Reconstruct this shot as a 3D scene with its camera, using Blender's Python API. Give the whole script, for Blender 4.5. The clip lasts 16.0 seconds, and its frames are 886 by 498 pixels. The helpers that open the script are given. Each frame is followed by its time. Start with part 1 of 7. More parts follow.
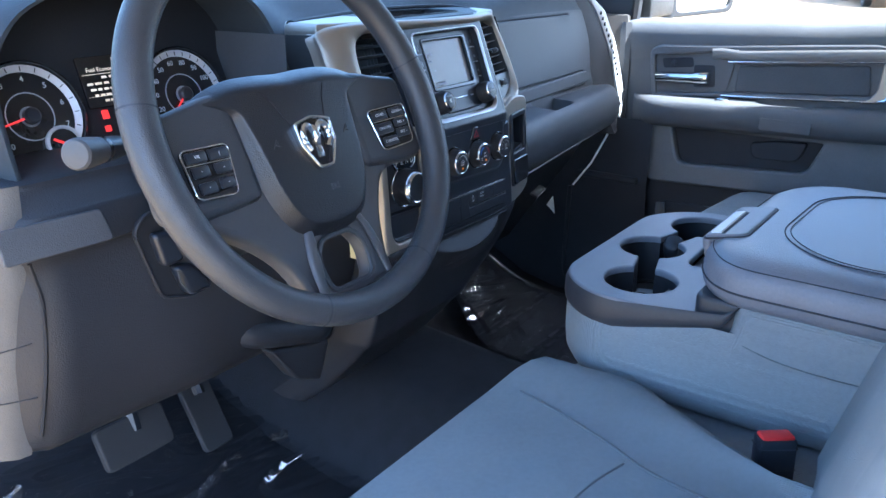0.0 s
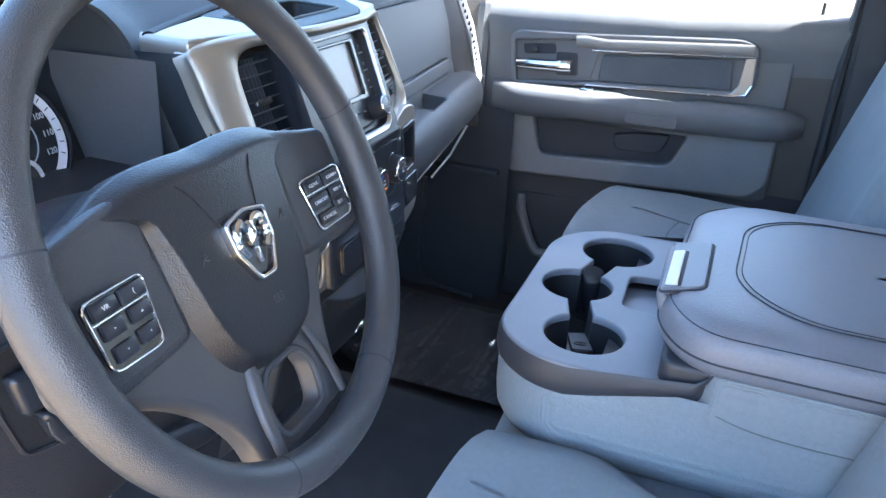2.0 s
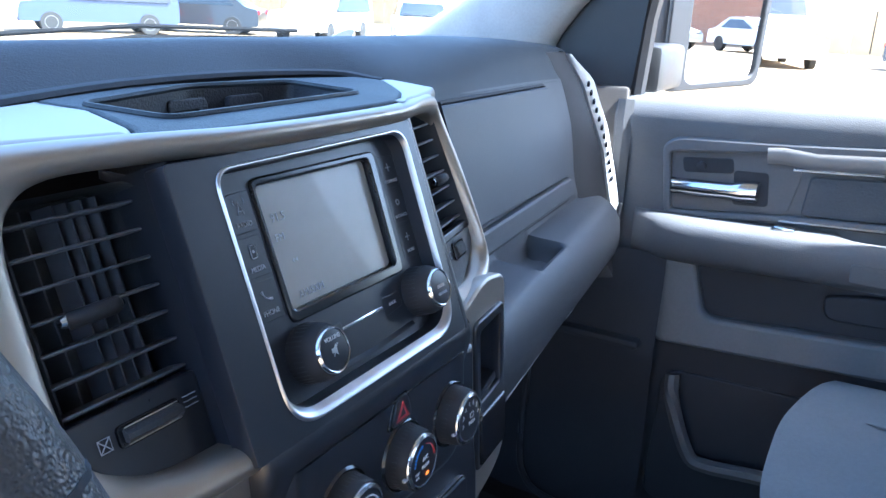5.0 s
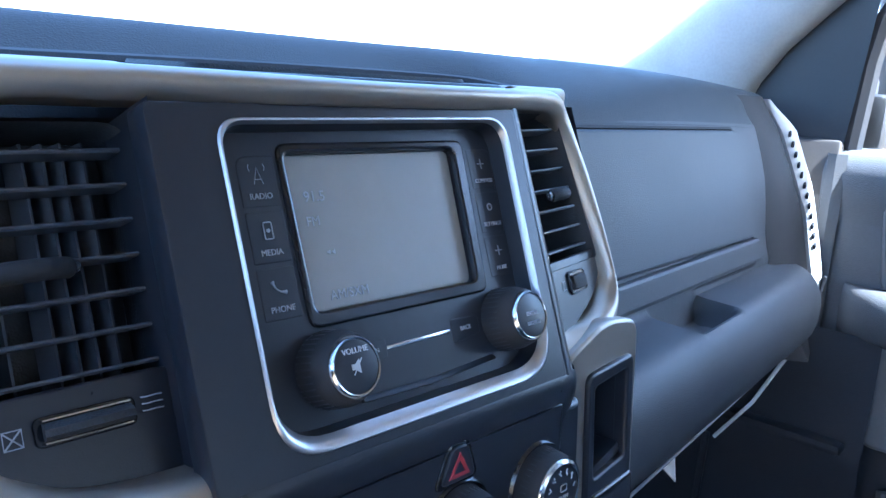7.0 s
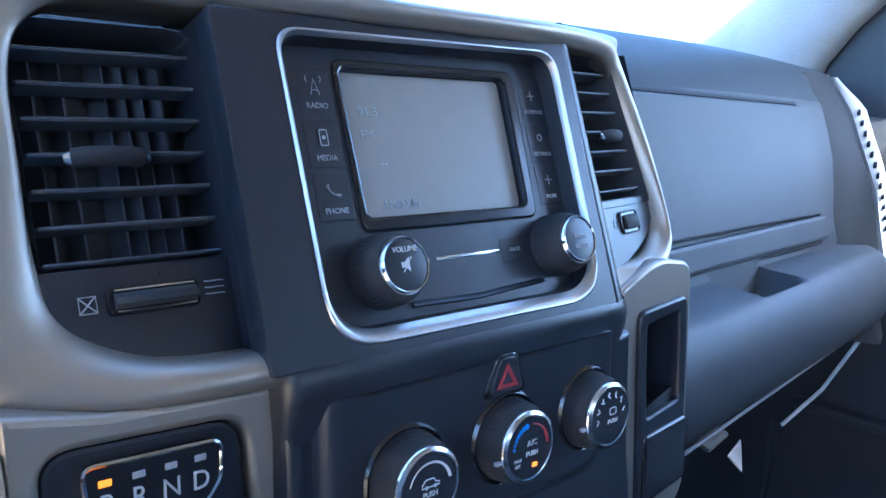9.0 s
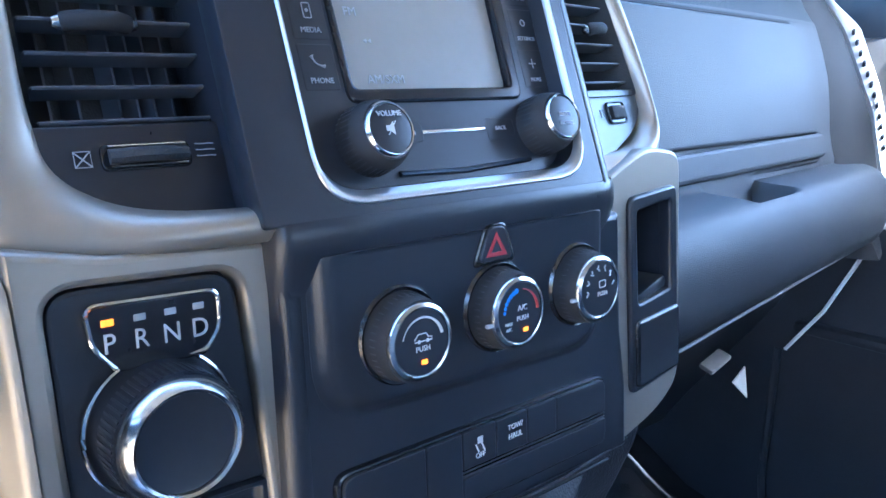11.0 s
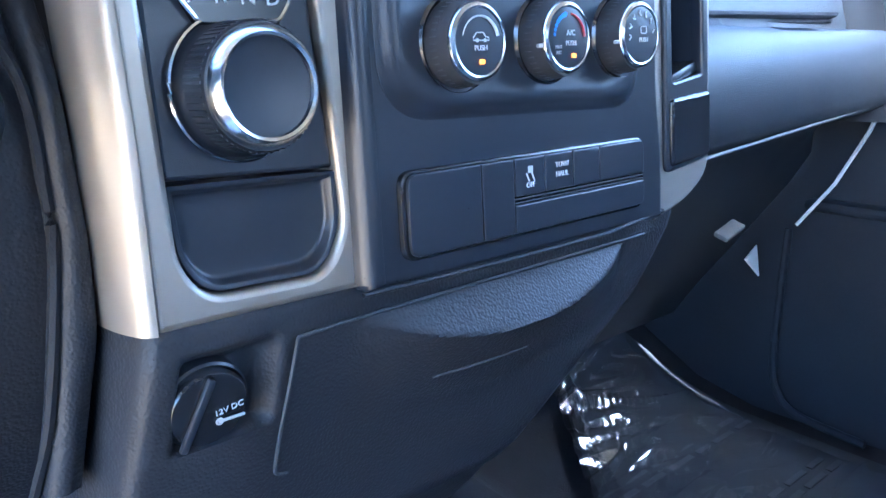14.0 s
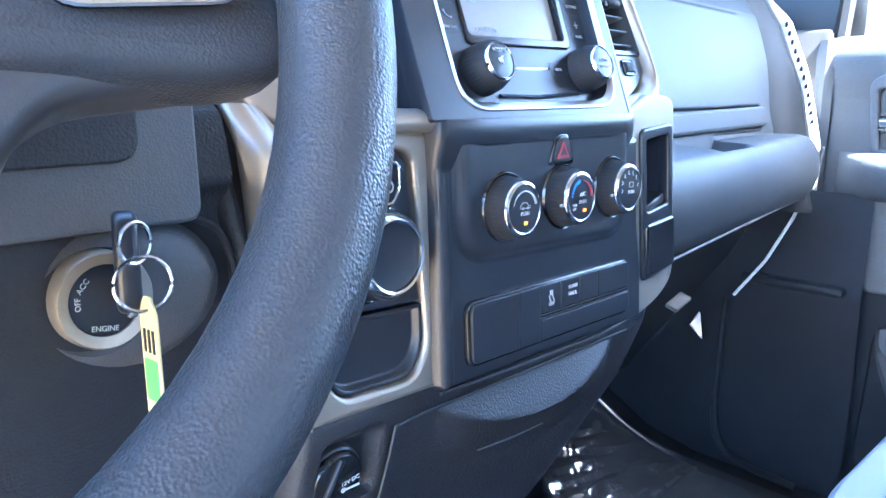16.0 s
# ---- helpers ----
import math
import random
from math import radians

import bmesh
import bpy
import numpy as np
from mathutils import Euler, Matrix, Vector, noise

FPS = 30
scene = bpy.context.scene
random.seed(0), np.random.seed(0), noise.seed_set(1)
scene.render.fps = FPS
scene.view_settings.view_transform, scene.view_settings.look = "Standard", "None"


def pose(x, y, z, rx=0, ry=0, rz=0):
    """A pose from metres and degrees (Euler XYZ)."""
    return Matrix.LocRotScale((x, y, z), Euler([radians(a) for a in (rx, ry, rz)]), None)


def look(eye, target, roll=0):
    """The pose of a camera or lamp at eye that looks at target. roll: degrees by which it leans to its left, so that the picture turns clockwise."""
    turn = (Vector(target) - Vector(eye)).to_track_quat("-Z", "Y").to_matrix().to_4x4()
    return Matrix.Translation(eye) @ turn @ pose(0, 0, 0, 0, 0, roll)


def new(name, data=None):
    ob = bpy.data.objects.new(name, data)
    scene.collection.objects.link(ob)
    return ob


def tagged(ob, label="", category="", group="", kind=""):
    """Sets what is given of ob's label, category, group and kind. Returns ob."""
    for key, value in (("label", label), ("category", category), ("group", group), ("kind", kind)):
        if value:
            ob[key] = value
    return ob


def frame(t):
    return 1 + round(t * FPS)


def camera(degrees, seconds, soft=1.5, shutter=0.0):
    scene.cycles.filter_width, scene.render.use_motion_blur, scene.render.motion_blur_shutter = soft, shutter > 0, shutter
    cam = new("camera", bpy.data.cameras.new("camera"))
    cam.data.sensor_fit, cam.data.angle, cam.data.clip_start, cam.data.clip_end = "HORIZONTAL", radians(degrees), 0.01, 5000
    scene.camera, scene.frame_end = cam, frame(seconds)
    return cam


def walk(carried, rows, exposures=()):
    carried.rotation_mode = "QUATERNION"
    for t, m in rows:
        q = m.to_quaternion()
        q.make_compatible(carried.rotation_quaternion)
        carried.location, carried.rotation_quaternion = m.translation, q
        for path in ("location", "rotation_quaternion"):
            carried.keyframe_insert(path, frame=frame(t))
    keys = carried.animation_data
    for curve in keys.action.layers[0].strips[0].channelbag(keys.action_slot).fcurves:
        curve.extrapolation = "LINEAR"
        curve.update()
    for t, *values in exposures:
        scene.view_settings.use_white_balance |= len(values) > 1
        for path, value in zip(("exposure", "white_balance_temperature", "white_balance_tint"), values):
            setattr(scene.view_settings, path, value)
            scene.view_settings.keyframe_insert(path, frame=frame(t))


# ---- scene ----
cam = camera(57.8, 16.0)
# seconds, stops, white balance
EXPOSURES = [(0.0, 3.35, 5050, 7), (0.5, 3.78, 5350, 9), (1.0, 4.0, 5600, 8), (2.0, 3.95, 5550, 8), (4.0, 3.98, 5300, 8), (5.0, 3.50, 5100, 9), (7.5, 3.65, 4700, 8), (9.0, 3.88, 4600, 8), (11.5, 4.52, 4650, 7), (12.5, 4.62, 4650, 7), (14.0, 4.98, 4550, 7), (16.0, 5.12, 4800, 7)]
# seconds, place, yaw, pitch, roll
ROWS = [
    (0.0, 0.0005, -0.0001, 1.4318, -54.486, -20.094, 0.162),
    (0.5, 0.0316, 0.1139, 1.4512, -59.228, -21.383, 1.086),
    (1.0, 0.0585, 0.1830, 1.4895, -63.829, -22.305, 2.030),
    (1.5, 0.0794, 0.2185, 1.4976, -67.927, -23.159, 2.926),
    (2.0, 0.1054, 0.2436, 1.4942, -70.728, -23.693, 3.570),
    (2.5, 0.1736, 0.2726, 1.4805, -72.271, -23.882, 3.784),
    (3.0, 0.2836, 0.3045, 1.4537, -72.975, -23.393, 3.836),
    (3.5, 0.3955, 0.3391, 1.4353, -72.470, -22.270, 3.729),
    (4.0, 0.4998, 0.3798, 1.4321, -70.335, -20.594, 3.367),
    (4.5, 0.5817, 0.4192, 1.4204, -66.469, -18.990, 3.075),
    (5.0, 0.6534, 0.4472, 1.4081, -61.756, -16.945, 2.843),
    (7.5, 0.7695, 0.4427, 1.3348, -44.582, -11.340, 3.536),
    (8.0, 0.7626, 0.4294, 1.3255, -43.257, -10.867, 3.266),
    (8.5, 0.7596, 0.4229, 1.3164, -42.339, -10.635, 2.908),
    (9.0, 0.7600, 0.4218, 1.3025, -41.771, -10.828, 2.659),
    (11.5, 0.7519, 0.3973, 1.2410, -41.170, -13.114, -0.227),
    (12.0, 0.7487, 0.3978, 1.2235, -41.134, -13.621, -0.506),
    (12.5, 0.7453, 0.3930, 1.2110, -41.197, -14.103, -0.457),
    (13.0, 0.7321, 0.3883, 1.1848, -41.181, -14.256, -0.565),
    (13.5, 0.7205, 0.3887, 1.1638, -41.193, -14.471, -0.667),
    (14.0, 0.7072, 0.3885, 1.1427, -41.532, -14.619, -0.782),
    (14.5, 0.6931, 0.3841, 1.1295, -42.240, -14.617, -0.759),
    (15.0, 0.6680, 0.3733, 1.1409, -43.294, -14.179, -0.493),
    (15.5, 0.6347, 0.3567, 1.1710, -44.703, -13.248, 0.033),
    (16.0, 0.5767, 0.3486, 1.2204, -46.066, -12.003, 0.675),
]
walk(cam, [(t, pose(x, y, z, 90 + pitch, 0, yaw) @ pose(0, 0, 0, 0, 0, roll)) for t, x, y, z, yaw, pitch, roll in ROWS], EXPOSURES)

# world and sun
SUN_ELEV, SUN_AZ = 50.0, 80.5        # azimuth counted from the passenger side towards the tailgate
sun_dir = Vector((math.cos(radians(SUN_ELEV)) * math.cos(radians(SUN_AZ)),
                  -math.cos(radians(SUN_ELEV)) * math.sin(radians(SUN_AZ)),
                  math.sin(radians(SUN_ELEV))))
world = bpy.data.worlds.new("daylight")
scene.world = world
world.use_nodes = True
wn = world.node_tree
sky = wn.nodes.new("ShaderNodeTexSky")
sky.sky_type = "NISHITA"
sky.sun_disc = False
sky.sun_elevation = radians(SUN_ELEV)
sky.sun_rotation = math.atan2(sun_dir.x, sun_dir.y)
sky.air_density, sky.dust_density = 1.0, 3.5
wn.links.new(sky.outputs[0], wn.nodes["Background"].inputs[0])
wn.nodes["Background"].inputs[1].default_value = 0.15
sun_data = bpy.data.lights.new("sun", "SUN")
sun_data.energy, sun_data.angle, sun_data.color = 4.5, radians(0.6), (1.0, 0.95, 0.86)
sun = new("sun", sun_data)
sun.matrix_world = look(sun_dir * 40, (0, 0, 0))


# ---- materials ----
def mat(name, color, rough=0.5, metal=0.0, vary=0.12, vscale=14.0, bump=0.0, bscale=400.0, kind="noise",
        rvary=0.0, coat=0.0, emit=None, power=0.0, alt=None, alpha=None):
    """Principled surface with mottling at two scales and a fine relief."""
    m = bpy.data.materials.new(name)
    m.use_nodes = True
    nt = m.node_tree
    b = nt.nodes["Principled BSDF"]
    b.inputs["Roughness"].default_value = rough
    b.inputs["Metallic"].default_value = metal
    b.inputs["Coat Weight"].default_value = coat
    tc = nt.nodes.new("ShaderNodeTexCoord")
    big = nt.nodes.new("ShaderNodeTexNoise")
    big.inputs["Scale"].default_value, big.inputs["Detail"].default_value = vscale, 6
    nt.links.new(tc.outputs["Object"], big.inputs["Vector"])
    fine = nt.nodes.new("ShaderNodeTexNoise")
    fine.inputs["Scale"].default_value, fine.inputs["Detail"].default_value = vscale * 19, 3
    nt.links.new(tc.outputs["Object"], fine.inputs["Vector"])
    add = nt.nodes.new("ShaderNodeMath")
    add.operation = "MULTIPLY_ADD"
    add.inputs[1].default_value = 0.6
    nt.links.new(big.outputs[0], add.inputs[0])
    half = nt.nodes.new("ShaderNodeMath")
    half.operation, half.inputs[1].default_value = "MULTIPLY", 0.4
    nt.links.new(fine.outputs[0], half.inputs[0])
    nt.links.new(half.outputs[0], add.inputs[2])
    ramp = nt.nodes.new("ShaderNodeValToRGB")
    lo = [max(0.0, c * (1 - vary)) for c in color]
    hi = [min(1.0, c * (1 + vary)) for c in (alt or color)]
    ramp.color_ramp.elements[0].position, ramp.color_ramp.elements[0].color = 0.3, (*lo, 1)
    ramp.color_ramp.elements[1].position, ramp.color_ramp.elements[1].color = 0.7, (*hi, 1)
    nt.links.new(add.outputs[0], ramp.inputs[0])
    nt.links.new(ramp.outputs[0], b.inputs["Base Color"])
    if rvary:
        rr = nt.nodes.new("ShaderNodeMapRange")
        rr.inputs["To Min"].default_value, rr.inputs["To Max"].default_value = rough - rvary, rough + rvary
        rr.inputs["From Min"].default_value, rr.inputs["From Max"].default_value = 0.3, 0.7
        nt.links.new(add.outputs[0], rr.inputs[0])
        nt.links.new(rr.outputs[0], b.inputs["Roughness"])
    if bump:
        if kind == "grain":
            tex = nt.nodes.new("ShaderNodeTexVoronoi")
            tex.feature = "SMOOTH_F1"
            tex.inputs["Scale"].default_value = bscale
        elif kind == "weave":
            tex = nt.nodes.new("ShaderNodeTexWave")
            tex.inputs["Scale"].default_value, tex.inputs["Distortion"].default_value = bscale, 2.0
        else:
            tex = nt.nodes.new("ShaderNodeTexNoise")
            tex.inputs["Scale"].default_value, tex.inputs["Detail"].default_value = bscale, 4
        nt.links.new(tc.outputs["Object"], tex.inputs["Vector"])
        bp = nt.nodes.new("ShaderNodeBump")
        bp.inputs["Strength"].default_value, bp.inputs["Distance"].default_value = bump, 0.001
        nt.links.new(tex.outputs[0], bp.inputs["Height"])
        nt.links.new(bp.outputs[0], b.inputs["Normal"])
    if emit:
        b.inputs["Emission Color"].default_value = (*emit, 1)
        b.inputs["Emission Strength"].default_value = power
    return m


PAD = mat("dash_pad_vinyl", (0.037, 0.043, 0.049), 0.52, bump=0.35, bscale=900, kind="grain", rvary=0.06)
GLOVE = mat("glovebox_plastic", (0.045, 0.049, 0.055), 0.52, bump=0.30, bscale=1100, kind="grain", rvary=0.05)
LOWER = mat("lower_dash_plastic", (0.023, 0.024, 0.028), 0.45, bump=0.35, bscale=700, kind="grain", rvary=0.05)
BLACK = mat("satin_black_plastic", (0.017, 0.020, 0.027), 0.33, bump=0.08, bscale=1500, rvary=0.06)
GLOSS = mat("gloss_black_plastic", (0.012, 0.013, 0.016), 0.18, rvary=0.04)
DEEP = mat("recess_black", (0.018, 0.019, 0.022), 0.62, bump=0.2, bscale=900, kind="grain")
# black slats painted lighter, lens haze put into their colour
VENTP = mat("vent_plastic_haze_lift", (0.095, 0.103, 0.120), 0.46, bump=0.06, bscale=1500, rvary=0.05)
RUBBER = mat("ribbed_rubber", (0.020, 0.021, 0.024), 0.7, bump=0.4, bscale=2500)
SILVER = mat("satin_silver_paint", (0.365, 0.328, 0.278), 0.42, 0.75, vary=0.03, bump=0.04, bscale=2500, rvary=0.03)
CHROME = mat("chrome", (0.60, 0.61, 0.62), 0.19, 1.0, vary=0.03, rvary=0.03)
RINGM = mat("satin_bright_ring", (0.50, 0.51, 0.53), 0.34, 0.9, vary=0.05, rvary=0.05)
BRIGHT = mat("brushed_bright_trim", (0.72, 0.73, 0.75), 0.24, 1.0, vary=0.04, rvary=0.05)
LEATHER = mat("grained_leather", (0.036, 0.039, 0.045), 0.37, bump=0.40, bscale=1150, kind="grain", rvary=0.07)
HUBM = mat("airbag_cover_vinyl", (0.014, 0.0155, 0.019), 0.37, bump=0.36, bscale=900, kind="grain", rvary=0.05)
SPOKE = mat("wheel_spoke_plastic", (0.050, 0.051, 0.055), 0.42, bump=0.1, bscale=1500, rvary=0.05)
CLOTH = mat("grey_seat_cloth", (0.195, 0.222, 0.242), 0.88, bump=0.7, bscale=330, kind="weave", vary=0.10, vscale=9)
VINYL = mat("grey_lid_vinyl", (0.150, 0.160, 0.185), 0.42, bump=0.45, bscale=600, kind="grain", rvary=0.06)
CONPL = mat("grey_console_plastic", (0.145, 0.158, 0.185), 0.48, bump=0.12, bscale=1600, rvary=0.05)
CONBAND = mat("console_band_plastic", (0.030, 0.032, 0.038), 0.5, bump=0.12, bscale=1500)
SEAM = mat("cloth_seam", (0.10, 0.115, 0.128), 0.9)
BEZEL = mat("light_door_bezel", (0.125, 0.125, 0.128), 0.45, bump=0.15, bscale=1300, rvary=0.05)
STRIPM = mat("demister_strip_plastic", (0.34, 0.335, 0.325), 0.5, bump=0.15, bscale=1300, rvary=0.05)
KICK = mat("dark_kick_plastic", (0.028, 0.031, 0.038), 0.55, bump=0.3, bscale=900, kind="grain")
ENDCAP = mat("dash_end_plastic", (0.070, 0.068, 0.067), 0.5, bump=0.35, bscale=800, kind="grain")
STITCH = mat("dark_stitching", (0.03, 0.034, 0.045), 0.8)
DOORG = mat("grey_door_vinyl", (0.102, 0.102, 0.104), 0.5, bump=0.4, bscale=800, kind="grain", rvary=0.05)
DOORL = mat("light_grey_door_plastic", (0.160, 0.159, 0.160), 0.5, bump=0.2, bscale=1200, rvary=0.05)
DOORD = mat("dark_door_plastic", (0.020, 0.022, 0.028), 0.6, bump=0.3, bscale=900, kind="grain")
DOORC = mat("door_insert_cloth", (0.085, 0.088, 0.094), 0.85, bump=0.6, bscale=300, kind="weave")
TAUPE = mat("door_trim_satin", (0.20, 0.188, 0.175), 0.45, 0.25, vary=0.05, rvary=0.04)
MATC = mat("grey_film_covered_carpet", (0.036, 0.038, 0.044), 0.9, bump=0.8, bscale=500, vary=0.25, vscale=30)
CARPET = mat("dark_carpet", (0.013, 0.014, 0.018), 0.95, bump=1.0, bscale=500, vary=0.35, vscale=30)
HEADL = mat("headliner_cloth", (0.42, 0.41, 0.38), 0.95, bump=0.5, bscale=500)
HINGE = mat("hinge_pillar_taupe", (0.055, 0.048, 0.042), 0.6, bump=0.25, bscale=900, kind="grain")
WELL = mat("moulded_black_cup_plastic", (0.016, 0.018, 0.022), 0.34, rvary=0.05)
PILLAR = mat("pillar_trim_beige", (0.36, 0.355, 0.335), 0.6, bump=0.25, bscale=900, kind="grain")
WHITEP = mat("printed_white", (0.46, 0.48, 0.50), 0.5, vary=0.03)
DIMP = mat("printed_dim_grey", (0.34, 0.36, 0.40), 0.5, vary=0.03)
REDP = mat("red_plastic", (0.55, 0.03, 0.03), 0.35, vary=0.08)
HAZR = mat("dull_red_print", (0.30, 0.03, 0.04), 0.45, vary=0.05)
BLUEP = mat("printed_blue", (0.05, 0.20, 0.60), 0.5, vary=0.03)
AMBER = mat("amber_indicator", (0.8, 0.3, 0.02), 0.4, emit=(1.0, 0.17, 0.0), power=0.15, vary=0.02)
REDLIT = mat("red_lit_needle", (0.6, 0.02, 0.02), 0.4, emit=(1.0, 0.05, 0.04), power=0.09, vary=0.02)
TXTLIT = mat("amber_white_display_text", (0.6, 0.5, 0.4), 0.4, emit=(1.0, 0.78, 0.55), power=0.06, vary=0.02)
# pale warm base holds the outside light reflected on the screen
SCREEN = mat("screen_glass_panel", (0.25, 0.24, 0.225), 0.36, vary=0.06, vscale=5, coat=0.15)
CLSCR = mat("cluster_display_black", (0.012, 0.012, 0.014), 0.2)
DIALW = mat("dial_ring_silver", (0.55, 0.56, 0.60), 0.35, 0.3, vary=0.03)
TAG = mat("key_tag_card", (0.62, 0.55, 0.30), 0.5, vary=0.05)
GREENP = mat("printed_green", (0.15, 0.50, 0.12), 0.5, vary=0.05)
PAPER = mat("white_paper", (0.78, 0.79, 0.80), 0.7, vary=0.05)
FRAMEP = mat("black_body_frame_trim", (0.018, 0.018, 0.020), 0.5, bump=0.2, bscale=900)
WIPERM = mat("weathered_wiper_black", (0.010, 0.010, 0.011), 0.9)
BODYP = mat("truck_body_paint", (0.48, 0.49, 0.50), 0.3, 0.3, coat=0.5, vary=0.03)


for m_, level in ((WELL, 0.4), (BLACK, 0.5), (LOWER, 0.25), (KICK, 0.3), (DEEP, 0.2), (WIPERM, 0.1), (PAD, 0.15), (GLOVE, 0.35)):
    m_.node_tree.nodes["Principled BSDF"].inputs["Specular IOR Level"].default_value = level
BANDP = mat("knee_band_plastic", (0.060, 0.063, 0.070), 0.5, bump=0.3, bscale=900, kind="grain")


def glass(name, tint=(0.95, 0.98, 0.97), rough=0.0, least=0.05, most=0.9):
    m = bpy.data.materials.new(name)
    m.use_nodes = True
    nt = m.node_tree
    nt.nodes.remove(nt.nodes["Principled BSDF"])
    lw = nt.nodes.new("ShaderNodeLayerWeight")
    pw = nt.nodes.new("ShaderNodeMath")
    pw.operation, pw.inputs[1].default_value = "POWER", 5.0
    nt.links.new(lw.outputs["Facing"], pw.inputs[0])
    fr = nt.nodes.new("ShaderNodeMapRange")
    fr.inputs["To Min"].default_value, fr.inputs["To Max"].default_value = least, most
    nt.links.new(pw.outputs[0], fr.inputs[0])
    tr = nt.nodes.new("ShaderNodeBsdfTransparent")
    tr.inputs[0].default_value = (*tint, 1)
    gl = nt.nodes.new("ShaderNodeBsdfGlossy")
    gl.inputs["Roughness"].default_value = rough
    mx = nt.nodes.new("ShaderNodeMixShader")
    nt.links.new(fr.outputs[0], mx.inputs[0])
    nt.links.new(tr.outputs[0], mx.inputs[1])
    nt.links.new(gl.outputs[0], mx.inputs[2])
    nt.links.new(mx.outputs[0], nt.nodes["Material Output"].inputs[0])
    return m


GLASS = glass("window_glass")
WSGLASS = glass("tinted_windscreen_glass", (0.74, 0.80, 0.79))
TINTED = glass("tinted_rear_glass", (0.22, 0.23, 0.24))
FILM = glass("clear_plastic_film", (0.93, 0.94, 0.96), 0.06, 0.20, 0.55)
MIRROR = mat("mirror_glass", (0.9, 0.9, 0.9), 0.01, 1.0, vary=0.0)


# ---- mesh helpers ----
def basis(origin, right, up):
    """A pose whose x runs right and y up along a surface, with z out of it."""
    r = Vector(right).normalized()
    u = Vector(up)
    u = (u - r * u.dot(r)).normalized()
    n = r.cross(u)
    m = Matrix((r, u, n)).transposed().to_4x4()
    m.translation = Vector(origin)
    return m


def smooth(me, angle=35):
    for p in me.polygons:
        p.use_smooth = True
    me.set_sharp_from_angle(angle=radians(angle))
    return me


def from_bm(bm, angle=35):
    bmesh.ops.recalc_face_normals(bm, faces=bm.faces)
    me = bpy.data.meshes.new("mesh")
    bm.to_mesh(me)
    bm.free()
    return smooth(me, angle)


def rpoly(pts, r=0.005, n=5):
    """Rounds the corners of a polygon; a point may carry a radius of its own."""
    out = []
    k = len(pts)
    for i in range(k):
        p = Vector(pts[i][:2])
        rad = pts[i][2] if len(pts[i]) > 2 else r
        a, b = Vector(pts[i - 1][:2]) - p, Vector(pts[(i + 1) % k][:2]) - p
        d = min(rad, a.length * 0.48, b.length * 0.48)
        if d < 1e-5:
            out.append(tuple(p))
            continue
        s, e = p + a.normalized() * d, p + b.normalized() * d
        for j in range(n + 1):
            t = j / n
            out.append(tuple((1 - t) ** 2 * s + 2 * t * (1 - t) * p + t * t * e))
    return out


def rrect(x0, y0, x1, y1, r=0.005, n=5):
    return rpoly([(x0, y0), (x1, y0), (x1, y1), (x0, y1)], r, n)


def circle(cx, cy, r, n=40, sy=1.0):
    return [(cx + r * math.cos(2 * math.pi * i / n), cy + r * sy * math.sin(2 * math.pi * i / n)) for i in range(n)]


def slab(outlines, m, z0=0.0, z1=0.003, bevel=0.0008, res=1):
    """A plate of any outline, with holes, from height z0 to z1 over the pose m, with rounded edges."""
    cu = bpy.data.curves.new("plate", "CURVE")
    cu.dimensions, cu.fill_mode = "2D", "BOTH"
    cu.extrude = max((z1 - z0) / 2 - bevel, 0.00005)
    cu.bevel_depth, cu.bevel_resolution, cu.offset = bevel, res, -bevel
    for pts in outlines:
        sp = cu.splines.new("POLY")
        sp.points.add(len(pts) - 1)
        for q, p in zip(sp.points, pts):
            q.co = (p[0], p[1], 0, 1)
        sp.use_cyclic_u = True
    ob = bpy.data.objects.new("plate", cu)
    me = bpy.data.meshes.new_from_object(ob)
    bpy.data.objects.remove(ob)
    bpy.data.curves.remove(cu)
    me.transform(m @ Matrix.Translation((0, 0, (z0 + z1) / 2)))
    return smooth(me)


def text(body, m, size, align="CENTER", depth=0.0002, shear=0.0, sx=1.0):
    cu = bpy.data.curves.new("writing", "FONT")
    cu.body, cu.size, cu.align_x, cu.align_y, cu.extrude, cu.shear = body, size, align, "CENTER", depth, shear
    cu.resolution_u = 3
    ob = bpy.data.objects.new("writing", cu)
    me = bpy.data.meshes.new_from_object(ob)
    bpy.data.objects.remove(ob)
    bpy.data.curves.remove(cu)
    me.transform(m @ Matrix.Diagonal((sx, 1, 1, 1)))
    return me


def grid(rows, closed_u=False, closed_v=False, cap=False, angle=40):
    """A skin over rows of points of equal count."""
    bm = bmesh.new()
    vs = [[bm.verts.new(p) for p in row] for row in rows]
    nr, nc = len(vs), len(vs[0])
    for i in range(nr if closed_v else nr - 1):
        for j in range(nc if closed_u else nc - 1):
            a, b = vs[i], vs[(i + 1) % nr]
            bm.faces.new((a[j], a[(j + 1) % nc], b[(j + 1) % nc], b[j]))
    if cap:
        bm.faces.new(vs[0])
        bm.faces.new(vs[-1])
    return from_bm(bm, angle)


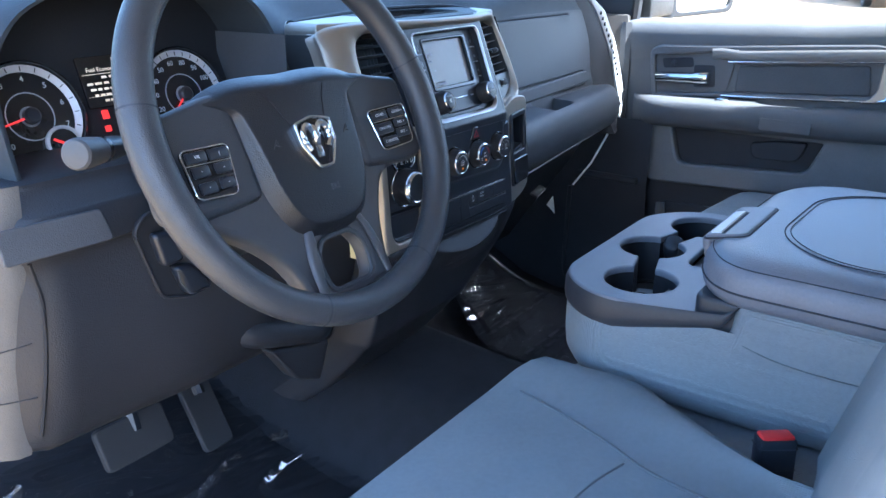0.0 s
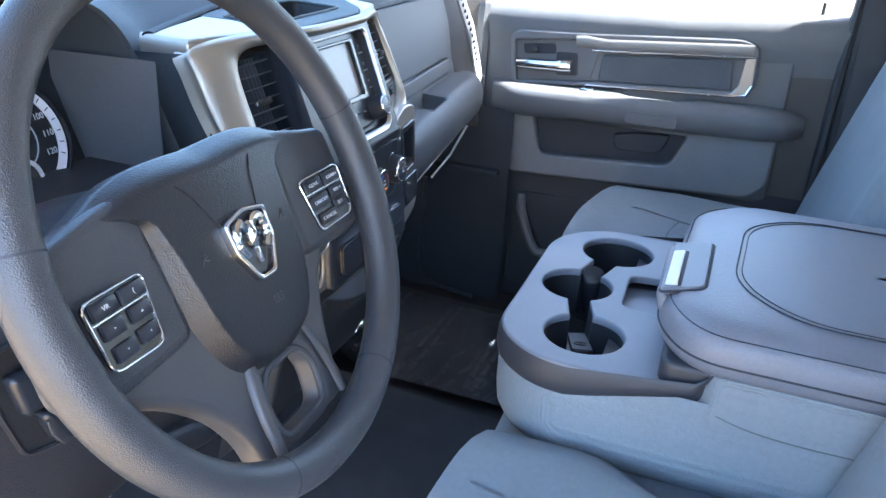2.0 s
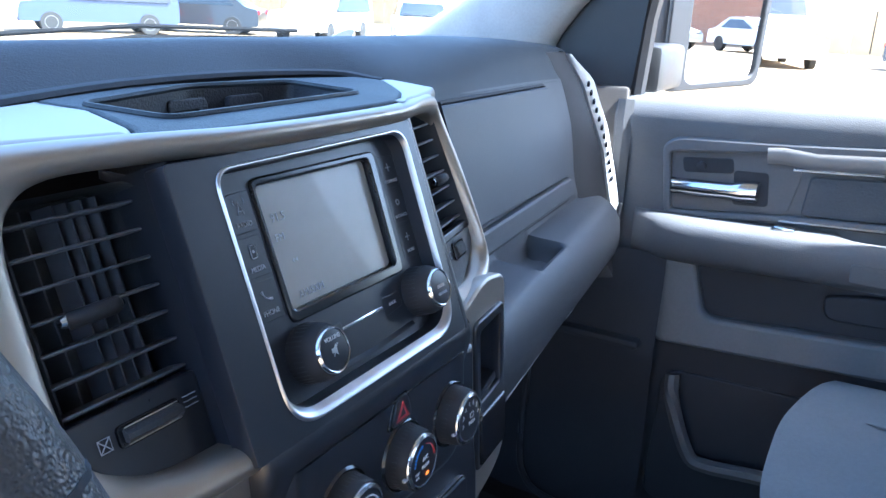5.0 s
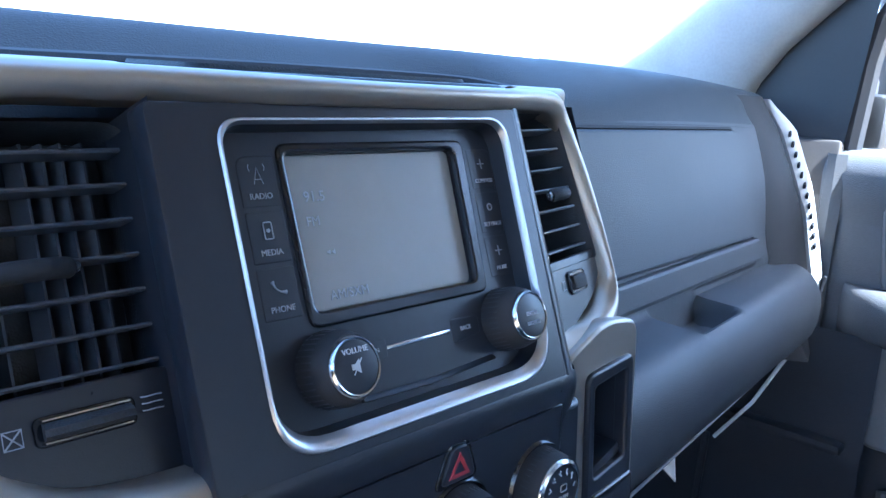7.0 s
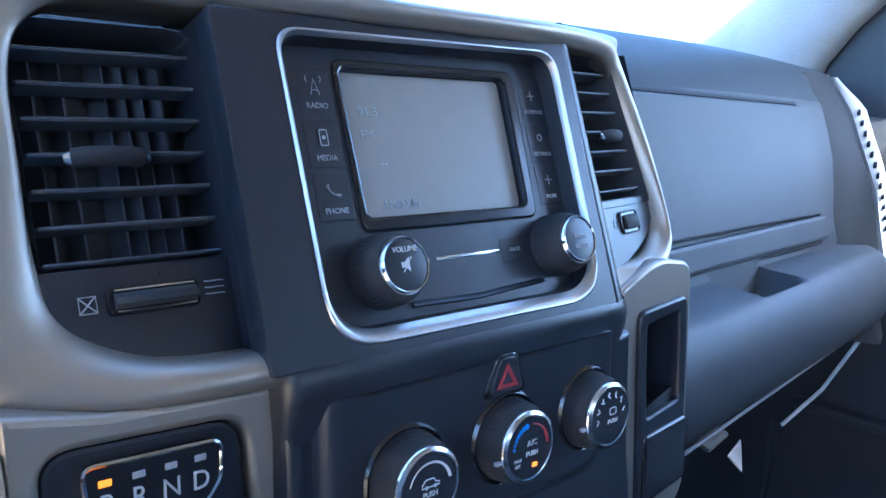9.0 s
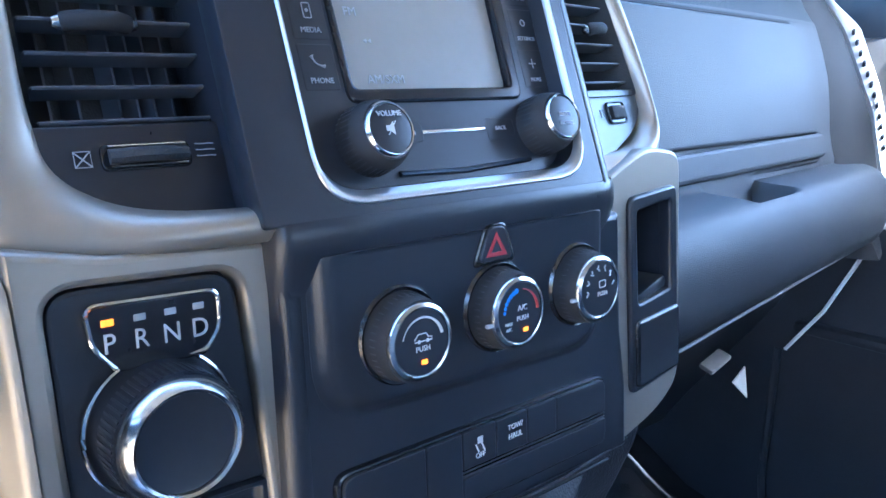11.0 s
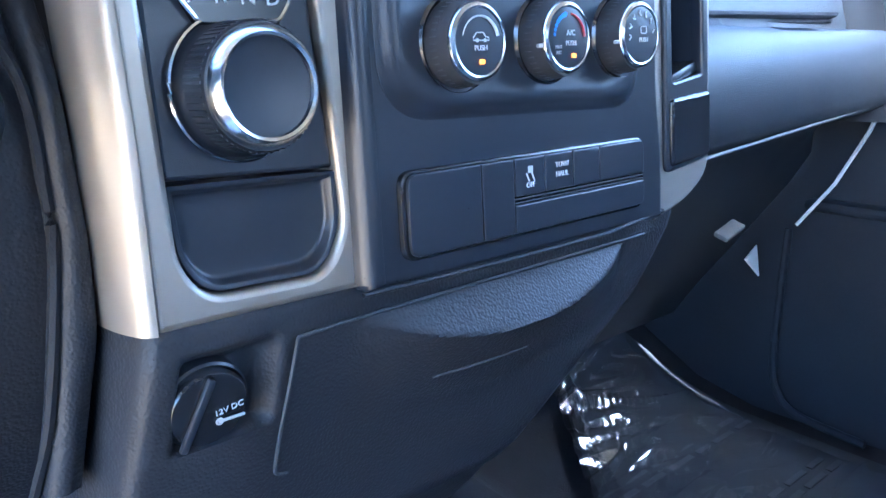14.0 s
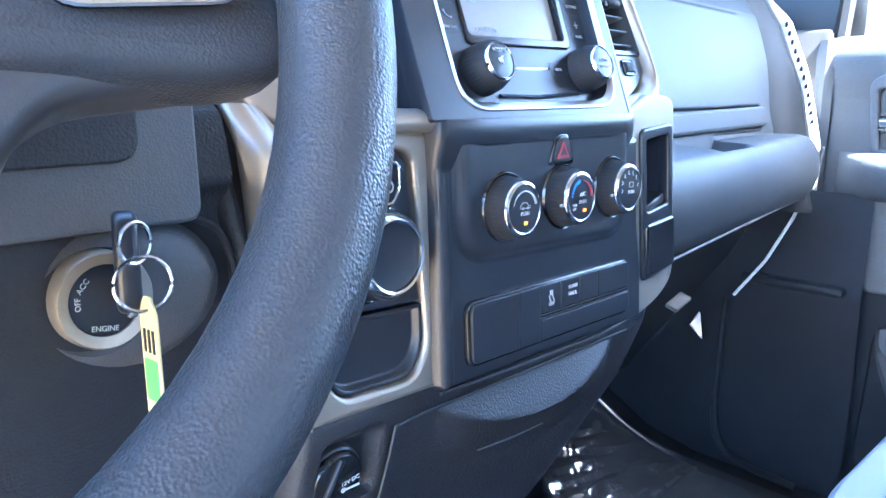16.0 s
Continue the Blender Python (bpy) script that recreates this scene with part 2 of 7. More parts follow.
def smoothline(pts, n=6):
    """A Catmull-Rom line through points."""
    P = [Vector(p) for p in pts]
    P = [P[0] * 2 - P[1]] + P + [P[-1] * 2 - P[-2]]
    out = []
    for i in range(1, len(P) - 2):
        for j in range(n):
            t = j / n
            out.append(0.5 * (2 * P[i] + (P[i + 1] - P[i - 1]) * t + (2 * P[i - 1] - 5 * P[i] + 4 * P[i + 1] - P[i + 2]) * t * t
                              + (3 * P[i] - P[i - 1] - 3 * P[i + 1] + P[i + 2]) * t ** 3))
    out.append(P[-2])
    return out


def tube(pts, r, n=10, closed=False, flat=None, up=(0, 0, 1)):
    """A round rod along a line; flat: a second radius along up."""
    P = [Vector(p) for p in pts]
    k = len(P)
    rows = []
    ref = Vector(up)
    for i in range(k):
        d = (P[(i + 1) % k] - P[i - 1]) if closed else P[min(i + 1, k - 1)] - P[max(i - 1, 0)]
        d.normalize()
        s = d.cross(ref)
        if s.length < 1e-4:
            s = d.cross(Vector((1, 0.1, 0)))
        s.normalize()
        w = s.cross(d).normalized()
        rad = r(i / max(k - 1, 1)) if callable(r) else r
        rows.append([P[i] + s * rad * math.cos(2 * math.pi * j / n) + w * (flat or rad) * math.sin(2 * math.pi * j / n) for j in range(n)])
    return grid(rows, closed_u=True, closed_v=closed, cap=not closed)


def lathe(profile, m, n=32, angle=35, cap=True):
    """Turns a list of (radius, height) round the pose's z."""
    rows = []
    for r, z in profile:
        rows.append([m @ Vector((max(r, 1e-5) * math.cos(2 * math.pi * j / n), max(r, 1e-5) * math.sin(2 * math.pi * j / n), z)) for j in range(n)])
    return grid(rows, closed_u=True, cap=cap, angle=angle)


def rbox(size, m, bevel=0.004, seg=2):
    bm = bmesh.new()
    bmesh.ops.create_cube(bm, size=1)
    bmesh.ops.scale(bm, vec=size, verts=bm.verts)
    if bevel:
        bmesh.ops.bevel(bm, geom=list(bm.edges), offset=bevel, segments=seg, affect="EDGES", profile=0.5)
    bmesh.ops.transform(bm, matrix=m, verts=bm.verts)
    return from_bm(bm)


def merged(*meshes):
    bm = bmesh.new()
    for me in meshes:
        bm.from_mesh(me)
        bpy.data.meshes.remove(me)
    me = bpy.data.meshes.new("mesh")
    bm.to_mesh(me)
    bm.free()
    return me


def thing(name, base, label, category, group="", kind=""):
    e = new(name)
    e.empty_display_size = 0.05
    e.location = base
    return tagged(e, label, category, group, kind)


def part(name, me, material, parent=None, label=""):
    """Links one mesh as a part of a thing or of a part. Meshes are made in world places."""
    if isinstance(me, bmesh.types.BMesh):
        me = from_bm(me)
    me.name = name
    me.materials.clear()
    me.materials.append(material)
    ob = new(name, me)
    if parent is not None:
        ob.parent = parent
        at = Matrix.Translation(parent.location) if parent.parent is None and parent.data is None else Matrix()
        ob.matrix_parent_inverse = at.inverted()
    return tagged(ob, label)


def solid(name, me, material, label, category, group="", kind=""):
    """A thing of one mesh."""
    ob = part(name, me, material)
    return tagged(ob, label, category, group, kind)


def superrow(cx, cz_, hx, hz, n, p=4.0):
    """Points of a rounded rectangle in a plane."""
    out = []
    for i in range(n):
        a = 2 * math.pi * i / n
        c, s = math.cos(a), math.sin(a)
        out.append((cx + hx * math.copysign(abs(c) ** (2 / p), c), cz_ + hz * math.copysign(abs(s) ** (2 / p), s)))
    return out

# ---- the cab's shell ----
def box(x0, y0, z0, x1, y1, z1, bevel=0.0):
    return rbox((x1 - x0, y1 - y0, z1 - z0), Matrix.Translation(((x0 + x1) / 2, (y0 + y1) / 2, (z0 + z1) / 2)), bevel)


floor_rows = []
for j in range(25):
    y = -1.3 + 2.55 * j / 24
    row = []
    for i in range(41):
        x = 0.10 + 1.86 * i / 40
        hump = math.exp(-((x - 1.04) / (0.25 if x > 1.04 else 0.17)) ** 4)
        lift = 0.17 * hump * (0.55 + 0.45 * min(1.0, max(0.0, (y - 0.1) / 0.8)))
        toe = 0.55 * max(0.0, y - 1.0) ** 1.0
        row.append((x, y, 0.575 + lift + toe + 0.004 * noise.noise((x * 6, y * 6, 0))))
    floor_rows.append(row)
solid("floor", grid(floor_rows), CARPET, "dark carpeted cab floor with a raised tunnel", "floor", kind="structure")
solid("floor_underside", box(0.05, -1.35, 0.50, 2.0, 1.4, 0.555), FRAMEP, "black steel underside of the cab floor", "floor", kind="structure")
solid("wall_firewall", box(0.05, 1.26, 0.55, 2.0, 1.32, 1.30), FRAMEP, "dark firewall behind the dashboard", "wall", kind="structure")
solid("wall_rear", box(0.05, -1.36, 0.50, 2.0, -1.30, 1.30), HEADL, "grey trimmed rear wall of the cab", "wall", kind="structure")
solid("rear_header", box(0.05, -1.36, 1.70, 2.0, -1.30, 1.86), HEADL, "grey trimmed header over the rear window", "wall", kind="structure")
roof_rows = [[(0.14 + 1.75 * i / 12, -1.36 + 2.02 * j / 12, 1.83 + 0.05 * (1 - ((i - 6) / 6) ** 2) - 0.11 * (j / 12) ** 6) for i in range(13)] for j in range(13)]
roof_top = [[(x, y, z + 0.05) for x, y, z in r] for r in roof_rows]
solid("ceiling", merged(grid(roof_rows), grid(roof_top)), HEADL, "pale cloth headliner under the cab roof", "ceiling", kind="structure")
solid("ceiling_header", tube(smoothline([(0.14, 0.66, 1.74), (0.5, 0.70, 1.765), (1.03, 0.715, 1.775), (1.55, 0.70, 1.765), (1.92, 0.66, 1.74)]), 0.045, 8, flat=0.03), HEADL,
      "pale headliner edge above the windscreen", "ceiling", kind="structure")
# side walls: driver's rear door, pillars, passenger side
solid("wall_driver_rear", box(0.06, -1.33, 0.50, 0.12, -0.22, 1.29), FRAMEP, "closed rear door on the driver's side", "wall", kind="structure")
solid("pillar_driver", box(0.06, -0.34, 1.29, 0.14, -0.22, 1.84, 0.01), HEADL, "pale trimmed door pillar on the driver's side", "pillar", kind="structure")
solid("rail_driver", box(0.06, -1.33, 1.76, 0.14, 0.60, 1.86, 0.01), HEADL, "pale trimmed roof rail above the driver's door", "rail", kind="structure")
solid("rail_passenger", box(1.83, -1.33, 1.76, 1.920, 0.64, 1.86, 0.01), HEADL, "pale trimmed roof rail above the passenger door", "rail", kind="structure")
solid("wall_passenger_rear", box(1.92, -1.33, 0.50, 1.98, -0.10, 1.30), DOORG, "grey trimmed rear door on the passenger side", "wall", kind="structure")


def rear_pane(name, corners, label):
    """A tinted pane between four corners."""
    a, b, c, d = [Vector(p) for p in corners]
    solid(name, grid([[a.lerp(b, q / 6).lerp(d.lerp(c, q / 6), r / 4) for q in range(7)] for r in range(5)]), TINTED, label, "window", kind="structure")


rear_pane("window_2", ((0.05, -1.33, 1.30), (2.0, -1.33, 1.30), (2.0, -1.33, 1.72), (0.05, -1.33, 1.72)), "tinted rear window of the cab")
rear_pane("window_3", ((0.10, -1.33, 1.28), (0.10, -0.30, 1.28), (0.10, -0.30, 1.78), (0.10, -1.33, 1.78)), "tinted rear door window on the driver's side")
rear_pane("window_4", ((1.94, -1.33, 1.29), (1.94, -0.10, 1.29), (1.87, -0.10, 1.78), (1.87, -1.33, 1.78)), "tinted rear door window on the passenger side")


def pillar_a(side):
    """Windscreen pillar from the dash's corner up to the roof rail."""
    rows = []
    for k in range(13):
        t = k / 12
        z = 1.28 + 0.54 * t
        front = np.interp(z, [1.28, 1.365, 1.42, 1.82], [1.33, 1.19, 1.10, 0.58])
        back = np.interp(z, [1.28, 1.365, 1.42, 1.82], [0.96, 0.925, 0.885, 0.47])
        x = 1.875 if side > 0 else 0.17
        yc, hy = (front + back) / 2, (front - back) / 2
        rows.append([(x + side * (0.03 + px), yc + py, z) for px, py in superrow(0, 0, 0.045, hy, 18, 2.6)])
    return grid(rows, closed_u=True, cap=True, angle=60)


solid("pillar_front_passenger", pillar_a(1), PILLAR, "beige trimmed windscreen pillar beside the dashboard", "pillar", kind="structure")
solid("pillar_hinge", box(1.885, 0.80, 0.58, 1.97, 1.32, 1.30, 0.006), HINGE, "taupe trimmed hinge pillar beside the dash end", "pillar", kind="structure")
solid("pillar_front_driver", pillar_a(-1), PILLAR, "beige trimmed windscreen pillar on the driver's side", "pillar", kind="structure")

# windscreen
ws = []
for j in range(9):
    t = j / 8
    ws.append([(0.16 + 1.76 * i / 16, 1.40 - 0.75 * t - 0.12 * ((i - 8) / 8) ** 2, 1.31 + 0.47 * t) for i in range(17)])
win = solid("window_1", grid(ws), WSGLASS, "faintly tinted laminated windscreen glass", "window", kind="structure")
win.visible_shadow = False

# ---- dashboard ----
dash = thing("dashboard", (1.05, 0.9, 1.0), "dark grey grained vinyl dashboard of a pickup cab", "dashboard")


def dash_shift(x):
    return (x - 1.5) * 0.115


def crest(x):
    return 0.003 - 0.10 * max(0.0, x - 1.45) ** 2 - 0.02 * max(0.0, 0.6 - x)


top_rows = []
for i in range(49):
    x = 0.30 + 1.53 * i / 48
    c = crest(x)
    s = 0.06 * (x - 1.5) if x > 1.15 else -0.021
    b = 0.052 * math.exp(-((x - 1.035) / 0.205) ** 8)
    prof = [(1.36, 1.318), (1.22, 1.338), (1.08, 1.356 + c), (0.99, 1.366 + c), (0.93 + b * 0.5, 1.369 + c), (0.895 + b * 0.8, 1.364 + c), (0.873 + s * 0.5 + b, 1.350 + c * 0.8), (0.858 + s + b, 1.332 + c * 0.6), (0.848 + s + b, 1.314 + c * 0.5)]
    w = math.exp(-((x - 0.545) / 0.185) ** 10)
    prof = [(y, z) if n < 4 else (y + (0.945 - 0.004 * n - y) * w, z + (1.372 - z) * w) for n, (y, z) in enumerate(prof)]
    top_rows.append(smoothline([(x, y, z) for y, z in prof], 3))
part("top_pad", grid(top_rows), PAD, dash, "dark grained padded dash top")

# passenger side body below the pad
low_rows = []
for x in sorted([1.20 + 0.63 * i / 32 for i in range(33)] + [1.397, 1.400, 1.404, 1.408, 1.500, 1.504, 1.508, 1.512]):
    s = dash_shift(x) + 0.055 * max(0.0, (x - 1.75) / 0.08) ** 2
    st = 0.06 * (x - 1.5)
    c = crest(x) * 0.5
    lz = 0.008 * (1.5 - x)
    dip = 0.024 * min(1.0, max(0.0, (x - 1.399) / 0.007)) * min(1.0, max(0.0, (1.510 - x) / 0.007))
    prof = [(0.850 + st, 1.318 + c), (0.846 + st, 1.308 + c), (0.826 + st * 1.2, 1.25), (0.808 + st * 1.5, 1.19), (0.796 + s * 0.8, 1.156 + lz), (0.789 + s, 1.1505 + lz - dip),
            (0.772 + s, 1.1495 + lz - dip), (0.754 + s, 1.1488 + lz - dip * 0.9), (0.747 + s, 1.1478 + lz - dip * 0.15), (0.737 + s, 1.143 + lz), (0.724 + s, 1.122), (0.722 + s, 1.090), (0.734 + s, 1.062), (0.760 + s, 1.048), (0.80 + s, 1.040), (0.88, 0.985), (0.95, 0.88), (1.04, 0.76), (1.08, 0.70)]
    low_rows.append(smoothline([(x, y, z) for y, z in prof], 2))
part("passenger_panel", grid(low_rows), GLOVE, dash, "grey grained lower dash panel with a ledge")
part("panel_seam", tube([(x, 0.742 + dash_shift(x) - 0.004, 1.057 + 0.02 * (x - 1.5)) for x in [1.22 + 0.05 * i for i in range(12)]], 0.0016, 6), DOORL, dash)

# glovebox door
GM = basis((1.455, 0.823, 1.2355), (1, 0.075, 0), (0, 0.30, 1.0))
glove = thing("glovebox_door", (1.455, 0.81, 1.16), "closed grey grained upper glovebox door with a raised lip", "glovebox")
part("panel", slab([rpoly([(-0.242, -0.052), (0.236, -0.052), (0.240, 0.030), (0.228, 0.074), (-0.232, 0.080), (-0.246, 0.02)], 0.012)], GM, -0.004, 0.012, 0.003), GLOVE, glove)
part("lip", slab([rpoly([(-0.242, -0.084), (0.238, -0.080), (0.241, -0.057), (0.236, -0.053), (-0.242, -0.057)], 0.006)], GM, -0.002, 0.015, 0.004), GLOVE, glove, "raised lower lip")
part("seam", tube([GM @ Vector((x, y, 0.0035)) for x, y in rpoly([(-0.2445, -0.087), (0.2405, -0.083), (0.2430, 0.031), (0.2305, 0.077), (-0.2345, 0.083), (-0.249, 0.021)], 0.012)], 0.0028, 6, closed=True), DEEP, glove, "dark joint round the door")

# end of the dash with the side demister grille
ZI = [1.040, 1.089, 1.207, 1.306, 1.346]
ZO = [1.044, 1.115, 1.161, 1.237, 1.312, 1.348]


def strip_in(z):
    return Vector((np.interp(z, ZI, [1.846, 1.850, 1.838, 1.818, 1.804]), np.interp(z, ZI, [0.792, 0.793, 0.818, 0.854, 0.877]), z))


def strip_out(z):
    return Vector((np.interp(z, ZO, [1.856, 1.868, 1.866, 1.858, 1.838, 1.812]), np.interp(z, ZO, [0.790, 0.789, 0.800, 0.818, 0.843, 0.874]), z))


end_rows = []
for k in range(17):
    t = k / 16
    z = 1.350 - 0.31 * t
    y = 0.905 - 0.09 * t - 0.05 * t * t
    x0 = 1.700 + 0.035 * t + 0.02 * math.sin(math.pi * t)
    q = strip_in(z)
    end_rows.append([(x0 - 0.012, y + 0.05, z), (x0, y + 0.004, z), (x0 + 0.012, y - 0.012, z), ((x0 + q.x) / 2, (y + q.y) / 2 - 0.012, z), (q.x - 0.014, q.y - 0.004, z), (q.x, q.y + 0.001, z), (q.x + 0.004, q.y + 0.08, z)])
part("end_frame", grid(end_rows), DEEP, dash, "dark curved dash end frame")
dem = thing("demister_grille", (1.845, 0.80, 1.04), "light silver curved side demister grille with slots", "air vent")
strip_rows = []
for k in range(33):
    z = 1.347 - 0.305 * k / 32
    a, b = strip_in(z), strip_out(z)
    o = Vector((-0.0012, -0.0040, 0.0))
    strip_rows.append([a + Vector((0, 0.03, 0)), a, a + o, a.lerp(b, 0.3) + o * 1.5, a.lerp(b, 0.7) + o * 1.3, b + o * 0.3, b + Vector((0.003, 0.006, 0)), b + Vector((0.004, 0.05, 0))])
part("strip", grid(strip_rows, angle=60), STRIPM, dem)
for k in range(12):
    z = 1.306 - 0.0128 * k
    p = strip_in(z).lerp(strip_out(z), 0.36) + Vector((-0.0010, -0.0050, 0))
    part("slot", rbox((0.013, 0.004, 0.0062), Matrix.Translation(p) @ pose(0, 0, 0, 0, -22, 24), 0.001, 1), DEEP, dem)
p = strip_in(1.10).lerp(strip_out(1.10), 0.45) + Vector((0, -0.0048, 0))
part("slot", rbox((0.008, 0.004, 0.052), Matrix.Translation(p) @ pose(0, 0, 0, 10, 0, 24), 0.001, 1), DEEP, dem)

# driver side body below the instruments
drv_rows = []
for i in range(25):
    x = 0.315 + 0.475 * i / 24
    e = max(0.0, (0.36 - x) / 0.045) ** 2
    bulge = 0.018 * math.exp(-((x - 0.60) / 0.15) ** 4)
    k = 0.06 * e
    prof = [(0.83, 1.238), (0.745 + k, 1.232), (0.735 + k, 1.222), (0.715 + k, 1.206), (0.708 + k, 1.200), (0.700 + k, 1.172), (0.704 + k, 1.166), (0.712 - bulge + k, 1.150),
            (0.708 - bulge + k, 1.11), (0.712 - bulge + k, 1.05), (0.728 - bulge + k, 0.99), (0.752 - bulge + k, 0.945), (0.79 + k, 0.925), (0.86, 0.93), (0.95, 0.95)]
    drv_rows.append(smoothline([(x, y, z) for y, z in prof], 3))
part("knee_panel", grid(drv_rows), LOWER, dash, "dark plastic knee panel under the steering column")
part("knee_strip", slab([rpoly([(0.312, -0.018), (0.420, -0.020, 0.006), (0.414, 0.012), (0.312, 0.015)], 0.004)], basis((0, 0.7025, 1.188), (1, 0, 0), (0, 0.26, 1)), -0.006, 0.0022, 0.0015), BANDP, dash, "grey trim strip")
part("knee_band", slab([rpoly([(0.60, -0.036), (0.768, -0.036, 0.008), (0.774, 0.022), (0.60, 0.022)], 0.004)], basis((0, 0.7020, 1.188), (1, 0, 0), (0, 0.26, 1)), -0.006, 0.002, 0.0015), BANDP, dash, "grey trim band beside the column")
# dark plate on the band in place of the shaded opening
part("column_gap_shade", slab([rpoly([(0.52, -0.008), (0.742, -0.006, 0.012), (0.744, 0.030), (0.52, 0.030)], 0.004)], basis((0, 0.7000, 1.188), (1, 0, 0), (0, 0.26, 1)), -0.004, 0.003, 0.001), LOWER, dash, "dark rounded plate for the shaded gap under the column")
cap_rows = []
for k in range(13):
    t = k / 12
    z = 1.235 - 0.30 * t
    y = 0.715 + 0.04 * t + 0.03 * abs(t - 0.3)
    cap_rows.append([(0.348 - 0.012 * t, y - 0.004, z), (0.335 - 0.012 * t, y - 0.002, z), (0.318 - 0.01 * t, y + 0.012, z), (0.302, y + 0.05, z), (0.298, y + 0.20, z)])
part("end_cap", grid(cap_rows), ENDCAP, dash, "grey dash end cap with fuse cover seams")
part("cap_seam", tube(smoothline([(0.338, 0.706, 1.165), (0.346, 0.712, 1.12), (0.343, 0.722, 1.05), (0.336, 0.742, 0.97)]), 0.0022, 6), DEEP, dash)
for z in (1.075, 1.012):
    part("cap_joint", tube([(0.298, 0.80, z - 0.008), (0.312, 0.732 + (1.1 - z) * 0.3, z), (0.336, 0.722 + (1.1 - z) * 0.16, z + 0.004)], 0.0008, 5), DEEP, dash)

# edge flange between the knee panel and the centre
edge_rows = []
EZ = [0.972, 1.00, 1.033, 1.072, 1.10, 1.13, 1.235]
for k in range(25):
    z = 0.972 + 0.263 * k / 24
    xl = np.interp(z, EZ, [0.774, 0.781, 0.7865, 0.7915, 0.7905, 0.7890, 0.776])
    xr = np.interp(z, EZ, [0.790, 0.796, 0.8035, 0.8045, 0.803, 0.801, 0.792])
    b = np.interp(z, [0.972, 1.13, 1.235], [0.0, 0.0, 0.030])
    edge_rows.append(smoothline([(xl, 0.712 + b, z), (xl + 0.0008, 0.7015 + b, z), (xl + 0.004, 0.6975 + b, z), (0.5 * (xl + xr), 0.6965 + b, z), (xr - 0.004, 0.6985 + b, z), (xr, 0.704 + b, z), (xr + 0.003, 0.74 + b, z)], 2))
part("column_edge", grid(edge_rows, angle=60), LOWER, dash, "grained edge flange beside the steering column")
part("knee_seam", tube(smoothline([(0.748, 0.697, 1.158), (0.776, 0.699, 1.149), (0.7875, 0.700, 1.128), (0.7898, 0.7005, 1.095), (0.7905, 0.7005, 1.072), (0.7855, 0.700, 1.033), (0.780, 0.701, 1.0), (0.773, 0.704, 0.975), (0.765, 0.710, 0.945)], 4), 0.0022, 6), DEEP, dash, "dark joint beside the knee panel")

# centre lower panel
CZ = [0.74, 0.79, 0.83, 0.860, 0.885, 0.892, 0.900, 0.915, 0.94, 0.97, 1.0, 1.02, 1.034, 1.045]
CY = [0.86, 0.80, 0.762, 0.733, 0.712, 0.7035, 0.699, 0.695, 0.690, 0.685, 0.6805, 0.6785, 0.680, 0.690]


def centre_y(z):
    return float(np.interp(z, CZ, CY))


def ease(v):
    v = max(0.0, min(1.0, v))
    return v * v * (3 - 2 * v)


def front_y(x, z):
    y = centre_y(z) - 0.0042 * max(0.0, min(1.0, (0.90 - x) / 0.05))
    sl = 0.14 * (z - 0.98)
    return y + 0.0105 * ease((x - 0.8155 - sl) / 0.008) * ease((0.8665 + sl - x) / 0.011) * ease((z - 0.980) / 0.005) * ease((1.025 - z) / 0.009)


cen_rows = []
for z in [0.74, 0.79, 0.83, 0.860, 0.875, 0.885, 0.889, 0.892, 0.896, 0.900, 0.908, 0.915, 0.93, 0.94, 0.955, 0.965, 0.972] + [0.976 + 0.0022 * k for k in range(25)] + [1.034, 1.045]:
    y = centre_y(z)
    xl = float(np.interp(z, [0.74, 0.895, 0.93, 0.965, 1.0, 1.034], [0.80, 0.783, 0.785, 0.790, 0.797, 0.804]))
    xr = float(np.interp(z, [0.74, 0.84, 0.89, 0.93, 0.98, 1.03], [1.06, 1.042, 1.036, 1.082, 1.145, 1.178]))
    e = y - 0.0042
    row = [(xl + 0.004, e + 0.07, z), (xl, e + 0.038, z), (xl + 0.0032, e + 0.022, z), (xl + 0.0070, e + 0.0085, z), (xl + 0.0095, e + 0.0030, z), (xl + 0.0125, e + 0.0004, z), (xl + 0.017, e, z)]
    xs = [xl + 0.017 + (0.875 - xl - 0.017) * i / 36 for i in range(1, 37)] + [0.875 + (xr - 0.887) * i / 14 for i in range(1, 15)]
    row += [(x, front_y(x, z), z) for x in xs]
    row += [(xr - 0.006, y + 0.0015, z), (xr - 0.002, y + 0.006, z), (xr, y + 0.016, z), (xr + 0.006, y + 0.06, z), (xr + 0.02, y + 0.25, z)]
    cen_rows.append(row)
part("centre_lower_panel", grid(cen_rows, angle=50), LOWER, dash, "dark grained lower centre panel")

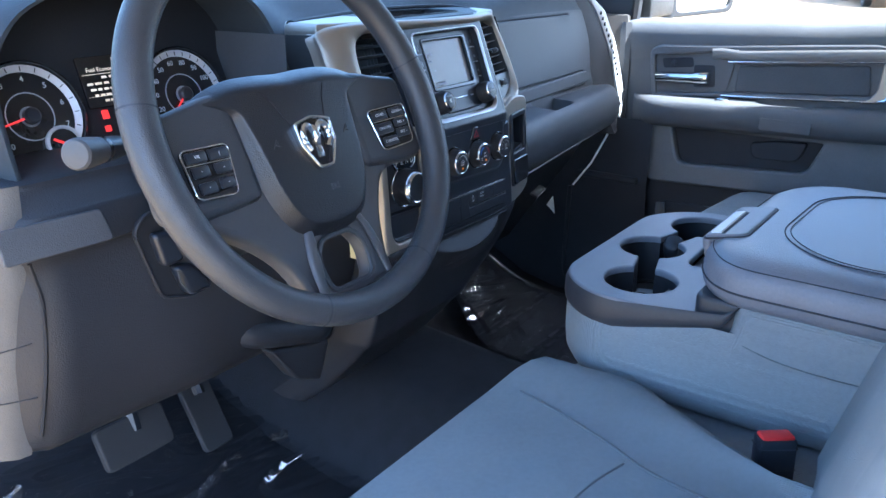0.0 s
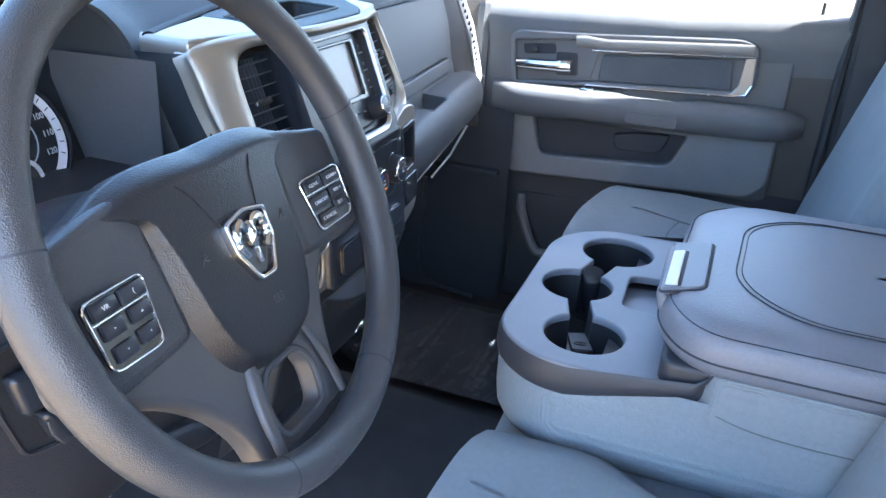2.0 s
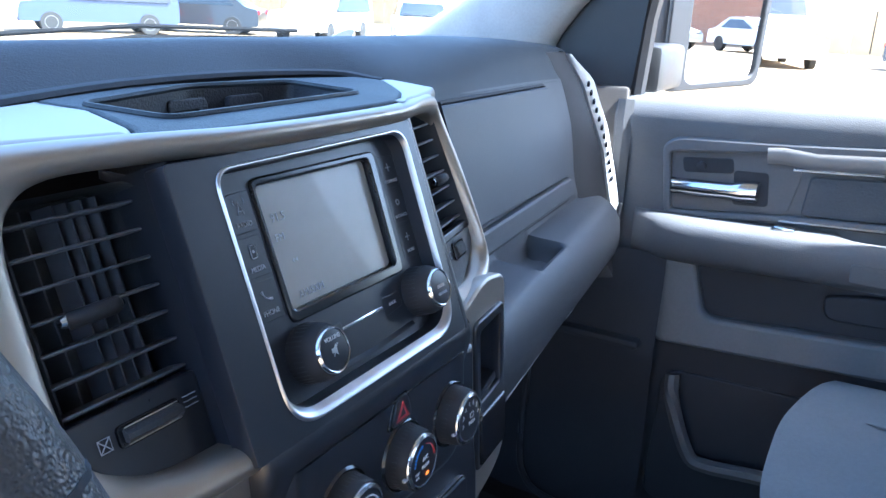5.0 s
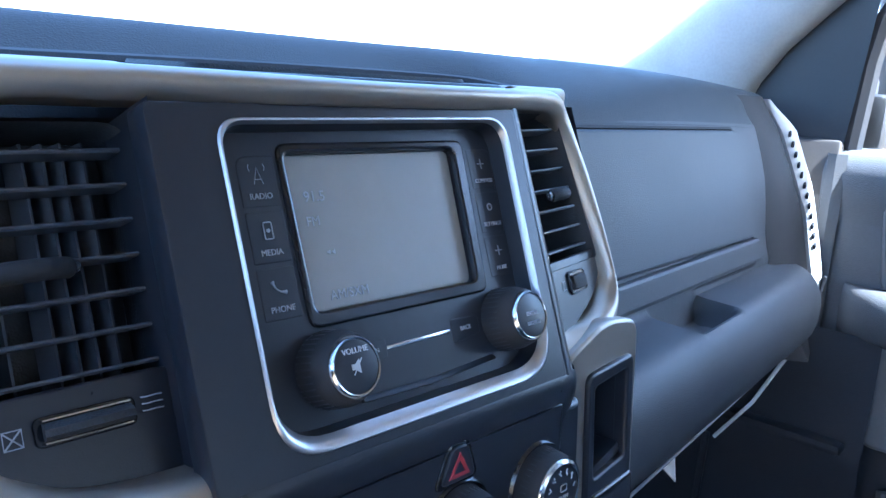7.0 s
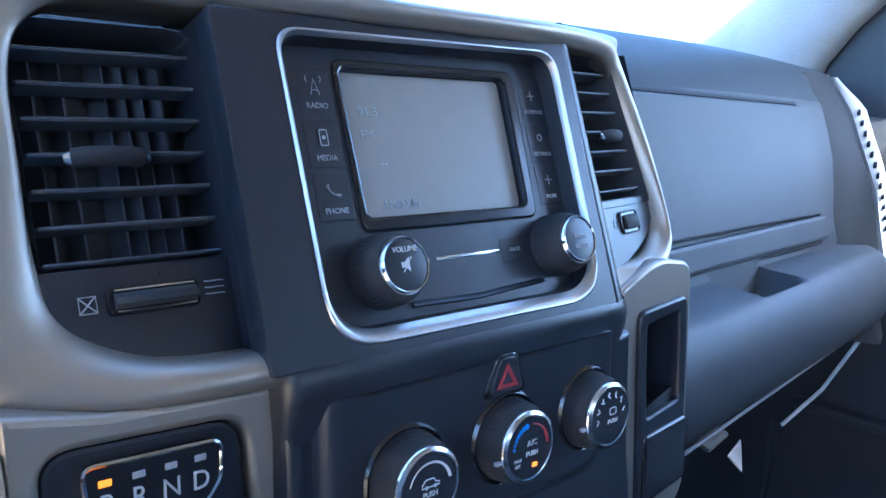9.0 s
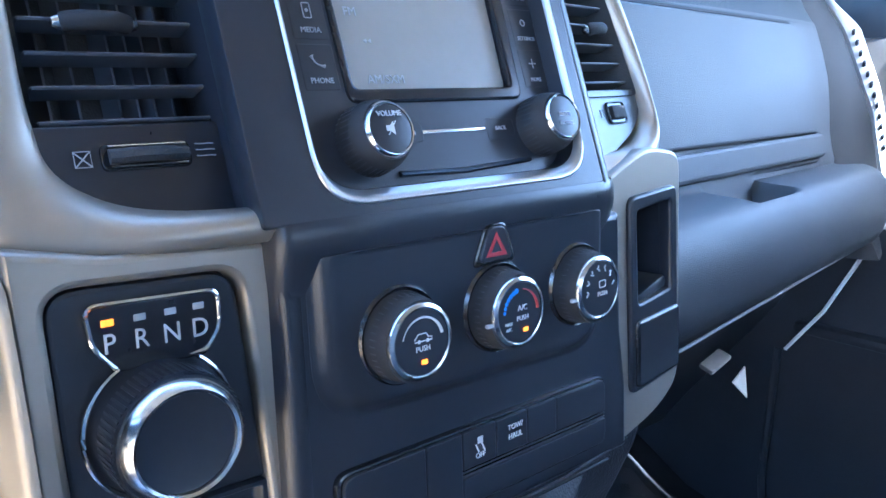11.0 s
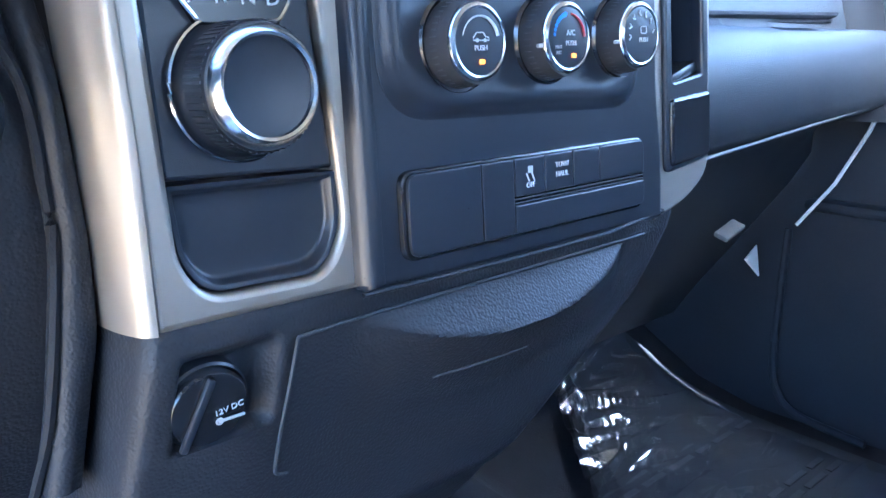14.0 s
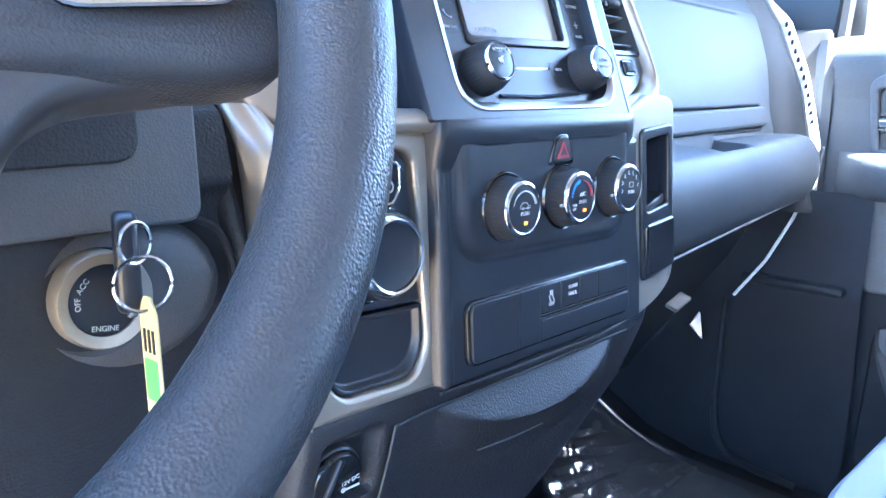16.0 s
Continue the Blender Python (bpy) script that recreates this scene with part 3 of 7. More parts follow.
# storage drawer under the controls
drawer = thing("storage_drawer", (1.02, 0.69, 0.93), "closed black storage drawer with a scooped top grip", "drawer")
DM = basis((0, 0.6835, 1.016), (1, 0, 0), (0, -0.22, 1.0))
dr_rows = []
for j in range(49):
    t = j / 48
    z = 1.0185 - 0.066 * t
    row = []
    for i in range(57):
        u = i / 56
        x0, x1 = 0.876 - 0.011 * t, 1.138 - 0.052 * t
        x = x0 + (x1 - x0) * u
        y = centre_y(z) - 0.0042 * max(0.0, min(1.0, (0.90 - x) / 0.05)) - 0.0014
        w = 1 - ((x - 1.012) / 0.098) ** 2
        if w > 0:
            za = 1.0185 - 0.024 * w ** 0.8
            bulge = 0.019 * w ** 0.7
            f = (1.0185 - z) / (1.0185 - za) if z > za else max(0.0, 1 - (za - z) / 0.040) ** 1.4
            y -= bulge * f
        row.append((x, y, z))
    dr_rows.append(row)
part("front", grid(dr_rows, angle=35), LOWER, drawer)
part("grip_slot", tube(smoothline([(0.957, 0.6800, 0.9745), (0.985, 0.6765, 0.9745), (1.018, 0.6765, 0.9742), (1.043, 0.6800, 0.9738)]), 0.0010, 6), GLOVE, drawer, "thin moulded line")
part("top_edge", tube([(0.876, 0.6740, 1.0192), (0.90, 0.6765, 1.0192), (1.0, 0.6772, 1.0195), (1.136, 0.6775, 1.0205)], 0.0009, 6), GLOVE, drawer)
part("side_edge", tube(smoothline([(0.876, 0.6740, 1.0192), (0.8715, 0.6758, 0.998), (0.867, 0.6785, 0.977), (0.8648, 0.6815, 0.960), (0.8660, 0.6835, 0.9535), (0.872, 0.6845, 0.9515)], 3), 0.0009, 6), GLOVE, drawer)

# 12 volt socket
sock = thing("power_socket", (0.830, 0.69, 0.985), "black power socket with a hinged cap in the lower dash", "socket")
SM = basis((0.8345, 0.6850, 0.9995), (1, 0.0, 0), (0, -0.20, 1.0))
part("rim", lathe([(0.0195, -0.004), (0.0195, 0.0035), (0.0185, 0.0045), (0.0175, 0.003), (0.0, 0.003)], SM, 32), BLACK, sock)
part("cap", lathe([(0.0175, 0.002), (0.0175, 0.007), (0.0165, 0.0085), (0.0, 0.0095)], SM, 32), GLOSS, sock, "gloss black hinged cap")
part("tab", rbox((0.0035, 0.034, 0.003), SM @ pose(-0.006, 0.0, 0.0098, 0, 0, -22), 0.001), BLACK, sock)
part("writing", text("12V DC", SM @ pose(0.0075, -0.0005, 0.0105, 0, 0, 8), 0.0040), WHITEP, sock, "white printed words")
part("key_sign", merged(slab([rrect(0.003, -0.0065, 0.015, -0.0052, 0.0004)], SM, 0.0098, 0.0104, 0.0001), slab([circle(0.0035, -0.0058, 0.0018, 12), circle(0.0035, -0.0058, 0.0010, 12)], SM, 0.0098, 0.0104, 0.0001)), WHITEP, sock, "white printed key sign")

# ---- instrument cluster and hood ----
CX = 0.553


def arch(t, k=1.0):
    """The hood's opening, t from 0 (driver's side foot) to 1."""
    pts = [(-0.185, 1.215), (-0.182, 1.30), (-0.162, 1.352), (-0.11, 1.388), (0.0, 1.404), (0.11, 1.392), (0.150, 1.368), (0.168, 1.320), (0.180, 1.25), (0.186, 1.195)]
    line = smoothline([(p[0], p[1], 0) for p in pts], 6)
    f = t * (len(line) - 1)
    i = min(int(f), len(line) - 2)
    q = line[i].lerp(line[i + 1], f - i)
    return CX + q.x * k, 1.29 + (q.y - 1.29) * (1 + (k - 1) * 0.8)


hood_rows = []
for j in range(46):
    t = j / 45
    row = []
    for k, (dy, g) in enumerate([(0.16, 1.10), (0.06, 1.085), (0.012, 1.07), (0.0, 1.045), (0.002, 1.015), (0.014, 1.0), (0.05, 0.985), (0.105, 0.975)]):
        x, z = arch(t, g)
        yf = 0.742 + 0.30 * (z - 1.22)
        row.append((x, yf + dy, min(z, 1.425)))
    hood_rows.append(row)
cluster = thing("instrument_cluster", (CX, 0.85, 1.22), "round-dial instrument cluster under a dark hood", "instrument cluster")
part("hood", grid(hood_rows, angle=60), PAD, cluster, "dark grained hood")
KM = basis((0.530, 0.846, 1.280), (1, 0, 0), (0, 0.35, 1))
part("backplate", slab([rpoly([(-0.18, -0.105), (0.215, -0.105), (0.205, 0.05), (0.15, 0.12), (-0.12, 0.12), (-0.165, 0.07)], 0.02)], KM, -0.012, -0.004, 0.002), DEEP, cluster)
part("lower_bezel", slab([rpoly([(-0.19, -0.105), (0.225, -0.105), (0.225, -0.070), (-0.19, -0.075)], 0.01)], KM, -0.004, 0.030, 0.008), BLACK, cluster)
part("side_bezel", grid([[(0.700 + 0.004 * a, 0.862 - 0.115 * a / 3, 1.20 + 0.14 * b / 4) for a in range(4)] for b in range(5)]), BANDP, cluster)


def dial(cx, cz, r, numbers, a0, a1, angle, small):
    d = part("dial", lathe([(r * 1.06, -0.004), (r * 1.06, 0.010), (r * 1.02, 0.012), (r, 0.004), (0, 0.003)], KM @ pose(cx, cz, 0), 48), GLOSS, cluster, "black dial face")
    part("ring", lathe([(r * 1.0, 0.002), (r * 0.985, 0.0075), (r * 0.86, 0.0045), (r * 0.85, 0.003)], KM @ pose(cx, cz, 0), 48), DIALW, d, "silver scale ring")
    for n, s in enumerate(numbers):
        a = radians(a0 + (a1 - a0) * n / (len(numbers) - 1))
        part("numeral", text(s, KM @ pose(cx + 0.72 * r * math.cos(a), cz + 0.72 * r * math.sin(a), 0.0042), r * 0.155), WHITEP, d)
    ticks = []
    for n in range(2 * len(numbers) - 1):
        a = a0 + (a1 - a0) * n / (2 * len(numbers) - 2)
        ticks.append(rbox((r * 0.10, r * 0.018, 0.0006), KM @ pose(cx, cz, 0.0066, 0, 0, a) @ pose(r * 0.92, 0, 0), 0))
    part("scale_marks", merged(*ticks), BLACK, d)
    part("inner_ring", lathe([(r * 0.47, 0.0032), (r * 0.47, 0.0042), (r * 0.45, 0.0042), (r * 0.45, 0.0032)], KM @ pose(cx, cz, 0), 48), DIMP, d, "thin grey inner ring")
    part("needle", rbox((r * 0.75, 0.0022, 0.0015), KM @ pose(cx, cz, 0.007, 0, 0, angle) @ pose(r * 0.36, 0, 0), 0.0004, 1), REDLIT, d, "lit red needle")
    part("hub_cap", lathe([(r * 0.16, 0.004), (r * 0.16, 0.010), (r * 0.12, 0.012), (0, 0.012)], KM @ pose(cx, cz, 0), 24), BLACK, d)
    g = KM @ pose(cx + small * r, cz - 0.62 * r, 0.0)
    part("small_gauge", lathe([(r * 0.36, 0.004), (r * 0.36, 0.0085), (r * 0.30, 0.0085), (r * 0.29, 0.0065), (0, 0.0065)], g, 32), DIALW, d, "small silver-ringed gauge")
    part("small_face", lathe([(r * 0.29, 0.006), (r * 0.29, 0.0072), (0, 0.0072)], g, 32), GLOSS, d)
    part("small_needle", rbox((r * 0.30, 0.0026, 0.001), g @ pose(0, 0, 0.008, 0, 0, 150) @ pose(r * 0.08, 0, 0), 0), REDLIT, d)


dial(-0.099, -0.010, 0.055, ["0", "1", "2", "3", "4", "5", "6", "7"], 225, -20, 192, 0.45)
dial(0.095, -0.012, 0.055, ["0", "20", "30", "40", "50", "60", "80", "90", "100", "110", "120"], 225, -25, 222, -0.1)
disp = part("display", slab([rrect(-0.030, -0.012, 0.032, 0.046, 0.003)], KM, -0.002, 0.002, 0.0008), CLSCR, cluster, "lit information display")
part("words", text("82°F", KM @ pose(0.020, 0.0400, 0.0024), 0.0075), TXTLIT, disp)
part("words", text("Fuel Economy", KM @ pose(-0.002, 0.0305, 0.0024), 0.0068), TXTLIT, disp)
part("rule", rbox((0.055, 0.0005, 0.0003), KM @ pose(0.0, 0.0255, 0.0024), 0), TXTLIT, disp)
part("rule", rbox((0.055, 0.0005, 0.0003), KM @ pose(0.0, 0.0005, 0.0024), 0), TXTLIT, disp)
for k, (w, dx, n) in enumerate([(0.030, 0.008, 3), (0.050, -0.001, 5), (0.048, 0.001, 6), (0.030, -0.006, 4), (0.036, 0.008, 5)]):
    part("text_bar", merged(*[rbox((w / n * (0.60 + 0.25 * ((q * 7 + k) % 3) / 2), 0.0026, 0.0003), KM @ pose(dx - w / 2 + w / n * (q + 0.5), 0.0215 - 0.0066 * k, 0.0024), 0) for q in range(n)]), TXTLIT, disp)
part("warning_light", rbox((0.008, 0.010, 0.0006), KM @ pose(-0.014, -0.020, 0.001), 0.001), REDLIT, cluster, "lit red warning sign")
part("warning_light", rbox((0.007, 0.007, 0.0006), KM @ pose(-0.016, -0.036, 0.001), 0.001), REDLIT, cluster, "lit red warning sign")
part("gear_letters", text("P R N D", KM @ pose(0.016, -0.034, 0.001), 0.008), WHITEP, cluster)
part("warning_light", rbox((0.008, 0.008, 0.0006), KM @ pose(0.004, -0.020, 0.001), 0.001), HAZR, cluster, "dim red warning sign")

# ---- steering wheel ----
WM = basis((0.5494, 0.5459, 1.2812), (1, 0, 0), (0, 0.4199, 0.9076))
wheel = thing("steering_wheel", (0.543, 0.58, 1.27), "dark leather steering wheel with grained airbag cover", "steering wheel")
R0, RA, RB = 0.1813, 0.0153, 0.0150


def rim_arc(a0, a1, n, fat=1.0, ends=False):
    rows = []
    for k in range(n + 1):
        a = radians(a0 + (a1 - a0) * k / n)
        c, s = math.cos(a), math.sin(a)
        side = abs(c) ** 6
        ra = RA * fat * (1 + 0.10 * side)
        ring = []
        for j in range(16):
            b = 2 * math.pi * j / 16
            rr = R0 + ra * math.cos(b) - 0.004 * side
            ring.append(WM @ Vector((rr * c, rr * s, RB * fat * math.sin(b) - 0.004)))
        rows.append(ring)
    return grid(rows, closed_u=True, closed_v=abs(a1 - a0) >= 360 and False, cap=ends, angle=60)


seam_at = (14, 167, 248, 297)
rim = part("rim", rim_arc(0, 360, 96), LEATHER, wheel, "grained leather rim with seams")
for a in seam_at:
    part("seam", rim_arc(a - 0.25, a + 0.25, 1, 1.012, True), STITCH, rim, "dark leather seam")

spider = rpoly([(-0.168, 0.024), (-0.13, 0.022), (-0.098, 0.028), (0.098, 0.028), (0.13, 0.022), (0.168, 0.024), (0.172, -0.05), (0.146, -0.057, 0.015), (0.094, -0.062, 0.02),
                (0.069, -0.108, 0.03), (0.060, -0.145), (0.058, -0.168), (-0.058, -0.168), (-0.060, -0.145), (-0.074, -0.115, 0.03), (-0.104, -0.086, 0.03), (-0.146, -0.064, 0.02), (-0.172, -0.05)], 0.012)
hole = rpoly([(-0.022, -0.108), (0.022, -0.108), (0.034, -0.128), (0.029, -0.160), (-0.029, -0.160), (-0.034, -0.128)], 0.012)
part("spider", slab([spider, hole], WM, -0.046, -0.022, 0.007, 3), SPOKE, wheel, "dark plastic spokes with a lower opening")
part("opening_rim", tube([WM @ Vector((x, y, -0.0235)) for x, y in hole], 0.0028, 8, closed=True), GLOVE, wheel, "rounded rim of the lower opening")
for s in (-1, 1):
    part("spoke_edge", tube([WM @ p for p in smoothline([Vector((s * u, v, w)) for u, v, w in ((0.034, -0.092, -0.0225), (0.040, -0.112, -0.0195), (0.0445, -0.138, -0.0175), (0.0460, -0.162, -0.0165))], 5)], lambda t: 0.0030 + 0.0035 * math.sin(math.pi * min(1.0, 0.15 + t * 0.7)), 10, flat=0.0030), SPOKE, wheel, "raised spoke edge")
    arm = rpoly([(s * 0.072, 0.050), (s * 0.105, 0.0455), (s * 0.135, 0.0385), (s * 0.165, 0.034), (s * 0.168, -0.055), (s * 0.148, -0.060), (s * 0.11, -0.058), (s * 0.07, -0.055)], 0.012)
    part("spoke", slab([arm if s > 0 else arm[::-1]], WM, -0.042, -0.016, 0.008, 3), LEATHER, wheel, "grained side spoke")

# airbag cover: rolled top running out into two wings, flat facets down the sides
COVER = [(0, 0.058, 0, 0.037), (0.030, 0.0595, 0.028, 0.038), (0.060, 0.0590, 0.052, 0.039), (0.085, 0.0540, 0.070, 0.0385), (0.101, 0.0478, 0.088, 0.0385), (0.122, 0.0400, 0.113, 0.0393),
         (0.1088, 0.0358, 0.103, 0.0375), (0.0994, 0.0318, 0.092, 0.0345), (0.092, 0.0277, 0.080, 0.0300), (0.0851, 0.0224, 0.070, 0.0225), (0.0815, 0.012, 0.0665, 0.008), (0.080, 0.004, 0.0645, -0.002),
         (0.0775, -0.020, 0.0618, -0.021), (0.0725, -0.050, 0.057, -0.049), (0.064, -0.077, 0.0495, -0.070), (0.051, -0.096, 0.039, -0.085), (0.030, -0.1065, 0.023, -0.093), (0, -0.109, 0, -0.0955)]


def both_halves(pts):
    line = smoothline([(x, y, 0) for x, y in pts], 4)
    return [(p.x, p.y) for p in line] + [(-p.x, p.y) for p in line[-2:0:-1]]


def cover_height(x, y):
    return -0.0050 - 0.8 * x * x - 0.004 * ((y + 0.02) / 0.07) ** 2


outer_o, front_o = both_halves([c[:2] for c in COVER]), both_halves([c[2:] for c in COVER])
hub_rows = [[WM @ Vector((x * 0.985, y * 0.985, -0.046)) for x, y in outer_o], [WM @ Vector((x, y, -0.031)) for x, y in outer_o]]
for t in (0.0, 0.05, 0.14, 0.28, 0.45, 0.62, 0.78, 0.90, 0.97, 1.0):
    row = []
    for (x0, y0), (x1, y1) in zip(outer_o, front_o):
        roll = min(1.0, max(0.0, (y0 - 0.036) / 0.018))
        flat_g, round_g = t if 0.1 < t < 0.9 else (t * 1.6 if t <= 0.1 else 1 - (1 - t) * 0.62), math.sin(t * math.pi / 2)
        g = flat_g + (round_g - flat_g) * roll
        row.append(WM @ Vector((x0 + (x1 - x0) * t, y0 + (y1 - y0) * t, -0.0265 + (cover_height(x1, y1) + 0.0265) * g)))
    hub_rows.append(row)
for k in (0.94, 0.84, 0.70, 0.54, 0.38, 0.22, 0.08, 0.005):
    row = [(x * k, 0.03 + (y - 0.03) * k) for x, y in front_o]
    hub_rows.append([WM @ Vector((x, y, cover_height(x, y))) for x, y in row])
hub = part("airbag_cover", grid(hub_rows, closed_u=True, angle=60), HUBM, wheel, "grained airbag cover with rolled top and flat side facets")
for s in (-1, 1):
    groove = [WM @ Vector((p.x, p.y, cover_height(p.x, p.y) + p.z)) for p in smoothline([(s * 0.050, 0.0455, -0.0045), (s * 0.046, 0.0425, -0.002), (s * 0.039, 0.0355, 0.0), (s * 0.0325, 0.026, 0.0), (s * 0.0275, 0.014, 0.0), (s * 0.023, 0.003, 0.0)], 5)]
    part("groove", tube(groove, 0.0008, 6), DEEP, hub, "thin moulded groove")
    part("sign", tube([WM @ Vector((s * 0.047 + x, -0.012 + y, cover_height(0.047, -0.012) + 0.0004)) for x, y in ((-0.004, -0.003), (0.002, 0.004), (0.003, 0.0005), (-0.001, -0.0005), (0.0035, -0.002))], 0.0006, 5), SPOKE, hub, "faint moulded horn sign")
part("sign", text("SRS", WM @ pose(0.006, -0.064, cover_height(0.006, -0.064) + 0.0003), 0.0085, depth=0.0004), SPOKE, hub, "faint moulded letters")
# chrome shield emblem with a plain abstract relief
shield = rpoly([(-0.0245, 0.009), (0.0, 0.014), (0.0245, 0.009), (0.0235, -0.014), (0.0095, -0.039), (-0.0095, -0.039), (-0.0235, -0.014)], 0.004)
inner = [(x * 0.86, -0.012 + (y + 0.012) * 0.86) for x, y in shield]
emb = part("emblem", slab([shield, inner], WM @ pose(0, -0.006, -0.0052), -0.002, 0.006, 0.0015, 2), CHROME, hub, "chrome shield emblem")
EM = WM @ pose(0, -0.006, -0.0036)
part("backing", slab([inner], WM @ pose(0, -0.006, -0.0049), -0.001, 0.0015, 0.0003), GLOSS, hub)
for s in (-1, 1):
    part("relief", tube([EM @ Vector(p) for p in smoothline([(s * 0.003, -0.002, 0.001), (s * 0.008, 0.004, 0.003), (s * 0.015, 0.001, 0.003), (s * 0.017, -0.010, 0.002), (s * 0.012, -0.019, 0.001)], 5)], 0.0036, 8), CHROME, hub, "curved chrome relief")
part("relief", lathe([(0.0065, -0.002), (0.006, 0.003), (0.003, 0.006), (0, 0.0065)], EM @ pose(0, -0.006, 0) @ Matrix.Diagonal((0.8, 1.7, 1, 1)), 20), CHROME, hub, "oval chrome relief")
part("relief", rbox((0.006, 0.012, 0.004), EM @ pose(0, -0.022, 0.001), 0.0018), CHROME, hub, "tapered chrome relief")


def button_pad(s, rows, name):
    m = WM @ pose(s * 0.1215, -0.020, -0.0150, 0, -s * 6, 0) @ Matrix.Diagonal((1.32, 1, 1, 1))
    pad_ = part(name, slab([rpoly([(-0.021, 0.021), (0.021, 0.021), (0.019, -0.022), (-0.016, -0.024)] if s > 0 else [(-0.021, 0.021), (0.021, 0.021), (0.016, -0.024), (-0.019, -0.022)], 0.006)], m, 0.0, 0.0035, 0.001), GLOSS, wheel, "black switch pad with bright outline")
    o = rpoly([(-0.021, 0.021), (0.021, 0.021), (0.019, -0.022), (-0.016, -0.024)] if s > 0 else [(-0.021, 0.021), (0.021, 0.021), (0.016, -0.024), (-0.019, -0.022)], 0.006)
    part("outline", tube([m @ Vector((x, y, 0.0035)) for x, y in o], 0.0009, 6, closed=True), BRIGHT, pad_, "bright outline")
    part("rule", rbox((0.040, 0.0008, 0.001), m @ pose(0, 0.0075, 0.0037), 0), BRIGHT, pad_)
    for u, v, w, h, sign in rows:
        part("button", rbox((w, h, 0.003), m @ pose(u, v, 0.0045), 0.0012, 2), BLACK, pad_)
        part("print", text(sign, m @ pose(u, v, 0.0062), min(h * 0.42, 0.0042), sx=0.9), WHITEP, pad_)


button_pad(1, [(-0.0095, 0.0138, 0.017, 0.010, "GEAR-"), (0.0098, 0.0138, 0.017, 0.010, "GEAR+"), (-0.0085, -0.001, 0.018, 0.012, "ON/OFF"), (0.0105, 0.0015, 0.014, 0.009, "RES +"),
               (0.010, -0.0095, 0.014, 0.010, "SET -"), (-0.006, -0.0155, 0.016, 0.010, "CANCEL")], "switch_pad")
button_pad(-1, [(-0.0095, 0.0138, 0.017, 0.010, "VR"), (0.0098, 0.0138, 0.017, 0.010, "("), (-0.0095, 0.001, 0.014, 0.010, "▸"), (0.0095, 0.001, 0.014, 0.010, "▴"),
                (-0.008, -0.0135, 0.014, 0.010, "▾"), (0.009, -0.0125, 0.013, 0.010, "◂")], "switch_pad")

# ---- steering column, stalk, tilt lever ----
column = thing("steering_column", (0.545, 0.66, 1.20), "dark plastic steering column shroud with tilt lever", "steering column")
axis_m = basis((0.546, 0.546, 1.281), (1, 0, 0), (0, 0.42, 0.908))
col = []
for d, hx, hy, cy in ((-0.045, 0.058, 0.052, -0.008), (-0.075, 0.068, 0.062, -0.012), (-0.13, 0.075, 0.07, -0.018), (-0.20, 0.08, 0.078, -0.02), (-0.30, 0.08, 0.08, -0.02)):
    col.append([axis_m @ Vector((px, cy + pz, d)) for px, pz in superrow(0, 0, hx, hy, 24, 3.2)])
part("shroud", grid(col, closed_u=True, cap=True), LOWER, column)
part("tilt_lever", slab([rpoly([(0.449, 1.168), (0.480, 1.166), (0.484, 1.131), (0.458, 1.130)], 0.007)], basis((0, 0.689, 0), (1, 0, 0), (0, 0, 1)), 0.0, 0.014, 0.005, 3), BLACK, column, "black tilt lever")
lev_o = rpoly([(0.434, 1.172), (0.448, 1.188), (0.530, 1.186), (0.526, 1.092), (0.494, 1.084), (0.458, 1.094), (0.447, 1.128)], 0.010)
# no hollow is cut: black plate gives the recess its shade
part("lever_recess_shade", slab([lev_o], basis((0, 0.6885, 0), (1, 0, 0), (0, 0, 1)), -0.004, 0.0012, 0.0005), DEEP, column, "dark flush plate for the shaded lever recess")
part("recess_lip", tube([(x, 0.6868, z) for x, z in lev_o], 0.0022, 6, closed=True), LOWER, column)
part("release_lever", slab([rpoly([(0.468, 1.128), (0.490, 1.126), (0.514, 1.092), (0.482, 1.091)], 0.008)], basis((0, 0.689, 0), (1, 0, 0), (0, 0, 1)), 0.0, 0.018, 0.006, 3), BLACK, column, "black brake release lever")
part("lever_edge", tube([(0.4685, 0.6702, 1.124), (0.4700, 0.6700, 1.112), (0.4800, 0.6702, 1.096)], 0.0011, 6), GLOVE, column)
stalk = thing("indicator_stalk", (0.42, 0.60, 1.27), "black indicator stalk with a round end knob", "stalk")
p0, p1 = Vector((0.432, 0.655, 1.268)), Vector((0.330, 0.596, 1.2835))
ax_ = (p1 - p0).normalized()
STM = Matrix.Translation(p0) @ ax_.to_track_quat("Z", "Y").to_matrix().to_4x4()
part("arm", lathe([(0.0085, -0.04), (0.0085, 0.03), (0.0105, 0.050), (0.0105, 0.066)], STM, 20), BLACK, stalk)
part("collar", lathe([(0.0114, 0.066), (0.0114, 0.071), (0.0106, 0.072)], STM, 20), GLOSS, stalk)
part("end_knob", lathe([(0.0112, 0.072), (0.0122, 0.084), (0.0132, 0.100), (0.0130, 0.1065), (0.0112, 0.1085), (0.0, 0.1095)], STM, 28), SPOKE, stalk, "round dark end knob")

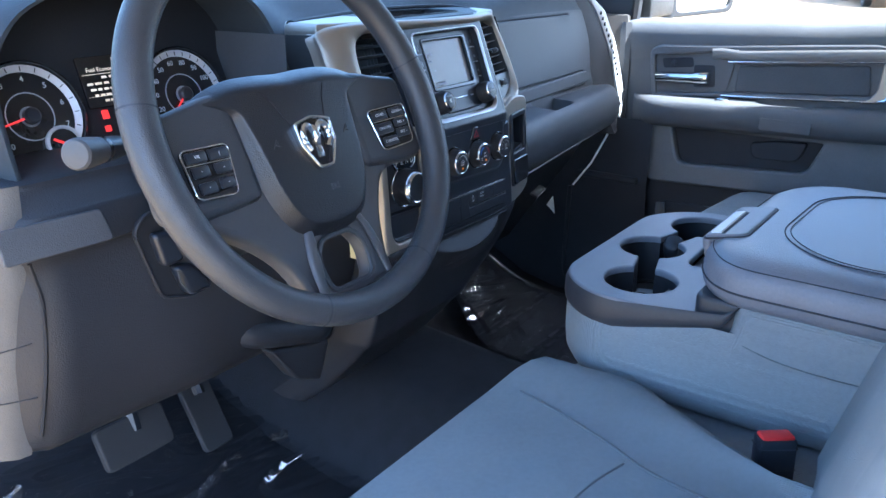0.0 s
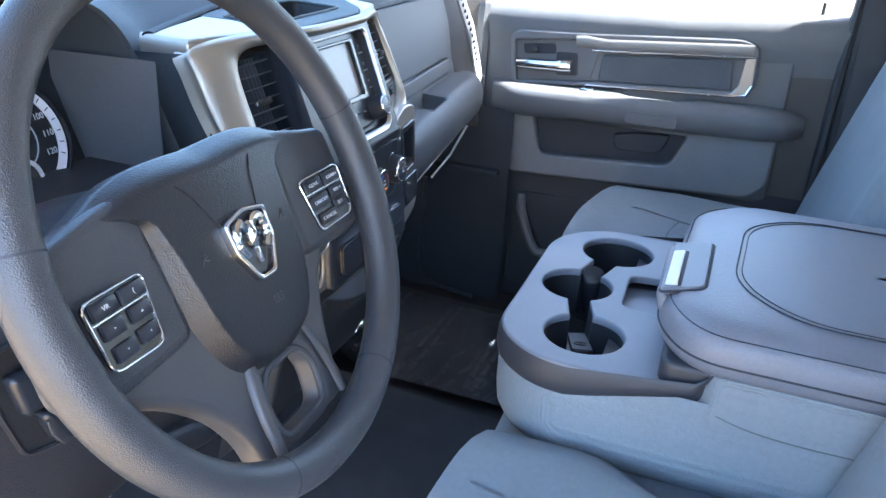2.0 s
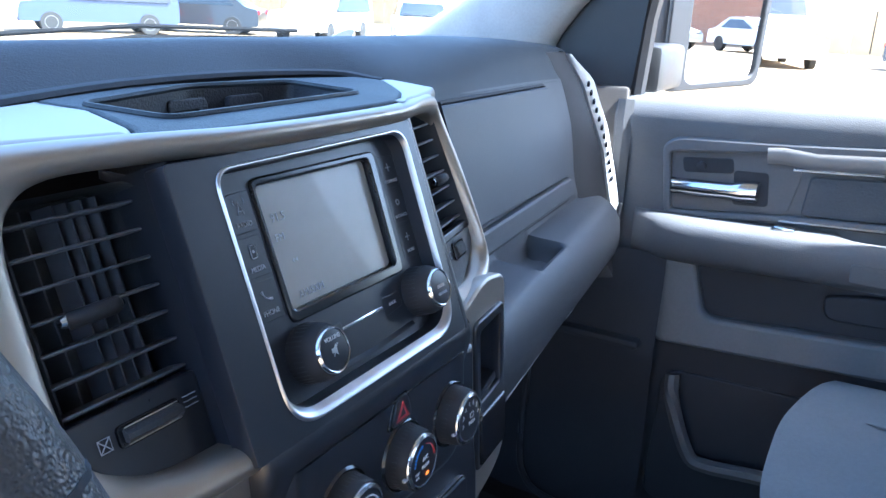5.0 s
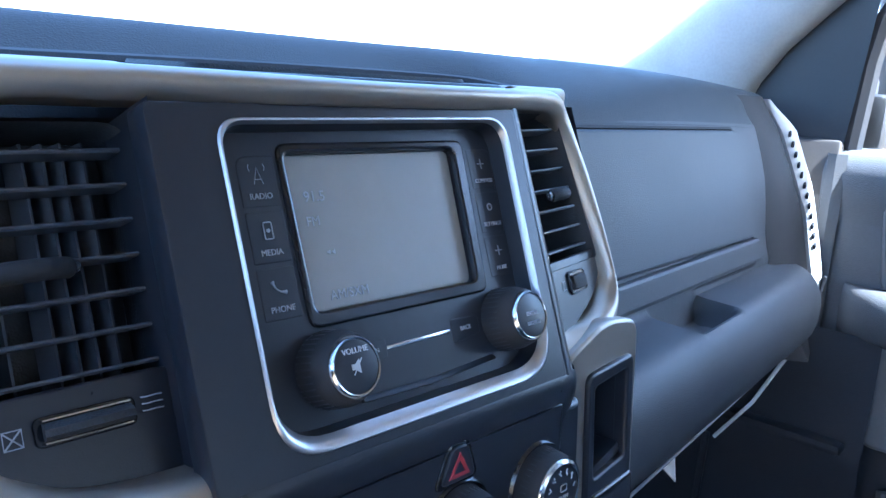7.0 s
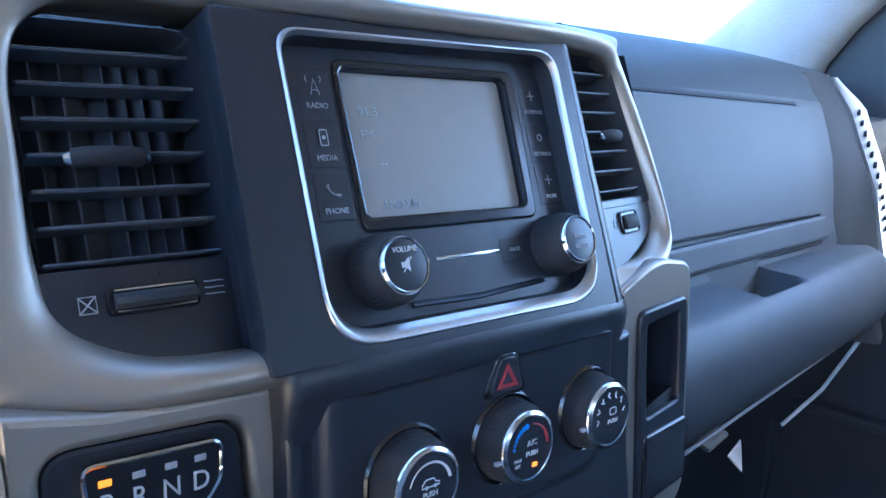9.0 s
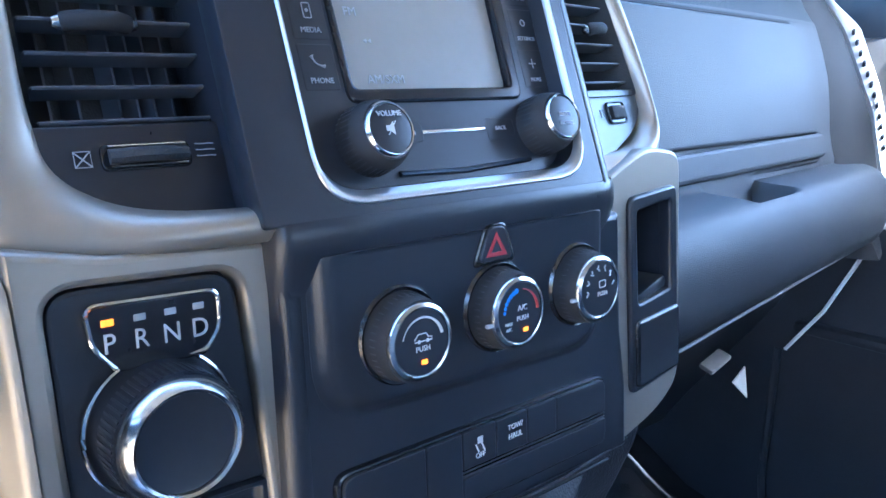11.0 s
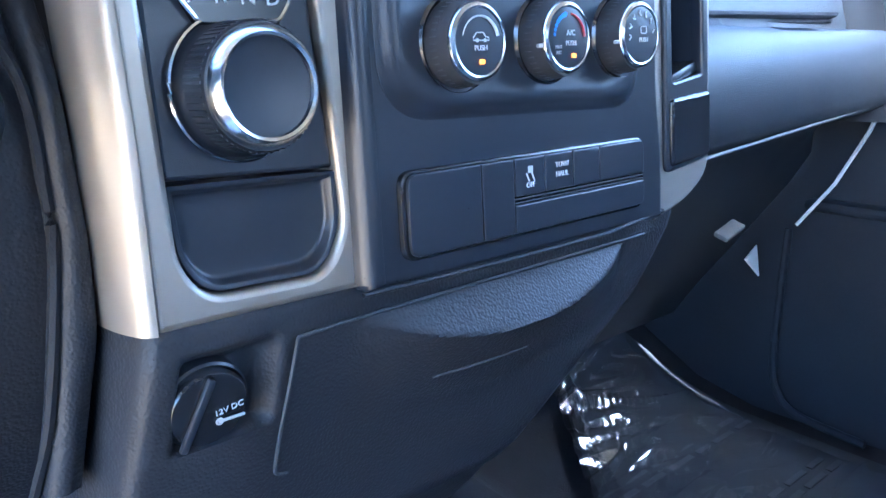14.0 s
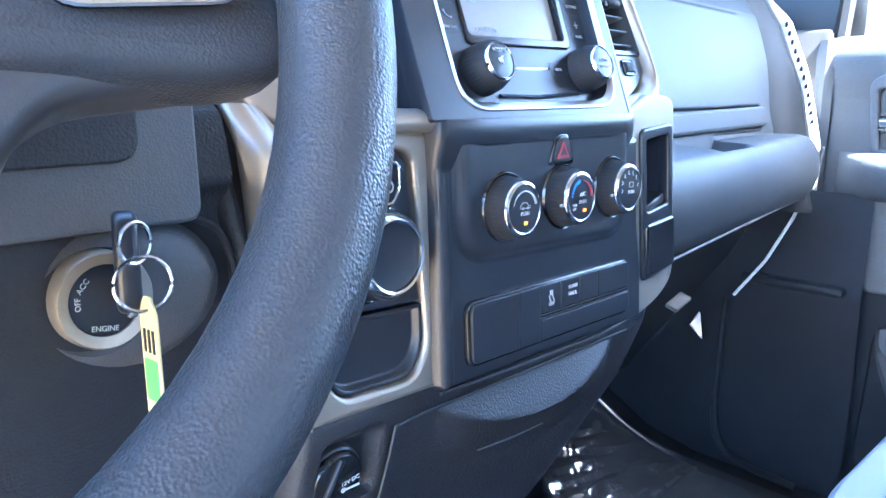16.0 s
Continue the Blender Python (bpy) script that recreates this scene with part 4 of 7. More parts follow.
# ---- ignition with keys ----
IM = basis((0.7165, 0.690, 1.1245), (1, 0, 0), (0, 0.05, 1))
ign = thing("ignition_switch", (0.724, 0.70, 1.121), "ignition switch with a pale ring on the knee panel", "ignition")
part("ring", lathe([(0.0218, -0.012), (0.0218, 0.004), (0.0208, 0.006), (0.0160, 0.005), (0.0157, 0.002)], IM, 40), SILVER, ign, "pale silver ring")
part("face", lathe([(0.0159, -0.004), (0.0159, 0.0035), (0.010, 0.0055), (0.0, 0.0055)], IM, 32), BLACK, ign)
for s, a in (("ACC", 140), ("OFF", 178), ("ENGINE", 262)):
    part("word", text(s, IM @ pose(0, 0, 0.0056, 0, 0, a - 90 if a < 200 else a + 90) @ pose(0, 0.0122 if a < 200 else -0.0122, 0), 0.0034), WHITEP, ign)
pod = []
for d, r1, r2 in ((-0.03, 0.060, 0.042), (-0.012, 0.052, 0.036), (-0.006, 0.042, 0.030), (-0.004, 0.026, 0.0245), (-0.006, 0.0222, 0.0222)):
    pod.append([IM @ Vector(((0.012 if r1 > 0.03 else 0.0) + r1 * math.cos(2 * math.pi * j / 32), -0.002 + r2 * math.sin(2 * math.pi * j / 32), d)) for j in range(32)])
part("surround", grid(pod, closed_u=True), BANDP, ign, "dark moulded surround")
keys = thing("key_set", (0.722, 0.68, 1.10), "car key with rings and a yellow paper tag in the ignition", "keys")
part("key_head", slab([rpoly([(-0.010, -0.020), (0.010, -0.020), (0.012, 0.012), (0.006, 0.024), (-0.006, 0.022), (-0.011, 0.008)], 0.008)], Matrix.Translation((0.721, 0.672, 1.142)) @ pose(0, 0, 0, 90, 0, 68), -0.005, 0.005, 0.003, 2), BLACK, keys, "black plastic key head")
part("key_blade", rbox((0.004, 0.03, 0.009), Matrix.Translation((0.724, 0.690, 1.122)), 0.001), BRIGHT, keys)


def loop(c, r, tilt):
    m = Matrix.Translation(c) @ pose(0, 0, 0, 90, 0, tilt)
    return tube([m @ Vector((r * math.cos(2 * math.pi * j / 36), r * math.sin(2 * math.pi * j / 36), 0)) for j in range(36)], 0.0009, 6, closed=True)


part("key_ring", loop((0.7195, 0.660, 1.1535), 0.0085, 20), BRIGHT, keys, "steel split ring")
part("key_ring", loop((0.7200, 0.656, 1.1370), 0.0115, -12), BRIGHT, keys, "steel split ring")
tag_m = Matrix.Translation((0.7215, 0.655, 1.0985)) @ pose(0, 0, 0, 90, 3, 88)
tag_ = part("paper_tag", slab([rpoly([(-0.008, -0.034), (0.008, -0.034), (0.008, 0.026), (0.003, 0.033), (-0.003, 0.033), (-0.008, 0.026)], 0.002)], tag_m, -0.0005, 0.0005, 0.0002), TAG, keys, "yellow printed paper tag")
part("print", merged(slab([rrect(-0.006, -0.012, 0.006, 0.006, 0.001)], tag_m, -0.0009, 0.0009, 0.0001)), GREENP, tag_)
part("print_bar", merged(*[rbox((0.0016, 0.010, 0.002), tag_m @ pose(-0.004 + 0.004 * q, 0.014, 0), 0) for q in range(3)]), BLACK, tag_)

# ---- centre stack ----
UM = basis((0, 0.675, 1.203), (1, 0, 0), (0, 0.363, 0.932))
LM = basis((0, 0.668 - 0.06 * 1.06, 0), (1, 0, 0), (0, 0.06, 1))
GMM = basis((0, 0.681, 1.11), (1, 0, 0), (0, 0.05, 1))


def U(pts):
    """World x and height to the sloping upper face."""
    return [(p[0], (p[1] - 1.203) / 0.932, *p[2:]) for p in pts]


def G(pts):
    return [(p[0], p[1] - 1.11, *p[2:]) for p in pts]


stack = thing("centre_stack", (1.01, 0.70, 1.03), "black centre stack fascia framed in satin silver", "centre stack")
RING = U([(0.9312, 1.2015, 0.026), (1.1015, 1.2015, 0.030), (1.1040, 1.3285, 0.016), (0.9308, 1.3270, 0.014)])
ring_o = rpoly(RING, 0.02, 8)
part("upper_fascia", slab([rpoly(U([(0.903, 1.1965), (1.112, 1.1965), (1.114, 1.3335), (0.903, 1.3335)]), 0.003), ring_o], UM, -0.014, 0.0, 0.0008), BLACK, stack)
part("fascia_edge", grid([[UM @ Vector((*U([(x, z)])[0], d)) for x, d in ((1.108, -0.004), (1.1125, -0.0002), (1.117, -0.0008), (1.1215, -0.003), (1.1255, -0.007), (1.1280, -0.013), (1.1295, -0.020), (1.1300, -0.040))] for z in (1.1965, 1.22, 1.25, 1.28, 1.31, 1.337)], angle=60), BLACK, stack, "rounded black edge beside the vent")
low_panel = rpoly([(0.9095, 1.180), (0.9105, 1.034), (1.140, 1.034), (1.139, 1.075), (1.134, 1.11), (1.132, 1.180)], 0.003)
part("lower_fascia", slab([low_panel], LM, -0.03, 0.0, 0.0045, 3), BLACK, stack)
bridge = [(0.6728, 1.1972), (0.6714, 1.1945), (0.6706, 1.1905), (0.6706, 1.186), (0.6714, 1.181), (0.6726, 1.176), (0.6738, 1.171), (0.6745, 1.166), (0.6746, 1.160)]
part("fascia_bridge", grid([[(x, y + dy, z) for y, z in bridge] for x, dy in ((0.9065, 0.014), (0.9085, 0.005), (0.9115, 0.0010), (0.915, 0.0), (0.95, 0.0), (1.0, 0.0), (1.05, 0.0), (1.106, 0.0), (1.116, 0.0006), (1.123, 0.003), (1.128, 0.008), (1.1305, 0.018))], angle=60), BLACK, stack, "rounded black lip under the radio")
part("fascia_side", grid([[(x, 0.6044 + 0.06 * z + dy, z) for x, dy in ((0.9065, 0.014), (0.9085, 0.005), (0.9115, 0.0008), (0.9145, -0.0005), (0.9180, -0.0005), (0.9205, 0.0015))] for z in (1.166, 1.15, 1.12, 1.08, 1.036)], angle=60), BLACK, stack, "rounded black side edge")
field_rows = []
for g, h in ((0.0, -0.003), (0.0, 0.0002), (0.0015, 0.0006), (0.003, 0.0016), (0.0045, 0.0030), (0.006, 0.0043), (0.0075, 0.0050), (0.0095, 0.0053), (0.013, 0.0050), (0.018, 0.0042), (0.026, 0.0036)):
    field_rows.append([LM @ Vector((x, z, h)) for x, z in rpoly([(0.921 + g, 1.184, 0.002), (0.9215 + g, 1.1095 + g, 0.030), (1.1115 - g, 1.1050 + g, 0.026), (1.1140 - g, 1.184, 0.002)], 0.02, 8)])
part("raised_field", grid(field_rows, closed_u=True, cap=True, angle=60), BLACK, stack, "raised black field round the knobs")
for ridge in ([(0.930, 1.1690), (0.945, 1.1706), (0.962, 1.1712), (0.982, 1.1740), (0.996, 1.1780)], [(1.030, 1.1790), (1.040, 1.1735), (1.055, 1.1712), (1.080, 1.1712), (1.106, 1.1716)]):
    me = tube(smoothline([(x, z, 0.0) for x, z in ridge], 8), lambda t: 0.0004 + 0.0060 * math.sin(math.pi * t) ** 0.7, 12)
    me.transform(LM @ Matrix.Diagonal((1, 1, 0.28, 1)))
    part("moulded_ridge", me, BLACK, stack, "soft moulded ridge")
part("lower_lip", tube([(0.905, 0.6655, 1.0335), (1.0, 0.6645, 1.0325), (1.08, 0.6645, 1.0325), (1.142, 0.669, 1.036)], 0.0013, 8), LOWER, stack)

# silver frame
FRAME_IN = [(0.925, 0.683, 1.203), (0.880, 0.692, 1.2035), (0.855, 0.703, 1.208), (0.840, 0.711, 1.220), (0.834, 0.716, 1.240), (0.834, 0.730, 1.275), (0.835, 0.741, 1.305), (0.842, 0.7465, 1.322), (0.860, 0.7445, 1.3315),
            (0.905, 0.737, 1.3325), (0.95, 0.7265, 1.333), (1.02, 0.7240, 1.333), (1.10, 0.7255, 1.333), (1.142, 0.737, 1.3325), (1.175, 0.746, 1.330), (1.192, 0.752, 1.318), (1.202, 0.742, 1.28), (1.206, 0.728, 1.24), (1.202, 0.719, 1.222), (1.185, 0.709, 1.212),
            (1.165, 0.7035, 1.2090), (1.141, 0.6995, 1.2070)]
FRAME_OUT = [(0.925, 0.678, 1.190), (0.875, 0.683, 1.190), (0.845, 0.690, 1.191), (0.815, 0.700, 1.197), (0.795, 0.718, 1.225), (0.789, 0.742, 1.270), (0.788, 0.760, 1.312), (0.793, 0.771, 1.336), (0.835, 0.758, 1.3445),
             (0.890, 0.746, 1.3455), (0.95, 0.7305, 1.3450), (1.02, 0.7275, 1.3440), (1.10, 0.7290, 1.3440), (1.148, 0.741, 1.3440), (1.184, 0.752, 1.342), (1.205, 0.757, 1.328), (1.215, 0.737, 1.28), (1.213, 0.714, 1.234), (1.207, 0.704, 1.211), (1.185, 0.697, 1.197),
             (1.16, 0.694, 1.1935), (1.133, 0.6915, 1.1925)]
fi, fo = smoothline(FRAME_IN, 5), smoothline(FRAME_OUT, 5)
frame_rows = []
for a, b in zip(fi, fo):
    out = Vector((-0.15 if a.x < 0.9 else 0.0, -0.9, 0.34))
    if a.z < 1.215 and a.x > 1.10:
        out *= min(1.0, max(0.15, (a.x - 1.138) / 0.030))
    frame_rows.append(smoothline([a + Vector((0, 0.022, -0.004)), a + Vector((0, 0.005, -0.001)), a + out * 0.001, a.lerp(b, 0.22) + out * 0.0058, a.lerp(b, 0.5) + out * 0.0075, a.lerp(b, 0.78) + out * 0.0058, b + out * 0.0010, b + Vector((0, 0.005, -0.001)), b + Vector((-0.004 if a.x < 0.9 else 0.0, 0.016, -0.004))], 3))
part("upper_frame", grid(frame_rows, angle=60), SILVER, stack, "satin silver arched frame")
lf = G([(0.8135, 1.1985, 0.002), (0.846, 1.1922), (0.916, 1.1895), (0.917, 1.0335), (0.86, 1.0345), (0.8160, 1.0350)])
lh = G([(0.824, 1.183, 0.012), (0.897, 1.180, 0.012), (0.905, 1.062, 0.02), (0.893, 1.043, 0.015), (0.838, 1.045, 0.015), (0.828, 1.060, 0.02)])
part("left_frame", slab([rpoly(lf, 0.003), rpoly(lh, 0.01, 6)], GMM, -0.014, 0.002, 0.003, 2), SILVER, stack, "satin silver selector frame")
flank = []
FZ = [1.035, 1.11, 1.155, 1.185, 1.196, 1.225, 1.27, 1.312]
for k in range(25):
    z = 1.035 + 0.172 * k / 24
    fx = np.interp(z, FZ, [0.8160, 0.8165, 0.8150, 0.8138, 0.8120, 0.7990, 0.7935, 0.7920])
    fy = np.interp(z, FZ, [0.6755, 0.6790, 0.6812, 0.6835, 0.6960, 0.7215, 0.7460, 0.7640])
    bx = np.interp(z, FZ, [0.804, 0.802, 0.800, 0.797, 0.795, 0.790, 0.786, 0.786])
    by = np.interp(z, FZ, [0.712, 0.706, 0.705, 0.706, 0.710, 0.7285, 0.7525, 0.7700])
    f = np.interp(z, FZ, [1.0, 1.0, 1.0, 1.0, 0.8, 0.2, 0.1, 0.1])
    flank.append(smoothline([(fx, fy - 0.0014, z), (fx - 0.0035 * f, fy + 0.0002, z), (fx - 0.0068 * f, fy + 0.0050, z), (0.55 * fx + 0.45 * bx - 0.0052 * f, 0.55 * fy + 0.45 * by + 0.001, z), (bx, by, z), (bx + 0.004, by + 0.008, z)], 3))
part("left_flank", grid(flank, angle=70), SILVER, stack, "satin silver side return")
part("return_wall", grid([[Vector((0.7965, 0.714, 1.190)).lerp(Vector((0.772, 0.84, 1.19)), k / 8) for k in range(9)]] + [[Vector((xa, ya, z)).lerp(Vector((0.774, 0.86, z)), k / 8) + Vector((-0.006 * math.sin(math.pi * k / 8), 0, 0)) for k in range(9)] for xa, ya, z in ((0.7935, 0.7230, 1.210), (0.7915, 0.7310, 1.225), (0.788, 0.7440, 1.25), (0.7875, 0.7550, 1.27), (0.7875, 0.7720, 1.312), (0.7900, 0.7760, 1.332))]), PAD, stack, "dark grey side of the centre stack")
skirt = smoothline([(0.812, 0.7660, 0), (0.797, 0.7702, 0), (0.7925, 0.7745, 0), (0.7935, 0.80, 0), (0.798, 0.836, 0)], 4)
part("cap_skirt", grid([[(p[0] + dx, p[1] + dx * 0.4, z) for p in skirt] for dx, z in ((0.006, 1.3462), (0.002, 1.3455), (0.0, 1.342), (-0.0015, 1.334), (-0.001, 1.324), (0.001, 1.317), (0.006, 1.3135), (0.016, 1.3125))], angle=60), SILVER, stack, "satin silver cap side")
PM = basis((1.18, 0.6855, 1.12), (1, 0.03, 0), (0, 0.06, 1))


def P_(pts):
    return [(p[0] - 1.18, p[1] - 1.12, *p[2:]) for p in pts]


part("right_frame", slab([rpoly(P_([(1.136, 1.196), (1.175, 1.212, 0.015), (1.214, 1.206, 0.012), (1.2165, 1.052, 0.02), (1.19, 1.036, 0.02), (1.146, 1.026)]), 0.004),
                          rpoly(P_([(1.155, 1.180), (1.204, 1.184), (1.209, 1.064), (1.159, 1.058)]), 0.006)], PM, -0.016, 0.001, 0.0025, 2), SILVER, stack, "satin silver frame round a phone pocket")
part("right_return", grid([[(1.2135 + 0.002 * k, 0.718 + 0.39 * (z - 1.234) + 0.022 * k, z) for k in range(6)] for z in (1.334, 1.30, 1.25, 1.23, 1.212)]), BLACK, stack)

# phone pocket
pocket = thing("phone_pocket", (1.182, 0.69, 1.06), "black open phone pocket with a closed lower cover", "pocket")
part("surround", slab([rpoly(P_([(1.1535, 1.182), (1.206, 1.186), (1.2105, 1.062), (1.157, 1.056)]), 0.007), rpoly(P_([(1.1615, 1.173), (1.198, 1.177), (1.2005, 1.119), (1.164, 1.114)]), 0.003)], PM, -0.006, 0.004, 0.002, 2), BLACK, pocket)
part("back", slab([rpoly(P_([(1.157, 1.178), (1.203, 1.180), (1.206, 1.112), (1.160, 1.108)]), 0.002)], PM, -0.030, -0.026, 0.0005), DEEP, pocket)
part("lining", grid([[PM @ Vector((x, y, d)) for x, y in rpoly(P_([(1.1612, 1.1733), (1.1983, 1.1773), (1.2008, 1.1187), (1.1637, 1.1137)]), 0.003)] for d in (0.003, -0.012, -0.028)], closed_u=True), BLACK, pocket)
part("shelf", rbox((0.036, 0.008, 0.024), PM @ pose(0.003, -0.0015, -0.012, 0, 0, 16), 0.002), BLACK, pocket)
part("cover", slab([rpoly(P_([(1.160, 1.104), (1.2085, 1.107), (1.2095, 1.064), (1.161, 1.060)]), 0.004)], PM, 0.0, 0.006, 0.0025, 2), GLOSS, pocket)

# top module with tray
topmod = thing("dash_top_tray", (1.04, 0.79, 1.33), "dark storage tray module on top of the centre stack", "tray")
ZT = Matrix.Translation((0, 0, 1.3435))
tray_o = rpoly([(0.948, 0.838), (0.946, 0.766), (1.128, 0.774), (1.145, 0.852), (1.06, 0.872)], 0.012)
part("top", slab([rpoly([(0.904, 0.742), (0.918, 0.737), (0.945, 0.728), (1.110, 0.733), (1.158, 0.757), (1.226, 0.816), (1.230, 0.850), (1.16, 0.880), (1.04, 0.896), (0.940, 0.868), (0.9395, 0.815), (0.915, 0.757)], 0.008), tray_o], ZT, -0.012, 0.002, 0.003, 2), PAD, topmod)
part("tray_rim", tube([(x, y, 1.3458) for x, y in tray_o], 0.0022, 6, closed=True), PAD, topmod)
part("tray_wall", grid([[(x, y, 1.344) for x, y in tray_o], [(1.04 + (x - 1.04) * 0.95, 0.82 + (y - 0.82) * 0.9, 1.308) for x, y in tray_o]], closed_u=True), LOWER, topmod)
part("tray_floor", slab([[(1.04 + (x - 1.04) * 0.96, 0.82 + (y - 0.82) * 0.93) for x, y in tray_o]], ZT, -0.040, -0.034, 0.0005), BLACK, topmod)
for k in range(3):
    bm_ = basis((0.998 + 0.052 * k, 0.862 - 0.004 * abs(k - 1), 1.3255), (1, 0.03 * (1 - k), 0), (0, 0.18, 1))
    part("raised_bar", slab([rpoly([(-0.019, -0.013), (0.019, -0.013), (0.017, 0.013), (-0.017, 0.013)], 0.004), rrect(-0.010, -0.005, 0.010, 0.005, 0.003)], bm_, -0.002, 0.003, 0.001), LOWER, topmod, "moulded plain plate")
part("silver_cap", slab([rpoly([(0.795, 0.774), (0.835, 0.762), (0.880, 0.749), (0.9025, 0.743), (0.9145, 0.757), (0.9385, 0.815), (0.938, 0.862), (0.800, 0.828)], 0.004)], ZT, -0.012, 0.0026, 0.0055, 4), SILVER, topmod, "satin silver cap")
part("silver_cap", slab([rpoly([(1.108, 0.7300), (1.150, 0.7395), (1.186, 0.7500), (1.210, 0.7600), (1.236, 0.815), (1.226, 0.824), (1.163, 0.764), (1.130, 0.742)], 0.004)], ZT, -0.012, 0.0022, 0.004, 3), SILVER, topmod, "satin silver cap")
part("groove", tube(smoothline([(0.80, 0.826, 1.3445), (0.905, 0.862, 1.3455), (1.02, 0.894, 1.347), (1.13, 0.896, 1.3475), (1.22, 0.868, 1.3465), (1.238, 0.828, 1.342)], 5), 0.007, 8, flat=0.004), DEEP, topmod, "dark seam round the module")

# ---- radio ----
radio = thing("car_radio", (1.02, 0.70, 1.20), "black touch screen car radio with two knobs", "radio")
RMT = UM @ Matrix.Translation((0, 0, -0.012))


def RU(pts):
    """The radio's own layout on its sunken face."""
    return [(0.9432 + (p[0] - 0.9365) * 1.025, (1.312 - (1.3105 - p[1]) * 1.07 + 0.0044 - 1.203) / 0.932, *p[2:]) for p in pts]


def inset(side, low, top):
    """The ring's outline drawn in by a width at the sides, the bottom and the top."""
    (x0, y0), (x1, y1), (x2, y2), (x3, y3) = [q[:2] for q in RING]
    return rpoly([(x0 + side, y0 + low, 0.024), (x1 - side, y1 + low, 0.026), (x2 - side, y2 - top, 0.014), (x3 + side, y3 - top, 0.012)], 0.02, 8)


scr_h = rpoly(RU([(0.9605, 1.2505), (1.0595, 1.2505), (1.0615, 1.3105), (0.9595, 1.3105)]), 0.004)
part("housing", slab([inset(-0.002, -0.002, -0.002), scr_h], RMT, -0.010, 0.0, 0.001), BLACK, radio)
part("bright_ring", grid([[UM @ Vector((x, y, d)) for x, y in inset(*w)] for w, d in (((-0.0008, -0.0008, -0.0008), -0.0006), ((-0.0005, -0.0005, -0.0005), 0.0006), ((0.0, 0.0, 0.0), 0.0012), ((0.0008, 0.0012, 0.0007), 0.0011), ((0.0016, 0.0036, 0.0012), -0.0006), ((0.0020, 0.0060, 0.0015), -0.0026))], closed_u=True, angle=50), RINGM, radio, "satin bright bevelled surround")
part("recess_wall", grid([[UM @ Vector((x, y, d)) for x, y in inset(*w)] for w, d in (((0.0020, 0.0060, 0.0015), -0.0026), ((0.0024, 0.0068, 0.0018), -0.0045), ((0.0028, 0.0078, 0.0022), -0.0125))], closed_u=True, angle=50), BLACK, radio, "black wall of the radio recess")
part("screen_surround", slab([rpoly(RU([(0.9565, 1.2445), (1.066, 1.2445), (1.0695, 1.3145), (0.9560, 1.3145)]), 0.006), scr_h], RMT, -0.006, 0.0016, 0.0014), GLOSS, radio)
screen = part("screen", slab([scr_h], RMT, -0.008, -0.0035, 0.0004), SCREEN, radio, "glossy touch screen, reflected light in its pale colour")
for s, x, z, h in (("91.5", 0.974, 1.294, 0.0068), ("FM", 0.971, 1.2845, 0.006), ("AM/SXM", 0.983, 1.2555, 0.006), ("◂◂", 0.977, 1.272, 0.007)):
    part("word", text(s, RMT @ pose(*RU([(x, z)])[0], -0.0031), h), DIMP, screen)
